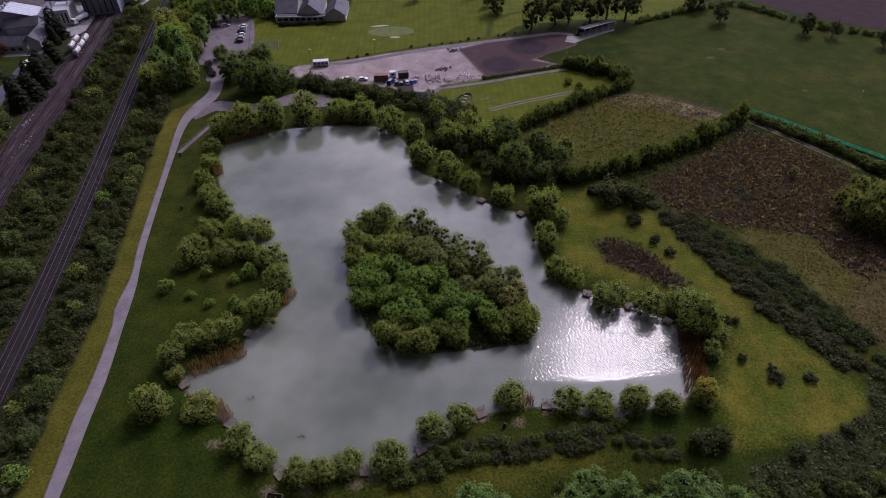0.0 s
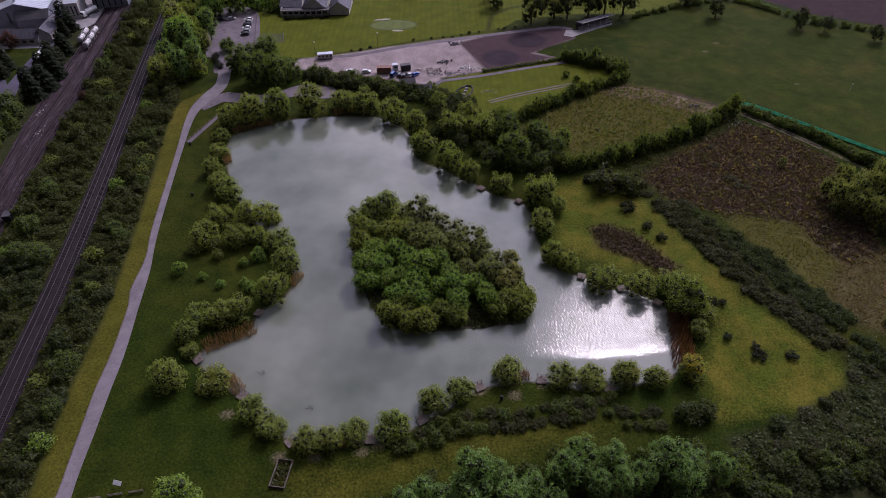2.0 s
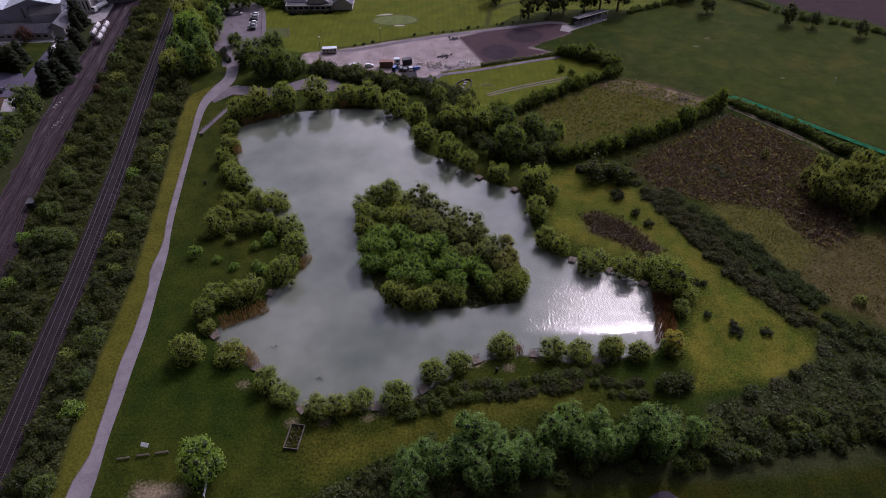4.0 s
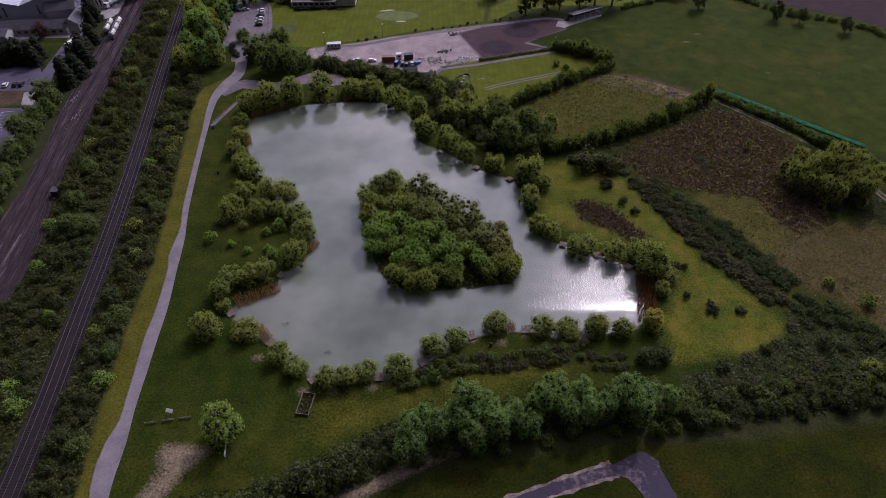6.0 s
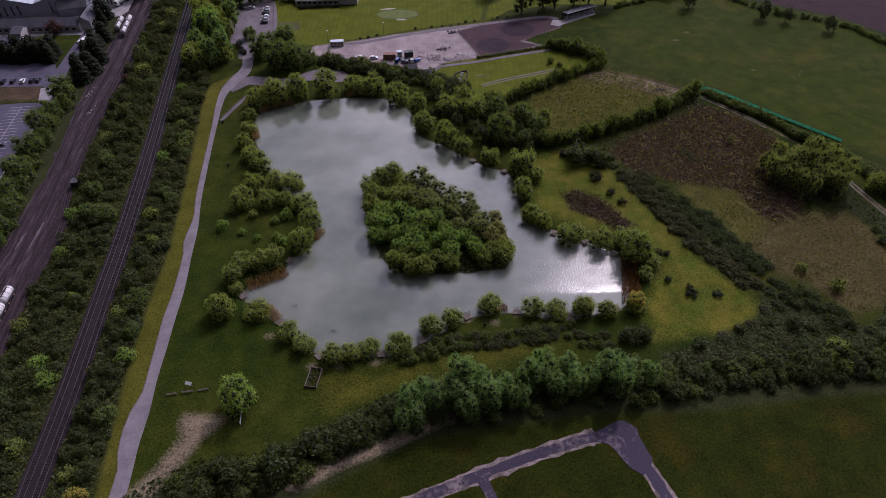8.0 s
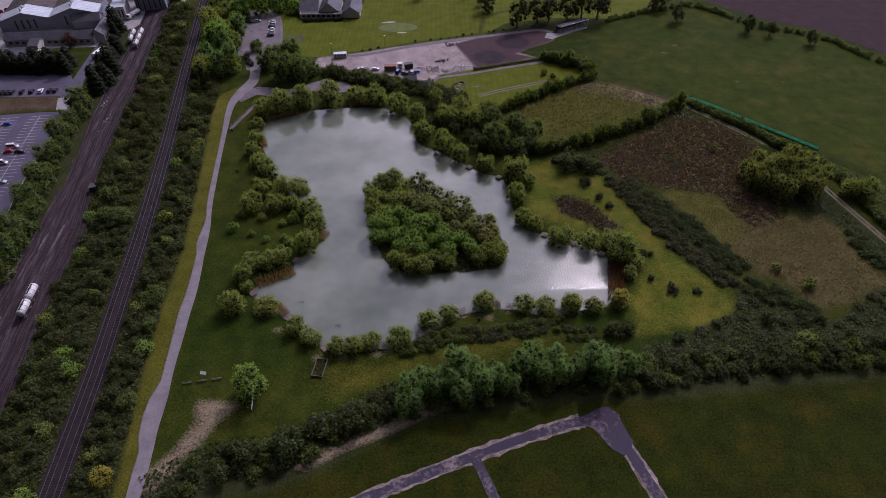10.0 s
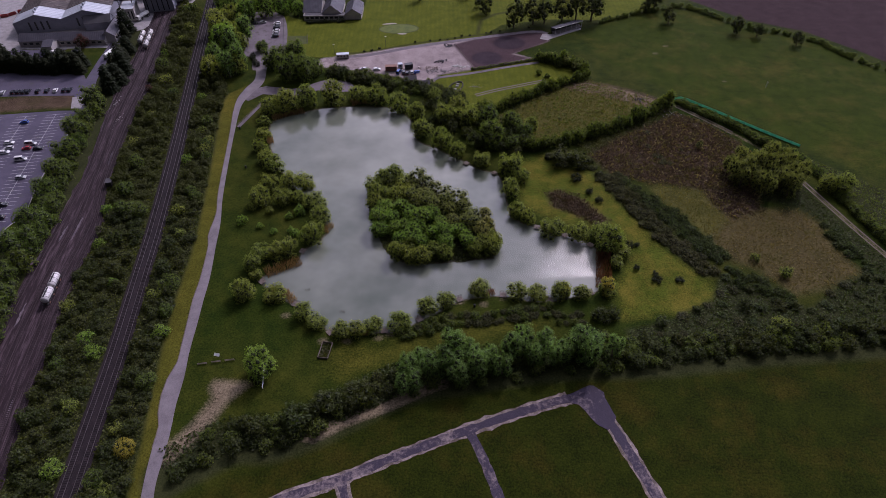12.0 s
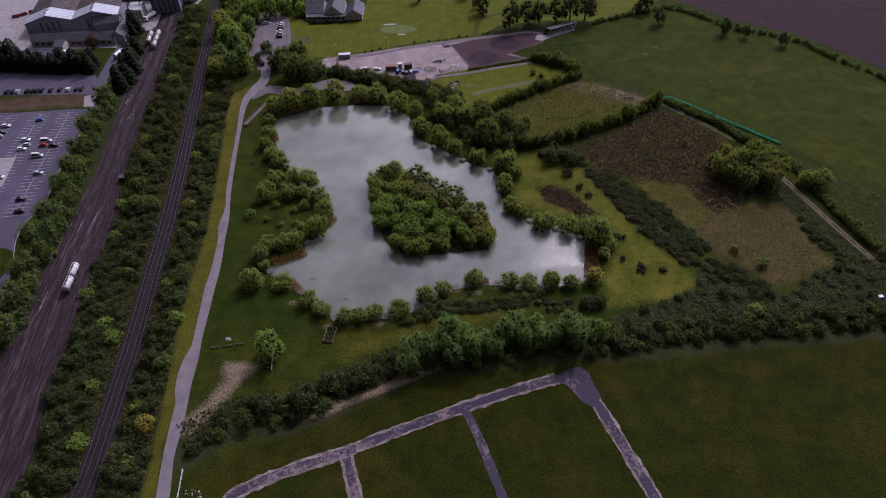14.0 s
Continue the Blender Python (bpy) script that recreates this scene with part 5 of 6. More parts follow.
row(DARKS, [(-104, 262), (-100, 252)], 2.5, 3.5, 0.6, 61)
# the dark belt before the works
for x in range(-264, -192, 4):
    for y in (249, 255):
        plant(FIRS, x + dice.uniform(-1, 1), y + dice.uniform(-1.5, 1.5) - (x + 220) * 0.06, dice.uniform(5.5, 7.5), 1.05)
for x, y, d in ((-176, 262, 6), (-177, 255, 5), (-186, 290, 6)):
    plant(FIRS, x, y, d)
for x, y, d in ((-249, 259, 9), (-246, 264, 8), (-242, 256, 8.5), (-252, 253, 8)):
    plant(FIRS, x, y, d, 1.25)
plant(RED, -206, 277, 8), plant(RED, -150, 226, 4)
for x, y, d in ((-118, 312, 12), (-108, 318, 12), (-98, 322, 11), (-88, 320, 9), (-130, 318, 12), (-140, 345, 12), (-92, 332, 10), (-100, 340, 12)):
    plant(BROADS, x, y, d)
for x, y, d in ((140, 300, 9), (175, 285, 9), (186, 280, 7), (204, 268, 7), (-12, 340, 8), (20, 345, 9), (26, 328, 6), (130, 318, 7), (30, 315, 3), (32, 318, 4)):
    plant(YOUNG, x, y, d)
# the first of each kind stands in the far woods beyond the club
for k, (ob, d) in enumerate(WILLOWS + BROADS + SCRUBS + NETTLE_BUSHES + DEEPS + BRAMBLES + HEDGES + DARKS + FRESH + YOUNG + FIRS + GREY_TREES + GOLD + PALES + POPLARS + SALLOWS + RED):
    ob.matrix_basis = pose(-190 + 9 * (k % 9), 392 + 9 * (k // 9), 0)


# ---- reeds and tussocks ----
def blades(name, P, tall, wide, lean, material, label, category, seed, per=5):
    """Upright blades in tufts, one mesh."""
    r = np.random.RandomState(seed)
    n = len(P) * per
    B = np.repeat(np.column_stack([P, lie(P)]), per, 0)
    B[:, 2] = np.maximum(B[:, 2], WATER_Z) - 0.02
    B[:, :2] += r.normal(0, wide * 1.5, (n, 2))
    a = r.uniform(0, 2 * np.pi, n)
    side = np.stack([np.cos(a), np.sin(a), 0 * a], 1) * wide * r.uniform(0.5, 1.2, n)[:, None]
    top = B + np.stack([r.normal(0, lean, n), r.normal(0, lean, n), tall * r.uniform(0.6, 1.25, n)], 1)
    V = np.stack([B - side, B + side, top + side * 0.25, top - side * 0.25], 1).reshape(-1, 3)
    F = np.arange(n * 4).reshape(-1, 4)
    ob = mesh_part(name, V, F, material)
    return tagged(ob, label, category, kind="stuff")


def reed_bed(line, half, seed, tall=1.9, material=None):
    s = spline(line, 1.0)
    P = np.array(fill(band(offset(s, -half), offset(s, half)), 0.45, seed))
    blades("reed_bed", P, tall, 0.09, 0.25, material or LEAF_REED, "dense bed of dry brown reeds at the shore", "reeds", seed, 4)


reed_bed([(-62, 92), (-56.5, 95), (-50.5, 98.5)], 2.0, 1)
reed_bed([(-80, 197), (-74, 201), (-66, 204)], 1.6, 2)
reed_bed([(-43, 210), (-37, 211.5), (-30, 210.5)], 1.6, 3)
reed_bed([(58.5, 83), (60, 90), (61, 97), (62, 101)], 2.6, 4, 2.3, LEAF_REED_RED)
reed_bed([(17, 81), (20, 82)], 1.3, 5, 2.0, LEAF_REED_RED)
reed_bed([(-59, 84), (-53, 82), (-49.5, 78)], 1.6, 6)
reed_bed([(-43.5, 114), (-41.5, 118.5)], 1.2, 7)
reed_bed([(-30, 64.8), (-22, 64)], 0.9, 8)
reed_bed([(-78.5, 181), (-77, 176)], 1.3, 9)


def tussocks(outline, gap, seed, tall, material, label, name="tussocks"):
    o = np.array(outline, float)
    P = np.array(fill(o + np.sign(o - o.mean(0)) * 2, gap, seed))
    d = -signed(P, o) + np.random.RandomState(seed).normal(0, 2.0, len(P))
    P = P[d > 0]
    blades(name, P, tall, 0.26, 0.35, material, label, "grass", seed, 4)


tussocks(MEADOW, 0.95, 1, 0.45, LEAF_HAY, "pale dry grass tussocks in a rough meadow")
tussocks(DRYGRASS, 0.9, 2, 0.45, LEAF_HAY, "pale dry grass tussocks in a rough meadow")
tussocks(STRAW, 0.85, 5, 0.4, LEAF_STRAW, "pale straw-brown dead grass tussocks in rows")
tussocks(BRACKEN, 0.62, 3, 0.5, LEAF_BRACKEN, "dead purple-brown bracken and pale grass")
undergrowth("dead_growth", BRACKEN, 2.4, 42, 0.55, 0.8, LEAF_DEAD, "low mounds of dead brown bracken stems")
blades("pale_tufts", np.array(fill(BRACKEN, 2.3, 43)), 0.8, 0.6, 0.6, LEAF_STRAW, "pale grass tufts standing in dead bracken", "grass", 44, 5)
blades("weed_tufts", np.array(fill(MEADOW, 2.4, 45)), 0.6, 0.5, 0.5, LEAF_HEDGE, "dark green weed tufts in a rough meadow", "weeds", 46, 5)
tussocks(DEADPATCH, 0.6, 4, 0.6, LEAF_BRACKEN, "dead brown bramble patch on the grass")

# ---- paints ----
GLASS_DARK = paint("dark_glass", (0.02, 0.025, 0.03), 0.08)
TYRE = paint("tyre_rubber", (0.02, 0.02, 0.02), 0.8)
CHROME = paint("steel_rim", (0.45, 0.45, 0.47), 0.3, 0.8)
LAMP_WHITE = paint("lamp_lens", (0.75, 0.75, 0.72), 0.15)
LAMP_RED = paint("lamp_red", (0.35, 0.02, 0.02), 0.2)
TANK_PAINT = surface("tank_paint", (0.38, 0.36, 0.36), (0.72, 0.70, 0.69), 0.5, 4.0, 0.5, bump=0.05, stain=(0.30, 0.27, 0.26), world_space=False)
DARK_STEEL = paint("dark_steel", (0.04, 0.038, 0.04), 0.6, 0.4)
ROOF_METAL = surface("metal_roof", (0.36, 0.39, 0.44), (0.52, 0.55, 0.60), 0.15, 3.0, 0.5, 0.2, 0.1)
ROOF_DARK = surface("dark_roof", (0.05, 0.048, 0.055), (0.10, 0.095, 0.105), 0.2, 5.0, 0.8, bump=0.3)
ROOF_RUSTY = surface("old_sheet_roof", (0.030, 0.024, 0.024), (0.085, 0.068, 0.066), 0.12, 3.0, 0.8, bump=0.2, stain=(0.12, 0.10, 0.09))
ROOF_SLATE = surface("slate_roof", (0.050, 0.048, 0.062), (0.11, 0.105, 0.13), 0.3, 6.0, 0.7, bump=0.3)
CLADDING = surface("grey_cladding", (0.14, 0.145, 0.180), (0.23, 0.235, 0.280), 0.2, 4.0, 0.6, bump=0.1)
RENDER_WALL = surface("rendered_wall", (0.30, 0.275, 0.265), (0.46, 0.43, 0.42), 0.3, 4.0, 0.9, bump=0.1)
BRICK_WALL = surface("brick_wall", (0.20, 0.12, 0.10), (0.32, 0.22, 0.19), 0.3, 6.0, 0.9, bump=0.2)
WHITE_PAINT = paint("white_paint", (0.78, 0.78, 0.76), 0.5)
RUST = surface("rusty_steel", (0.16, 0.08, 0.06), (0.30, 0.17, 0.13), 0.8, 6.0, 0.8, 0.2)
RED_PAINT = paint("red_paint", (0.28, 0.03, 0.03), 0.5)
BLUE_PAINT = paint("blue_paint", (0.05, 0.25, 0.55), 0.5)
GREEN_NET = netting("green_net", (0.20, 0.56, 0.40))
SAND = surface("bunker_sand", (0.24, 0.22, 0.16), (0.36, 0.33, 0.26), 0.4, 5.0)
GREEN_TURF = surface("putting_turf", (0.055, 0.078, 0.010), (0.105, 0.130, 0.018), 0.2, 4.0)
GREEN_RING = surface("fringe_turf", (0.030, 0.042, 0.005), (0.070, 0.080, 0.010), 0.2, 4.0)


# ---- vehicles ----
def profile_solid(bm, side, width, inset=0.0, top_from=None):
    """A side outline (x along, z up) carried across the width; points above top_from draw in."""
    left, right = [], []
    for x, z in side:
        w = width / 2 - (inset if top_from is not None and z > top_from else 0)
        left.append(bm.verts.new((x, -w, z)))
        right.append(bm.verts.new((x, w, z)))
    bm.faces.new(left), bm.faces.new(right[::-1])
    n = len(side)
    for i in range(n):
        bm.faces.new((left[i], right[i], right[(i + 1) % n], left[(i + 1) % n]))
    bmesh.ops.recalc_face_normals(bm, faces=bm.faces)


def wheel(root, x, y, r, w=0.22):
    bm = bmesh.new()
    rod(bm, (0, -w / 2, 0), (0, w / 2, 0), r, r, 14)
    t = part("wheel", bm, TYRE, root)
    t.matrix_basis = pose(x, y, r)
    bm = bmesh.new()
    rod(bm, (0, -w / 2 - 0.01, 0), (0, w / 2 + 0.01, 0), r * 0.6, r * 0.6, 10)
    part("rim", bm, CHROME, t)


def car_kind(name, label, colour, long=4.3, tall=1.5, van=False):
    root = thing(name, 0, 0, 0, 0, label, "van" if van else "car", "parked cars")
    body = paint(name + "_paint", colour, 0.25)
    h, w = long / 2, 1.78
    bm = bmesh.new()
    profile_solid(bm, [(-h, 0.35), (-h + 0.05, 0.85), (-h + 0.2, 0.95), (h - 1.0, 0.92), (h - 0.15, 0.72), (h, 0.55), (h - 0.02, 0.3), (h - 0.4, 0.25), (-h + 0.4, 0.25)], w)
    bmesh.ops.bevel(bm, geom=list(bm.edges), offset=0.05, segments=2, affect="EDGES")
    part("body", bm, body, root)
    front = h - 0.75 if van else h - 1.05
    back = -h + 0.12 if van else -h + 0.35
    bm = bmesh.new()
    profile_solid(bm, [(back - 0.05, 0.9), (back + 0.22, tall - 0.08), (front - 0.85, tall - 0.08), (front + 0.05, 0.9)], w - 0.1, 0.16, 1.1)
    part("window", bm, GLASS_DARK, root, "dark car glass")
    bm = bmesh.new()
    profile_solid(bm, [(back + 0.16, tall - 0.12), (back + 0.3, tall), (front - 0.95, tall), (front - 0.78, tall - 0.12)], w - 0.38, 0.06, tall - 0.05)
    part("roof", bm, body, root)
    for x in (back + 0.5, 0.1):
        for y in (-0.78, 0.78):
            bm = bmesh.new()
            box(bm, (0.09, 0.1, tall - 0.95), (x, y, (tall + 0.8) / 2), 0, 0.02, 0.18 if y > 0 else -0.18)
            part("pillar", bm, body, root)
    for x in (-h + 0.85, h - 0.85):
        for y in (-0.8, 0.8):
            wheel(root, x, y, 0.32)
    for y in (-0.62, 0.62):
        bm = bmesh.new()
        box(bm, (0.12, 0.36, 0.14), (h - 0.08, y, 0.64), 0, 0.02)
        part("headlight", bm, LAMP_WHITE, root)
        bm = bmesh.new()
        box(bm, (0.08, 0.3, 0.2), (-h + 0.02, y, 0.75), 0, 0.02)
        part("tail_light", bm, LAMP_RED, root)
    return root


CARS = {
    "white": car_kind("car", "white parked hatchback car", (0.75, 0.75, 0.75)),
    "dark": car_kind("car", "black parked saloon car", (0.02, 0.022, 0.028), 4.5, 1.45),
    "silver": car_kind("car", "silver parked hatchback car", (0.45, 0.46, 0.48)),
    "red": car_kind("car", "red parked hatchback car", (0.35, 0.02, 0.03), 4.0),
    "blue": car_kind("car", "blue parked hatchback car", (0.04, 0.10, 0.38), 4.1),
    "van": car_kind("van", "white parked panel van", (0.75, 0.75, 0.74), 5.0, 2.1, True),
    "bluevan": car_kind("van", "blue parked works van", (0.04, 0.10, 0.35), 4.8, 2.0, True),
}
used_cars = set()


def park(kind, x, y, turn, z=0.1):
    m = pose(x, y, z, 0, 0, turn)
    if kind in used_cars:
        return copy_thing(CARS[kind], m)
    used_cars.add(kind)
    CARS[kind].matrix_basis = m


for k, x, y, t in (
    ("white", -197.2, 170.4, 8), ("silver", -197.0, 173.8, 188), ("white", -199, 178.2, 8), ("van", -188.5, 177.2, 8), ("red", -188.6, 173.4, 188), ("dark", -183.2, 173.4, 8),
    ("van", -187, 164.8, 8), ("silver", -180.2, 151.2, 8), ("blue", -200.8, 196, 188), ("dark", -178.6, 132.6, 8), ("dark", -175.6, 124.4, 188), ("white", -215, 190.8, 8),
    ("dark", -214, 185, 8), ("silver", -214.2, 181.4, 188), ("white", -196.5, 148.4, 8)):
    park(k, x, y, t)
for k, x in (("dark", -232), ("dark", -229), ("silver", -226.3), ("dark", -221.2), ("dark", -218.6), ("dark", -216), ("dark", -213.5), ("dark", -208.7), ("dark", -204), ("white", -199.6), ("dark", -195.2), ("dark", -192.4)):
    park(k, x, 226.0 + (x + 212) * 0.06, 96 + (int(x) % 3) * 2)
for k, (kind, y) in enumerate((("white", 306.6), ("silver", 303.2), ("dark", 299.4), ("white", 295.8), ("silver", 291.9), ("dark", 288))):
    park(kind, -98.9 + 0.13 * (306.6 - y), y, 180 + 6 * (k % 2))
for k, x, y, t in (("white", -33, 245, 10), ("bluevan", -20.8, 241.6, 70), ("dark", -18.2, 241.4, 95), ("dark", -16.0, 240.6, 80), ("silver", -13.9, 241.4, 100), ("blue", -11.2, 241.6, 50), ("white", -40.2, 245.6, 165), ("dark", -118, 306, 20), ("dark", -113, 307, 10), ("silver", -108, 308, 15), ("white", -222, 271, 170), ("dark", -209, 272, 175)):
    park(k, x, y, t)


def tank_wagon_kind():
    """A two-axle tank wagon: barrel, frame, wheelsets, ladder, hatch and buffers."""
    root = thing("tank_wagon", 0, 0, 0, 0, "dirty white two-axle tank wagon standing on the siding", "tank wagon", "tank wagons")
    bm = bmesh.new()
    prof = [(-3.1, 0.35), (-3.0, 0.95), (-2.7, 1.28), (2.7, 1.28), (3.0, 0.95), (3.1, 0.35)]
    rings = []
    for x, r in prof:
        rings.append([bm.verts.new((x, r * math.cos(a), 2.35 + r * math.sin(a))) for a in [2 * math.pi * k / 20 for k in range(20)]])
    for a, b in zip(rings, rings[1:]):
        for k in range(20):
            bm.faces.new((a[k], b[k], b[(k + 1) % 20], a[(k + 1) % 20]))
    bm.faces.new(rings[0]), bm.faces.new(rings[-1][::-1])
    bmesh.ops.recalc_face_normals(bm, faces=bm.faces)
    barrel = part("barrel", bm, TANK_PAINT, root, "streaked white tank barrel")
    for f in barrel.data.polygons:
        f.use_smooth = True
    for x in (-1.9, 0, 1.9):
        bm = bmesh.new()
        rod(bm, (x - 0.06, 0, 2.35), (x + 0.06, 0, 2.35), 1.31, 1.31, 20)
        part("strap", bm, DARK_STEEL, root)
    bm = bmesh.new()
    for y in (-0.9, 0.9):
        box(bm, (6.6, 0.16, 0.3), (0, y, 0.98), 0, 0.02)
    for x in (-3.2, -1.6, 1.6, 3.2):
        box(bm, (0.2, 1.9, 0.26), (x, 0, 0.98), 0, 0.02)
    part("underframe", bm, DARK_STEEL, root)
    for x in (-1.9, 1.9):
        bm = bmesh.new()
        rod(bm, (x, -0.95, 0.46), (x, 0.95, 0.46), 0.07)
        for y in (-0.75, 0.75):
            rod(bm, (x, y - 0.07, 0.46), (x, y + 0.07, 0.46), 0.46, 0.46, 16)
        part("wheelset", bm, RUST, root)
    bm = bmesh.new()
    rod(bm, (0.2, 0, 3.55), (0.2, 0, 3.85), 0.34, 0.34, 12)
    box(bm, (4.6, 0.5, 0.05), (0, 0, 3.7))
    part("hatch", bm, DARK_STEEL, root, "dark top hatch and walkway")
    for x in (-3.35, 3.35):
        for y in (-0.87, 0.87):
            bm = bmesh.new()
            rod(bm, (x - 0.2, y, 1.0), (x + 0.2, y, 1.0), 0.16, 0.16, 10)
            part("buffer", bm, DARK_STEEL, root)
    bm = bmesh.new()
    for y in (0.85, 1.2):
        rod(bm, (0.9, y + 0.2, 1.0), (0.9, y - 0.1, 3.4), 0.03)
    for k in range(7):
        rod(bm, (0.9, 1.03, 1.1 + 0.33 * k), (0.9, 1.38, 1.1 + 0.33 * k), 0.02, None, 4)
    part("ladder", bm, DARK_STEEL, root)
    return root


wagon = tank_wagon_kind()
wagon.matrix_basis = pose(-134.8, 80.4, 0.42, 0, 0, 96.5)
for x, y, t in ((-135.7, 87.4, 96.5), (-174.0, 282, 100), (-175.3, 289.3, 100), (-168.8, 276, 99), (-170.0, 283.3, 99), (-171.2, 290.6, 99)):
    copy_thing(wagon, pose(x, y, 0.42, 0, 0, t))


def tanker_lorry_kind():
    root = thing("tanker_lorry", 0, 0, 0, 0, "white tanker lorry parked on the works road", "lorry", "tanker lorries")
    bm = bmesh.new()
    box(bm, (2.1, 2.4, 2.5), (4.2, 0, 1.9), 0, 0.15)
    cab = part("cab", bm, WHITE_PAINT, root)
    bm = bmesh.new()
    box(bm, (0.06, 2.0, 0.9), (5.26, 0, 2.4), 0, 0.02)
    part("windscreen", bm, GLASS_DARK, cab)
    bm = bmesh.new()
    rod(bm, (-5, 0, 2.3), (2.7, 0, 2.3), 1.15, 1.15, 20)
    bmesh.ops.bevel(bm, geom=[e for e in bm.edges if abs(e.verts[0].co.x - e.verts[1].co.x) < 0.01], offset=0.3, segments=2, affect="EDGES")
    part("tank", bm, WHITE_PAINT, root)
    bm = bmesh.new()
    box(bm, (9.6, 0.9, 0.25), (-0.2, 0, 0.95), 0, 0.02)
    part("chassis", bm, DARK_STEEL, root)
    for x in (-4.2, -3.0, 1.9, 4.3):
        for y in (-1.05, 1.05):
            wheel(root, x, y, 0.5, 0.35)
    return root


lorry = tanker_lorry_kind()
lorry.matrix_basis = pose(-186.0, 266, 0.1, 0, 0, 80)
copy_thing(lorry, pose(-185.5, 318, 0.1, 0, 0, 250))


# ---- buildings ----
def wall_panel(root, name, w, h, m, material, openings=(), thick=0.25, pane=GLASS_DARK):
    """An upright wall, length w along x, with framed windows let into it: rows of x, z, width, height."""
    bm = bmesh.new()
    xs = sorted({0, w, *[o[0] for o in openings], *[o[0] + o[2] for o in openings]})
    zs = sorted({0, h, *[o[1] for o in openings], *[o[1] + o[3] for o in openings]})
    for a, b in zip(xs, xs[1:]):
        for c, d in zip(zs, zs[1:]):
            if not any(o[0] - 1e-6 <= a and b <= o[0] + o[2] + 1e-6 and o[1] - 1e-6 <= c and d <= o[1] + o[3] + 1e-6 for o in openings):
                box(bm, (b - a, thick, d - c), ((a + b) / 2, 0, (c + d) / 2))
    wall = part(name, bm, material, root)
    wall.matrix_basis = m
    for x, z, ww, hh in openings:
        bm = bmesh.new()
        box(bm, (ww - 0.02, 0.05, hh - 0.02), (x + ww / 2, 0.02, z + hh / 2))
        part("window", bm, pane, wall, "dark window pane")
    return wall


def roof_slab(root, name, corners, material, thick=0.2, ribs=0, label=""):
    """A sloping roof plane with thickness and, where asked, raised ribs down the slope."""
    a, b, c, d = (Vector(p) for p in corners)
    n = (b - a).cross(d - a).normalized()
    if n.z < 0:
        n = -n
    bm = bmesh.new()
    top = [bm.verts.new(p) for p in (a, b, c, d)]
    low = [bm.verts.new(p - n * thick) for p in (a, b, c, d)]
    bm.faces.new(top), bm.faces.new(low[::-1])
    for i in range(4):
        bm.faces.new((top[i], low[i], low[(i + 1) % 4], top[(i + 1) % 4]))
    bmesh.ops.recalc_face_normals(bm, faces=bm.faces)
    roof = part(name, bm, material, root, label)
    for k in range(ribs):
        t = (k + 0.5) / ribs
        p, q = a.lerp(b, t), d.lerp(c, t)
        bm = bmesh.new()
        rod(bm, p + n * 0.02, q + n * 0.02, 0.06, None, 4)
        part("seam", bm, material, roof)
    return roof


def gable_house(name, x, y, turn, long, wide, eave, ridge, wall_mat, roof_mat, label, category="building", front=(), back=(), ribs=0, over=0.4, chimney=False, ends=()):
    """A pitched block, front along local x at y = 0, ridge along x."""
    root = thing(name, x, y, 0, turn, label, category)
    wall_panel(root, "wall", long, eave, Matrix.Identity(4), wall_mat, front)
    wall_panel(root, "wall", long, eave, pose(long, wide, 0, 0, 0, 180), wall_mat, back)
    wall_panel(root, "wall", wide, eave, pose(long, 0, 0, 0, 0, 90), wall_mat, ends)
    wall_panel(root, "wall", wide, eave, pose(0, wide, 0, 0, 0, -90), wall_mat, ends)
    for gx in (0, long):
        bm = bmesh.new()
        v = [bm.verts.new((gx + dx, yy, zz)) for dx in (-0.12, 0.12) for yy, zz in ((0, eave), (wide, eave), (wide / 2, ridge))]
        bm.faces.new(v[:3]), bm.faces.new(v[3:][::-1])
        for i in range(3):
            bm.faces.new((v[i], v[(i + 1) % 3], v[(i + 1) % 3 + 3], v[i + 3]))
        bmesh.ops.recalc_face_normals(bm, faces=bm.faces)
        part("gable", bm, wall_mat, root)
    drop = (ridge - eave) / (wide / 2) * over
    roof_slab(root, "roof", ((-over, -over, eave - drop + 0.2), (long + over, -over, eave - drop + 0.2), (long + over, wide / 2, ridge + 0.2), (-over, wide / 2, ridge + 0.2)), roof_mat, 0.18, ribs)
    roof_slab(root, "roof", ((-over, wide + over, eave - drop + 0.2), (long + over, wide + over, eave - drop + 0.2), (long + over, wide / 2, ridge + 0.2), (-over, wide / 2, ridge + 0.2)), roof_mat, 0.18, ribs)
    if chimney:
        bm = bmesh.new()
        box(bm, (0.9, 0.9, 1.8), (long * 0.3, wide / 2, ridge + 0.7), 0, 0.03)
        part("chimney", bm, BRICK_WALL, root)
    return root


def block(name, x, y, turn, sx, sy, h, wall_mat, roof_mat, label, category="building", front=(), parapet=0.35):
    """A flat-roofed block, front along local x at y = 0."""
    root = thing(name, x, y, 0, turn, label, category)
    wall_panel(root, "wall", sx, h, Matrix.Identity(4), wall_mat, front)
    wall_panel(root, "wall", sx, h, pose(sx, sy, 0, 0, 0, 180), wall_mat)
    wall_panel(root, "wall", sy, h, pose(sx, 0, 0, 0, 0, 90), wall_mat)
    wall_panel(root, "wall", sy, h, pose(0, sy, 0, 0, 0, -90), wall_mat)
    bm = bmesh.new()
    box(bm, (sx - 0.3, sy - 0.3, 0.25), (sx / 2, sy / 2, h - parapet), 0)
    part("roof", bm, roof_mat, root)
    return root


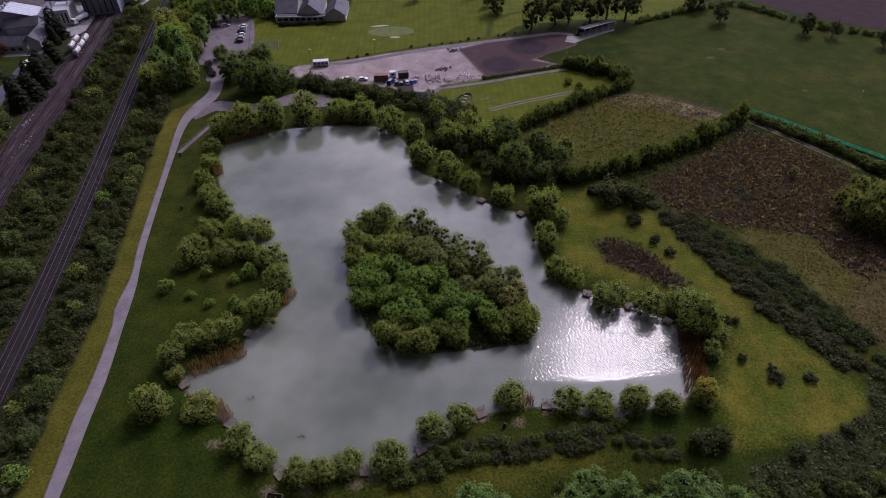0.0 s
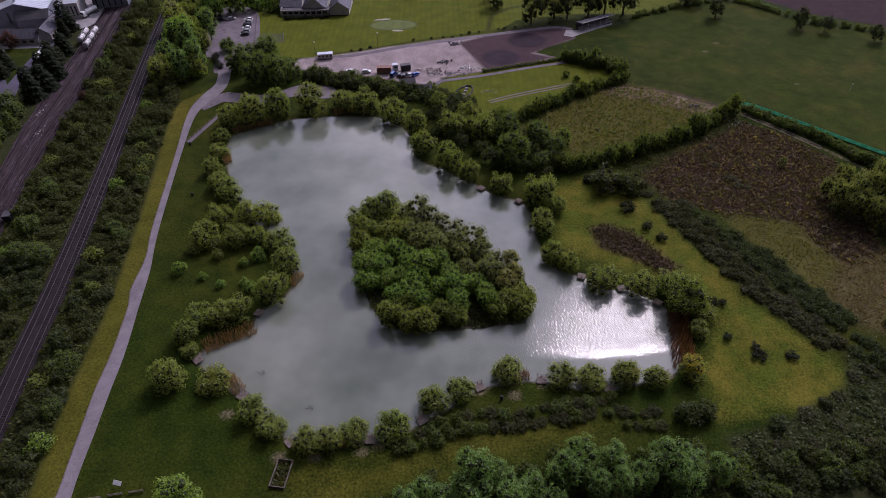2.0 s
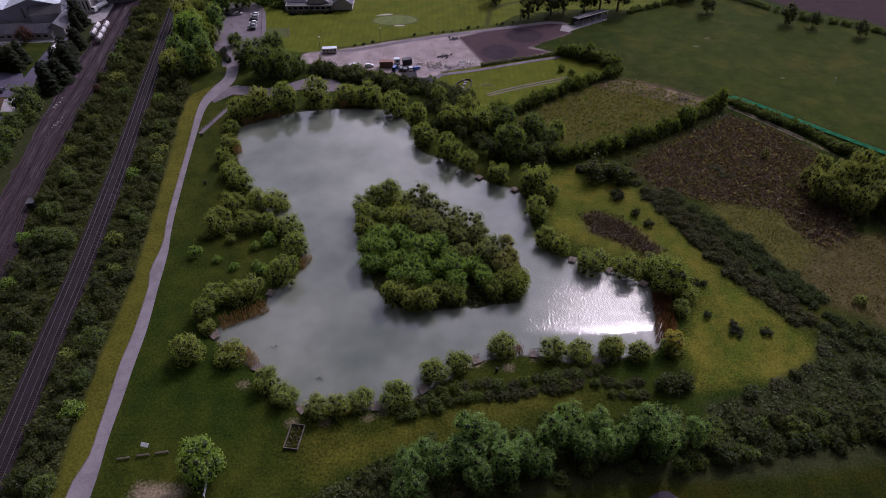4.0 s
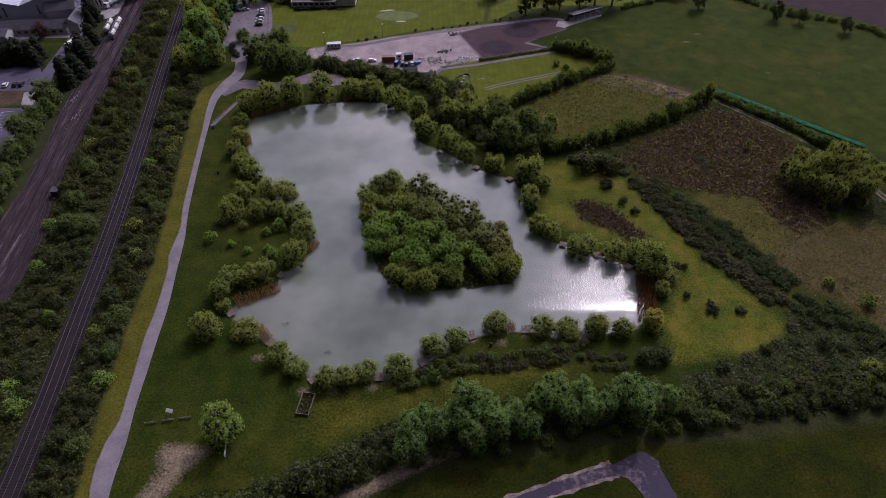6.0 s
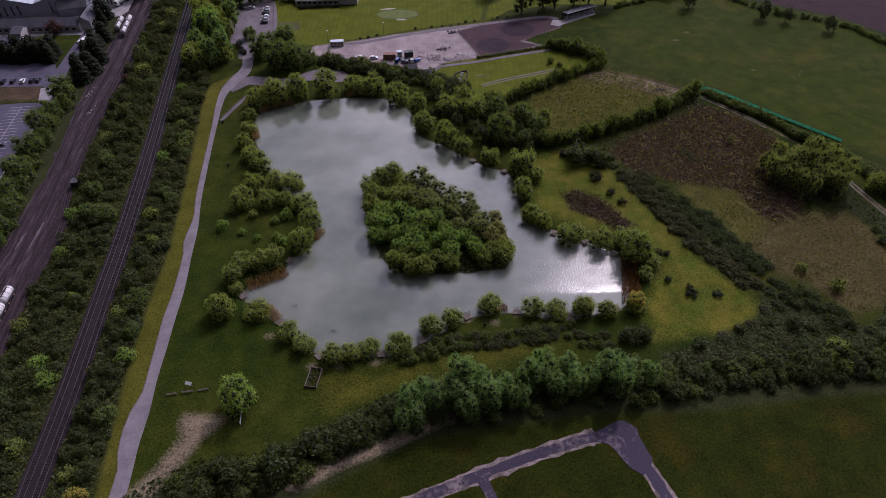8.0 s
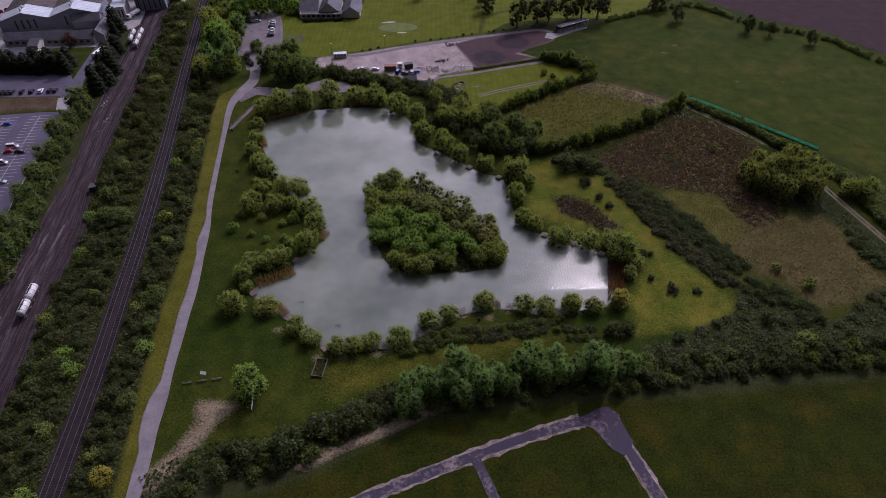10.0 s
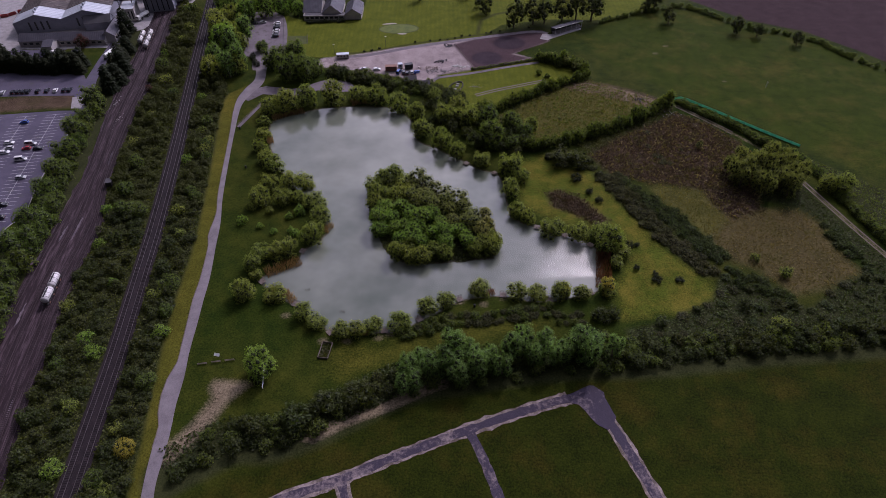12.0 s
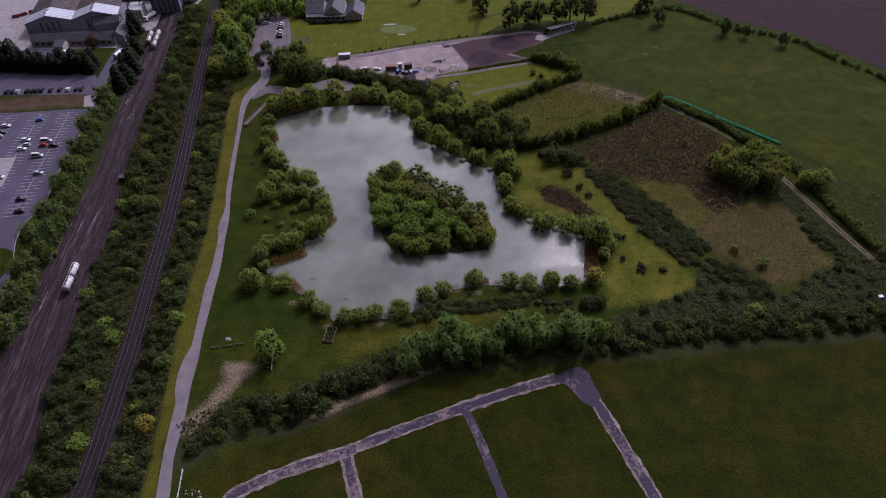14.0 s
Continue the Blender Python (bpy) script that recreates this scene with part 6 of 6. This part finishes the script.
# works: a shed of two wide gables facing the yard, ridges running back
def works_shed():
    root = thing("works_shed", -254, 296, 0, 13, "large grey metal works shed with twin gables and tall dark windows", "factory")
    span, deep, eave, ridge = 27.0, 38.0, 7.0, 11.0
    for b in range(2):
        x0 = b * span
        slots = [(x0 + 8 + 3.4 * k - x0, 1.6, 1.1, 5.2) for k in range(4)]
        wall_panel(root, "wall", span, eave, pose(x0, 0, 0), CLADDING, slots)
        wall_panel(root, "wall", span, eave, pose(x0 + span, deep, 0, 0, 0, 180), CLADDING)
        for gy in (0, deep):
            bm = bmesh.new()
            v = [bm.verts.new((x, gy + dy, z)) for dy in (-0.12, 0.12) for x, z in ((x0, eave), (x0 + span, eave), (x0 + span / 2, ridge))]
            bm.faces.new(v[:3]), bm.faces.new(v[3:][::-1])
            for i in range(3):
                bm.faces.new((v[i], v[(i + 1) % 3], v[(i + 1) % 3 + 3], v[i + 3]))
            bmesh.ops.recalc_face_normals(bm, faces=bm.faces)
            part("gable", bm, CLADDING, root)
        for xe in (x0 - 0.2, x0 + span + 0.2):
            for y0, y1, metal, seams in ((-0.6, 13.0, ROOF_METAL, 6), (13.0, deep + 0.6, ROOF_RUSTY, 10)):
                roof_slab(root, "roof", ((xe, y0, eave + 0.15), (xe, y1, eave + 0.15), (x0 + span / 2, y1, ridge + 0.2), (x0 + span / 2, y0, ridge + 0.2)), metal, 0.2, seams)
        for k in range(2):
            bm = bmesh.new()
            rod(bm, (x0 + span / 2 - 0.8, 4 + 4 * k, ridge), (x0 + span / 2 - 0.8, 4 + 4 * k, ridge + 1.3), 0.6, 0.5, 10)
            part("roof_vent", bm, ROOF_METAL, root)
    wall_panel(root, "wall", deep, eave, pose(2 * span, 0, 0, 0, 0, 90), CLADDING)
    wall_panel(root, "wall", deep, eave, pose(0, deep, 0, 0, 0, -90), CLADDING)


works_shed()
wins = [(2 + 3.6 * k, 1.1, 2.2, 1.3) for k in range(13)]
gable_house("office_range", -244, 279.5, 1.5, 49.5, 8.5, 3.4, 6.2, RENDER_WALL, ROOF_SLATE, "long low office range with slate roof and a row of windows", "office", wins, wins, 40)
gable_house("office_wing", -189.5, 284, 97, 20, 7.5, 4.2, 7.0, RENDER_WALL, ROOF_SLATE, "short rendered office wing with slate roof", "office", [(1.5 + 3 * k, 1.2, 1.8, 1.6) for k in range(6)], (), 16)
gable_house("porch_block", -226.5, 271.5, 1.5, 5, 9, 3.6, 5.4, RENDER_WALL, ROOF_SLATE, "small white entrance block in front of the office", "porch", [(1, 0, 1.2, 2.1)])
gable_house("store_shed", -214, 300, 13, 15, 9, 4.5, 7.5, CLADDING, ROOF_DARK, "dark-roofed lean store against the works shed", "shed")
block("dark_workshop", -245, 338, 12, 70, 26, 8, CLADDING, ROOF_DARK, "wide dark flat-roofed workshop behind the shed", "factory")
block("plant_tower", -186, 326, 12, 17, 14, 16, CLADDING, ROOF_METAL, "tall grey clad process tower of the works", "tower", [(1.2 + 3.1 * k, 1, 0.7, 13) for k in range(5)])
block("plant_house", -196, 312, 12, 8, 14, 8, RENDER_WALL, ROOF_METAL, "pale process house with narrow windows", "factory", [(0.8 + 1.8 * k, 1.5, 0.9, 5) for k in range(4)])
for k in range(3):
    silo = thing("silo", -177 + 6.2 * k, 345 + 1.4 * k, 0, 0, "round pale cement silo with a conical top", "silo", "cement silos")
    bm = bmesh.new()
    rod(bm, (0, 0, 0), (0, 0, 15), 2.8, 2.8, 24)
    part("shell", bm, TANK_PAINT, silo)
    bm = bmesh.new()
    rod(bm, (0, 0, 15.01), (0, 0, 16.6), 2.8, 0.5, 24)
    part("cone_top", bm, ROOF_METAL, silo)
gantry = thing("conveyor_gantry", -200, 322, 0, 10, "dark steel conveyor gantry between process buildings", "gantry")
bm = bmesh.new()
box(bm, (26, 1.6, 1.6), (11, 0, 10.5), 0, 0.05)
part("bridge", bm, DARK_STEEL, gantry)
for x in (0, 8, 15):
    for y in (-0.7, 0.7):
        bm = bmesh.new()
        rod(bm, (x, y, 0), (x, y, 9.8), 0.16)
        part("leg", bm, DARK_STEEL, gantry)
for x, y, t in ((-276, 323, 20), (-272.5, 326, 50), (-268.5, 330, 10), (-266, 336, 0)):
    m = thing("scrap_skip", x, y, 0.07, t, "rusty red scrap skip on the yard", "skip", "scrap skips")
    bm = bmesh.new()
    box(bm, (4.2, 1.9, 0.12), (0, 0, 0.06))
    for s in (-1, 1):
        box(bm, (4.2, 0.08, 1.4), (0, 0.95 * s, 0.75), 0, 0, 0.12 * -s)
        box(bm, (0.08, 1.8, 1.4), (2.1 * s, 0, 0.75))
    part("bin", bm, RED_PAINT, m)
block("blue_unit", -171, 76, 80, 14, 9, 5, BLUE_PAINT, ROOF_METAL, "bright blue clad unit at the car park's end", "shed")

# club house: dark pitched and bowed roofs over low white walls
gable_house("club_house", -84, 316.5, 0, 11, 18, 3.0, 7.6, RENDER_WALL, ROOF_SLATE, "rendered club house with steep dark slate roof", "club house", [(1 + 2.2 * k, 1, 1.4, 1.5) for k in range(4)], (), 12, chimney=True)
gable_house("club_hall", -73, 314, 90, 20, 12, 3.0, 8.0, RENDER_WALL, ROOF_SLATE, "club hall with dark slate gable roof", "club house", (), (), 16).matrix_basis = pose(-60, 314.5, 0, 0, 0, 90)
gable_house("club_annex", -47.5, 312, 90, 18, 10, 3.2, 6.6, RENDER_WALL, ROOF_SLATE, "club annex with dark slate roof", "club house", [(2 + 3 * k, 1, 1.6, 1.3) for k in range(5)], (), 14)
block("club_flat_wing", -83, 311.5, 0, 25, 4.8, 3.0, RENDER_WALL, ROOF_DARK, "flat-roofed white front wing of the club", "club house", [(1 + 3 * k, 0.9, 2.2, 1.4) for k in range(8)])

# ---- yard: caravan, cabins, stand, fences ----
def cabin(name, x, y, t, sx, sy, h, material, label, category, windows=3, wheels=False):
    root = thing(name, x, y, 0.02, t, label, category)
    bm = bmesh.new()
    box(bm, (sx, sy, h), (0, 0, h / 2 + 0.35), 0, 0.06)
    part("body", bm, material, root)
    bm = bmesh.new()
    box(bm, (sx + 0.12, sy + 0.12, 0.1), (0, 0, h + 0.38), 0, 0.03)
    part("roof", bm, {RUST: RUST, DARK_STEEL: ROOF_DARK}.get(material, ROOF_METAL), root)
    for k in range(windows):
        bm = bmesh.new()
        box(bm, (sx / windows * 0.5, 0.05, h * 0.35), (-sx / 2 + sx / windows * (k + 0.5), -sy / 2 - 0.01, h * 0.62 + 0.3))
        part("window", bm, GLASS_DARK, root)
    for x2 in (-sx * 0.4, sx * 0.4):
        bm = bmesh.new()
        box(bm, (0.3, sy * 0.9, 0.36), (x2, 0, 0.18))
        part("skid", bm, DARK_STEEL, root)
    return root


cabin("mobile_home", -53, 260.2, 6, 6.8, 2.6, 2.2, RENDER_WALL, "long white mobile home on the yard's edge", "caravan", 4)
cabin("store_container", -25, 244.6, 0, 6.1, 2.5, 2.5, RUST, "brown steel store container in the yard", "container", 0)
cabin("site_cabin", -20.3, 247.5, 12, 2.4, 2.2, 2.3, WHITE_PAINT, "small white site cabin", "cabin", 1)
cabin("dark_container", -15.6, 246.8, 14, 4.2, 2.4, 2.4, DARK_STEEL, "dark steel container beside parked cars", "container", 0)
gable_house("stable_hut", -9, 224.5, 10, 5, 4, 2.2, 3.3, BRICK_WALL, ROOF_DARK, "small dark-roofed hut among bushes", "hut", [(1, 0.9, 1, 0.9)])
gable_house("stable_hut", -17, 229.5, 8, 6, 4, 2.2, 3.4, BRICK_WALL, ROOF_DARK, "small dark-roofed stable beside the yard", "hut", [(1, 0, 1, 2)])


def spectator_stand():
    root = thing("spectator_stand", 68.3, 288.2, 0, 30, "long low covered stand with dark roof and pale terraces", "stand")
    for k in range(3):
        bm = bmesh.new()
        box(bm, (20, 0.9, 0.4 + 0.4 * k), (10, -1.8 + 0.9 * k, 0.2 + 0.2 * k), 0, 0.02)
        part("terrace", bm, CONCRETE, root)
    bm = bmesh.new()
    box(bm, (20.4, 0.15, 3.4), (10, 1.5, 1.7), 0, 0.02)
    part("back_wall", bm, ROOF_DARK, root)
    roof_slab(root, "roof", ((-0.3, -2.6, 3.9), (20.3, -2.6, 3.9), (20.3, 1.8, 3.3), (-0.3, 1.8, 3.3)), ROOF_SLATE, 0.15, 20)
    bm = bmesh.new()
    box(bm, (20.6, 0.12, 0.4), (10, -2.65, 3.85))
    part("fascia", bm, WHITE_PAINT, root)
    for k in range(6):
        bm = bmesh.new()
        rod(bm, (0.2 + 3.92 * k, -2.4, 0), (0.2 + 3.92 * k, -2.4, 3.8), 0.07)
        part("post", bm, WHITE_PAINT, root)


spectator_stand()
slab("stand_apron", [(60, 281), (64, 279), (68, 282), (86, 293), (86.5, 295), (67, 287), (62, 287)], 0.12, CONCRETE, "pale concrete apron before the stand", "apron")


def rail_fence(name, line, gap, height, material, label, rails=2, group=""):
    root = thing(name, 0, 0, 0, 0, label, "fence", group)
    p = even(spline(line, 2), max(2, int(np.linalg.norm(np.diff(np.array(line, float), axis=0), axis=1).sum() / gap) + 1))
    for x, y in p:
        bm = bmesh.new()
        z = float(lie([(x, y)])[0])
        box(bm, (0.13, 0.13, height + 0.3), (x, y, z + height / 2 - 0.15), 0, 0.02)
        part("post", bm, material, root)
    for a, b in zip(p, p[1:]):
        for k in range(rails):
            z = height * (k + 0.8) / (rails + 0.2)
            bm = bmesh.new()
            rod(bm, (a[0], a[1], z), (b[0], b[1], z), 0.05, None, 4)
            part("rail", bm, material, root)


rail_fence("arena_fence", [(10.1, 275), (19.4, 246)], 3, 1.2, WOOD, "weathered timber post and rail fence across the yard")
rail_fence("lane_fence", [(19.4, 243.5), (39, 249.5), (54.7, 254)], 3, 1.2, WOOD, "weathered timber post and rail fence along the lane")
rail_fence("ramp_railing", [(-96.2, 190.5), (-88.7, 212)], 2.5, 1.0, WOOD, "weathered railing along the concrete ramp")
rail_fence("garden_fence", [(-52.8, 43), (-53.9, 51)], 2, 1.3, WHITE_PAINT, "short pale timber fence by a lone tree")
rail_fence("field_fence", [(-70.4, -6), (-70.6, 1), (-71.6, 9)], 2.2, 1.2, WHITE_PAINT, "pale timber fence at the lane's side")
rail_fence("car_park_railing", [(-96.3, 314), (-87.1, 264.6)], 3, 1.1, DARK_STEEL, "dark low railing beside the club car park")


def net_fence():
    """Green netting on steel posts beside the hedge."""
    root = thing("net_fence", 0, 0, 0, 0, "bright green netting fence on steel posts along a hedge", "fence")
    p = even(spline(FENCE, 2), 18)
    for i, (x, y) in enumerate(p):
        bm = bmesh.new()
        rod(bm, (x, y, -0.3), (x, y, 1.5), 0.05)
        part("post", bm, DARK_STEEL, root)
        if i < len(p) - 1:
            a, b = Vector((x, y, 0)), Vector((*p[i + 1], 0))
            side = (b - a).normalized().cross(Vector((0, 0, 1))) * 0.02
            bm = bmesh.new()
            cols = []
            for k in range(7):
                q = a.lerp(b, k / 6)
                sag = 0.12 * math.sin(math.pi * k / 6)
                cols.append([bm.verts.new(q + side * s + Vector((0, 0, z))) for s, z in ((1, 0.1), (1, 1.4 - sag), (-1, 1.4 - sag), (-1, 0.1))])
            for c, d in zip(cols, cols[1:]):
                for k in range(4):
                    bm.faces.new((c[k], d[k], d[(k + 1) % 4], c[(k + 1) % 4]))
            bmesh.ops.recalc_face_normals(bm, faces=bm.faces)
            part("net_panel", bm, GREEN_NET, root)


net_fence()

# ---- paddock course and rubble ----
course = thing("pony_course", 9.2, 224.8, 0, -28, "small oval course edged with dark tyres and rails", "course")
for k in range(22):
    a = 2 * math.pi * k / 22
    bm = bmesh.new()
    box(bm, (1.7, 0.45, 0.55), (3.1 * math.cos(a), 6.6 * math.sin(a), 0.27), math.atan2(6.6 * math.cos(a), -3.1 * math.sin(a)), 0.05)
    part("barrier", bm, TYRE if k % 4 else WOOD, course)
for x, y in ((0.2, 1.8), (0.6, -1.2), (-0.4, 4), (0.8, -3.4)):
    bm = bmesh.new()
    box(bm, (1.5, 1.0, 0.5), (x, y, 0.25), 0.4, 0.06)
    part("jump_block", bm, CONCRETE, course)


def rubble(x, y, sx, sy, n, seed, material, label, big=0.8):
    r = random.Random(seed)
    root = thing("rubble_heap", x, y, 0, 0, label, "rubble")
    bm = bmesh.new()
    for _ in range(n):
        s = r.uniform(0.3, 1) * big
        m = Matrix.LocRotScale((r.gauss(0, sx), r.gauss(0, sy), s * 0.2), Euler((r.uniform(0, 1), r.uniform(0, 1), r.uniform(0, 6))), (s, s * r.uniform(0.5, 1), s * r.uniform(0.3, 0.8)))
        bmesh.ops.create_icosphere(bm, subdivisions=1, radius=0.5, matrix=m)
    part("mound", bm, material, root)["kind"] = "stuff"


rubble(-66.5, 1.5, 1.6, 1.2, 26, 10, CONCRETE, "pale broken blocks beside the lane fence", 0.8)
rubble(20.3, 226, 1.6, 0.8, 26, 1, CONCRETE, "scatter of white stone blocks on grass")
rubble(2.5, 243, 5, 1.3, 90, 2, CONCRETE, "long heap of pale broken stone in the yard", 1.2)
rubble(12, 248, 2.5, 1.2, 40, 3, WHITE_PAINT, "white rubble heap by the arena fence", 1.1)
rubble(2.1, 254.5, 1.2, 0.9, 34, 4, ROOF_DARK, "dark soil and debris heap on the yard", 1.4)
rubble(6.6, 273.5, 1.3, 1.0, 40, 5, ROOF_DARK, "dark spoil heap at the arena's corner", 1.3)
rubble(-4, 246.5, 3.0, 1.0, 50, 6, CHALK, "pale chalk heap behind parked cars", 1.5)
rubble(112.5, 196, 3.0, 1.6, 40, 7, CONCRETE, "broken pale rubble where field tracks meet", 1.0)
rubble(-162.5, 214.0, 1.0, 2.6, 34, 12, CONCRETE, "pale broken debris under dark conifers", 1.1)
rubble(-155.5, 198, 1.2, 3, 30, 8, CONCRETE, "pale debris beside the sidings", 1.0)
rubble(101, 210.5, 1.4, 0.8, 24, 9, ROOF_DARK, "small dark heap in the field", 1.3)

# ---- pond side: platforms, litter bins, sign, barriers ----
def platform(x, y, railing=True, pad=True):
    g = [float(shore([(x + dx, y + dy)])[0]) for dx, dy in ((1, 0), (-1, 0), (0, 1), (0, -1))]
    turn = math.degrees(math.atan2(g[3] - g[2], g[1] - g[0]))
    s = float(shore([(x, y)])[0])
    a = radians(turn)
    x, y = x + math.cos(a) * (s + 0.2), y + math.sin(a) * (s + 0.2)
    root = thing("fishing_platform", x, y, WATER_Z, turn, "weathered timber fishing platform over the water's edge", "platform", "fishing platforms")
    for k in range(9):
        bm = bmesh.new()
        box(bm, (0.23, 2.3, 0.05), (-1.0 + 0.25 * k, 0, 0.62), 0, 0.008)
        part("plank", bm, WOOD, root)
    for px in (-0.9, 0.9):
        for py in (-0.95, 0.95):
            bm = bmesh.new()
            rod(bm, (px, py, -1.2), (px, py, 0.59), 0.08)
            part("pile", bm, WOOD, root)
    if railing:
        bm = bmesh.new()
        for py in (-1.1, 0, 1.1):
            rod(bm, (1.05, py, 0.6), (1.05, py, 1.5), 0.05, None, 5)
        rod(bm, (1.05, -1.15, 1.5), (1.05, 1.15, 1.5), 0.05, None, 5)
        rod(bm, (1.05, -1.15, 1.05), (1.05, 1.15, 1.05), 0.04, None, 5)
        part("railing", bm, WOOD, root, "dark timber railing")


for x, y in ((-63.5, 87.2), (-50.2, 74), (-36.6, 63.4), (-17.2, 65.3), (-5.7, 69.6), (7.7, 79), (23.1, 80.5), (38.7, 78.5), (53.9, 79.8), (57.6, 104.7), (49.3, 109.9), (39.3, 116.4), (13.4, 159), (26.5, 152.6), (-50.6, 103.7), (-20.7, 209.9)):
    platform(x, y)


def litter_bin(x, y):
    root = thing("litter_bin", x, y, float(lie([(x, y)])[0]), 0, "black round litter bin on the grass", "litter bin", "litter bins")
    bm = bmesh.new()
    rod(bm, (0, 0, 0), (0, 0, 1.0), 0.36, 0.4, 12)
    part("body", bm, DARK_STEEL, root)
    bm = bmesh.new()
    rod(bm, (0, 0, 1.0), (0, 0, 1.3), 0.42, 0.25, 12)
    part("lid", bm, TYRE, root)


litter_bin(12.9, 75), litter_bin(-84, 156.8), litter_bin(-94.0, 188.2)
for (x0, y0), (x1, y1) in (((-75.3, 52.1), (-72.4, 52.5)), ((-71.1, 52.8), (-68.2, 53.2)), ((-67, 53.4), (-64, 53.8))):
    root = thing("log_barrier", (x0 + x1) / 2, (y0 + y1) / 2, 0, math.degrees(math.atan2(y1 - y0, x1 - x0)), "low weathered timber barrier on grass", "barrier", "timber barriers")
    L = math.hypot(x1 - x0, y1 - y0)
    for z in (0.35, 0.75):
        bm = bmesh.new()
        box(bm, (L, 0.14, 0.2), (0, 0, z), 0, 0.03)
        part("rail", bm, WOOD, root)
    for x in (-L / 2 + 0.15, L / 2 - 0.15):
        bm = bmesh.new()
        box(bm, (0.16, 0.2, 0.95), (x, 0, 0.42), 0, 0.02)
        part("post", bm, WOOD, root)
board = thing("notice_board", -69.8, 55.2, 0, -14, "tilted white notice board on two posts", "sign")
bm = bmesh.new()
box(bm, (1.9, 0.95, 0.06), (0, 0, 1.15), 0, 0.01, radians(35))
part("panel", bm, WHITE_PAINT, board)
for x in (-0.8, 0.8):
    bm = bmesh.new()
    rod(bm, (x, 0.15, 0), (x, 0.15, 1.2), 0.05)
    part("post", bm, WOOD, board)
bed = thing("timber_planter", -35.7, 57.1, 0, -8, "long timber-edged enclosure full of low bramble", "planter")
for x, y, sx, sy in ((0, -3.1, 3.4, 0.14), (0, 3.1, 3.4, 0.14), (-1.63, 0, 0.14, 6.06), (1.63, 0, 0.14, 6.06)):
    bm = bmesh.new()
    box(bm, (sx, sy, 0.75), (x, y, 0.35), 0, 0.02)
    part("edge_board", bm, WOOD, bed)
relay = thing("relay_cabinet", -139.2, 145.4, 0.2, 8, "dark steel trackside relay cabinet", "cabinet")
bm = bmesh.new()
box(bm, (2.4, 3.0, 2.4), (0, 0, 1.2), 0, 0.05)
part("body", bm, DARK_STEEL, relay)
bm = bmesh.new()
box(bm, (2.6, 3.2, 0.15), (0, 0, 2.48), 0, 0.03)
part("roof", bm, ROOF_DARK, relay)
hutch = thing("field_hutch", 159.6, 71.2, 0, 10, "small cream shelter among brambles", "hutch")
bm = bmesh.new()
box(bm, (1.7, 1.1, 1.0), (0, 0, 0.5), 0, 0.04)
part("body", bm, RENDER_WALL, hutch)
bm = bmesh.new()
box(bm, (1.8, 1.2, 0.08), (0, 0, 1.05), 0, 0.02)
part("roof", bm, ROOF_METAL, hutch)


def lamp_post(x, y, h):
    root = thing("lamp_post", x, y, 0, 0, "slim grey steel lamp post", "lamp post", "lamp posts")
    bm = bmesh.new()
    rod(bm, (0, 0, -0.3), (0, 0, h), 0.11, 0.06, 8)
    part("pole", bm, DARK_STEEL, root)
    bm = bmesh.new()
    box(bm, (0.9, 0.3, 0.18), (0.2, 0, h), 0, 0.04)
    part("lamp_head", bm, WHITE_PAINT, root)


lamp_post(-29.7, 272.4, 6.5), lamp_post(-58.5, 265.7, 5.5)
marker = thing("marker_post", 168.8, 221.2, 0, 0, "thin pale marker post in the field", "post")
bm = bmesh.new()
rod(bm, (0, 0, -0.3), (0, 0, 3.2), 0.07)
part("pole", bm, WHITE_PAINT, marker)
bm = bmesh.new()
box(bm, (0.6, 0.06, 0.4), (0, 0, 2.9), 0, 0.01)
part("plate", bm, WHITE_PAINT, marker)
slab("green_fringe", [(-23.5 + 12.2 * math.cos(k * 0.2618), 297.5 + 6.9 * math.sin(k * 0.2618)) for k in range(24)], 0.05, GREEN_RING, "darker grass fringe round the putting green", "fringe", 0.08)
slab("putting_green", [(-23.5 + 11.4 * math.cos(k * 0.2618), 297.5 + 6.1 * math.sin(k * 0.2618)) for k in range(24)], 0.062, GREEN_TURF, "smooth oval putting green on the lawn", "putting green", 0.08)
slab("sand_bunker", spline([(-24, 290.5), (-21, 291.3), (-18.2, 290.4), (-21, 289.3)], 1, True), 0.07, SAND, "pale sand bunker by the putting green", "bunker", 0.08)
slab("sand_bunker", spline([(-34, 304), (-29, 306), (-25, 305.2), (-29, 303.9)], 1, True), 0.07, SAND, "thin curved sand bunker on the lawn", "bunker", 0.08)
slab("bowling_lawn", [(-89.3, 289.5), (-77.8, 289.2), (-75.8, 278.6), (-87.3, 277.6)], 0.06, GREEN_RING, "fenced square of darker lawn", "lawn", 0.08)
rail_fence("lawn_fence", [(-77.6, 289.4), (-75.6, 278.4)], 2.2, 1.1, WOOD, "low timber fence at the small lawn")

# branches that lie in the water
for k, (x, y) in enumerate(((-32.2, 73.6), (-45.8, 84.1))):
    r = random.Random(k)
    snag = thing("sunken_branch", x, y, WATER_Z, 0, "dark dead branches rising from the water", "branch", "sunken branches")
    bm = bmesh.new()
    for _ in range(14):
        a = r.uniform(0, 6.28)
        rod(bm, (r.uniform(-0.5, 0.5), r.uniform(-0.4, 0.4), -0.3), (1.1 * math.cos(a), 0.8 * math.sin(a), r.uniform(0.1, 0.9)), 0.07, 0.02, 4)
    part("twigs", bm, BARK, snag)
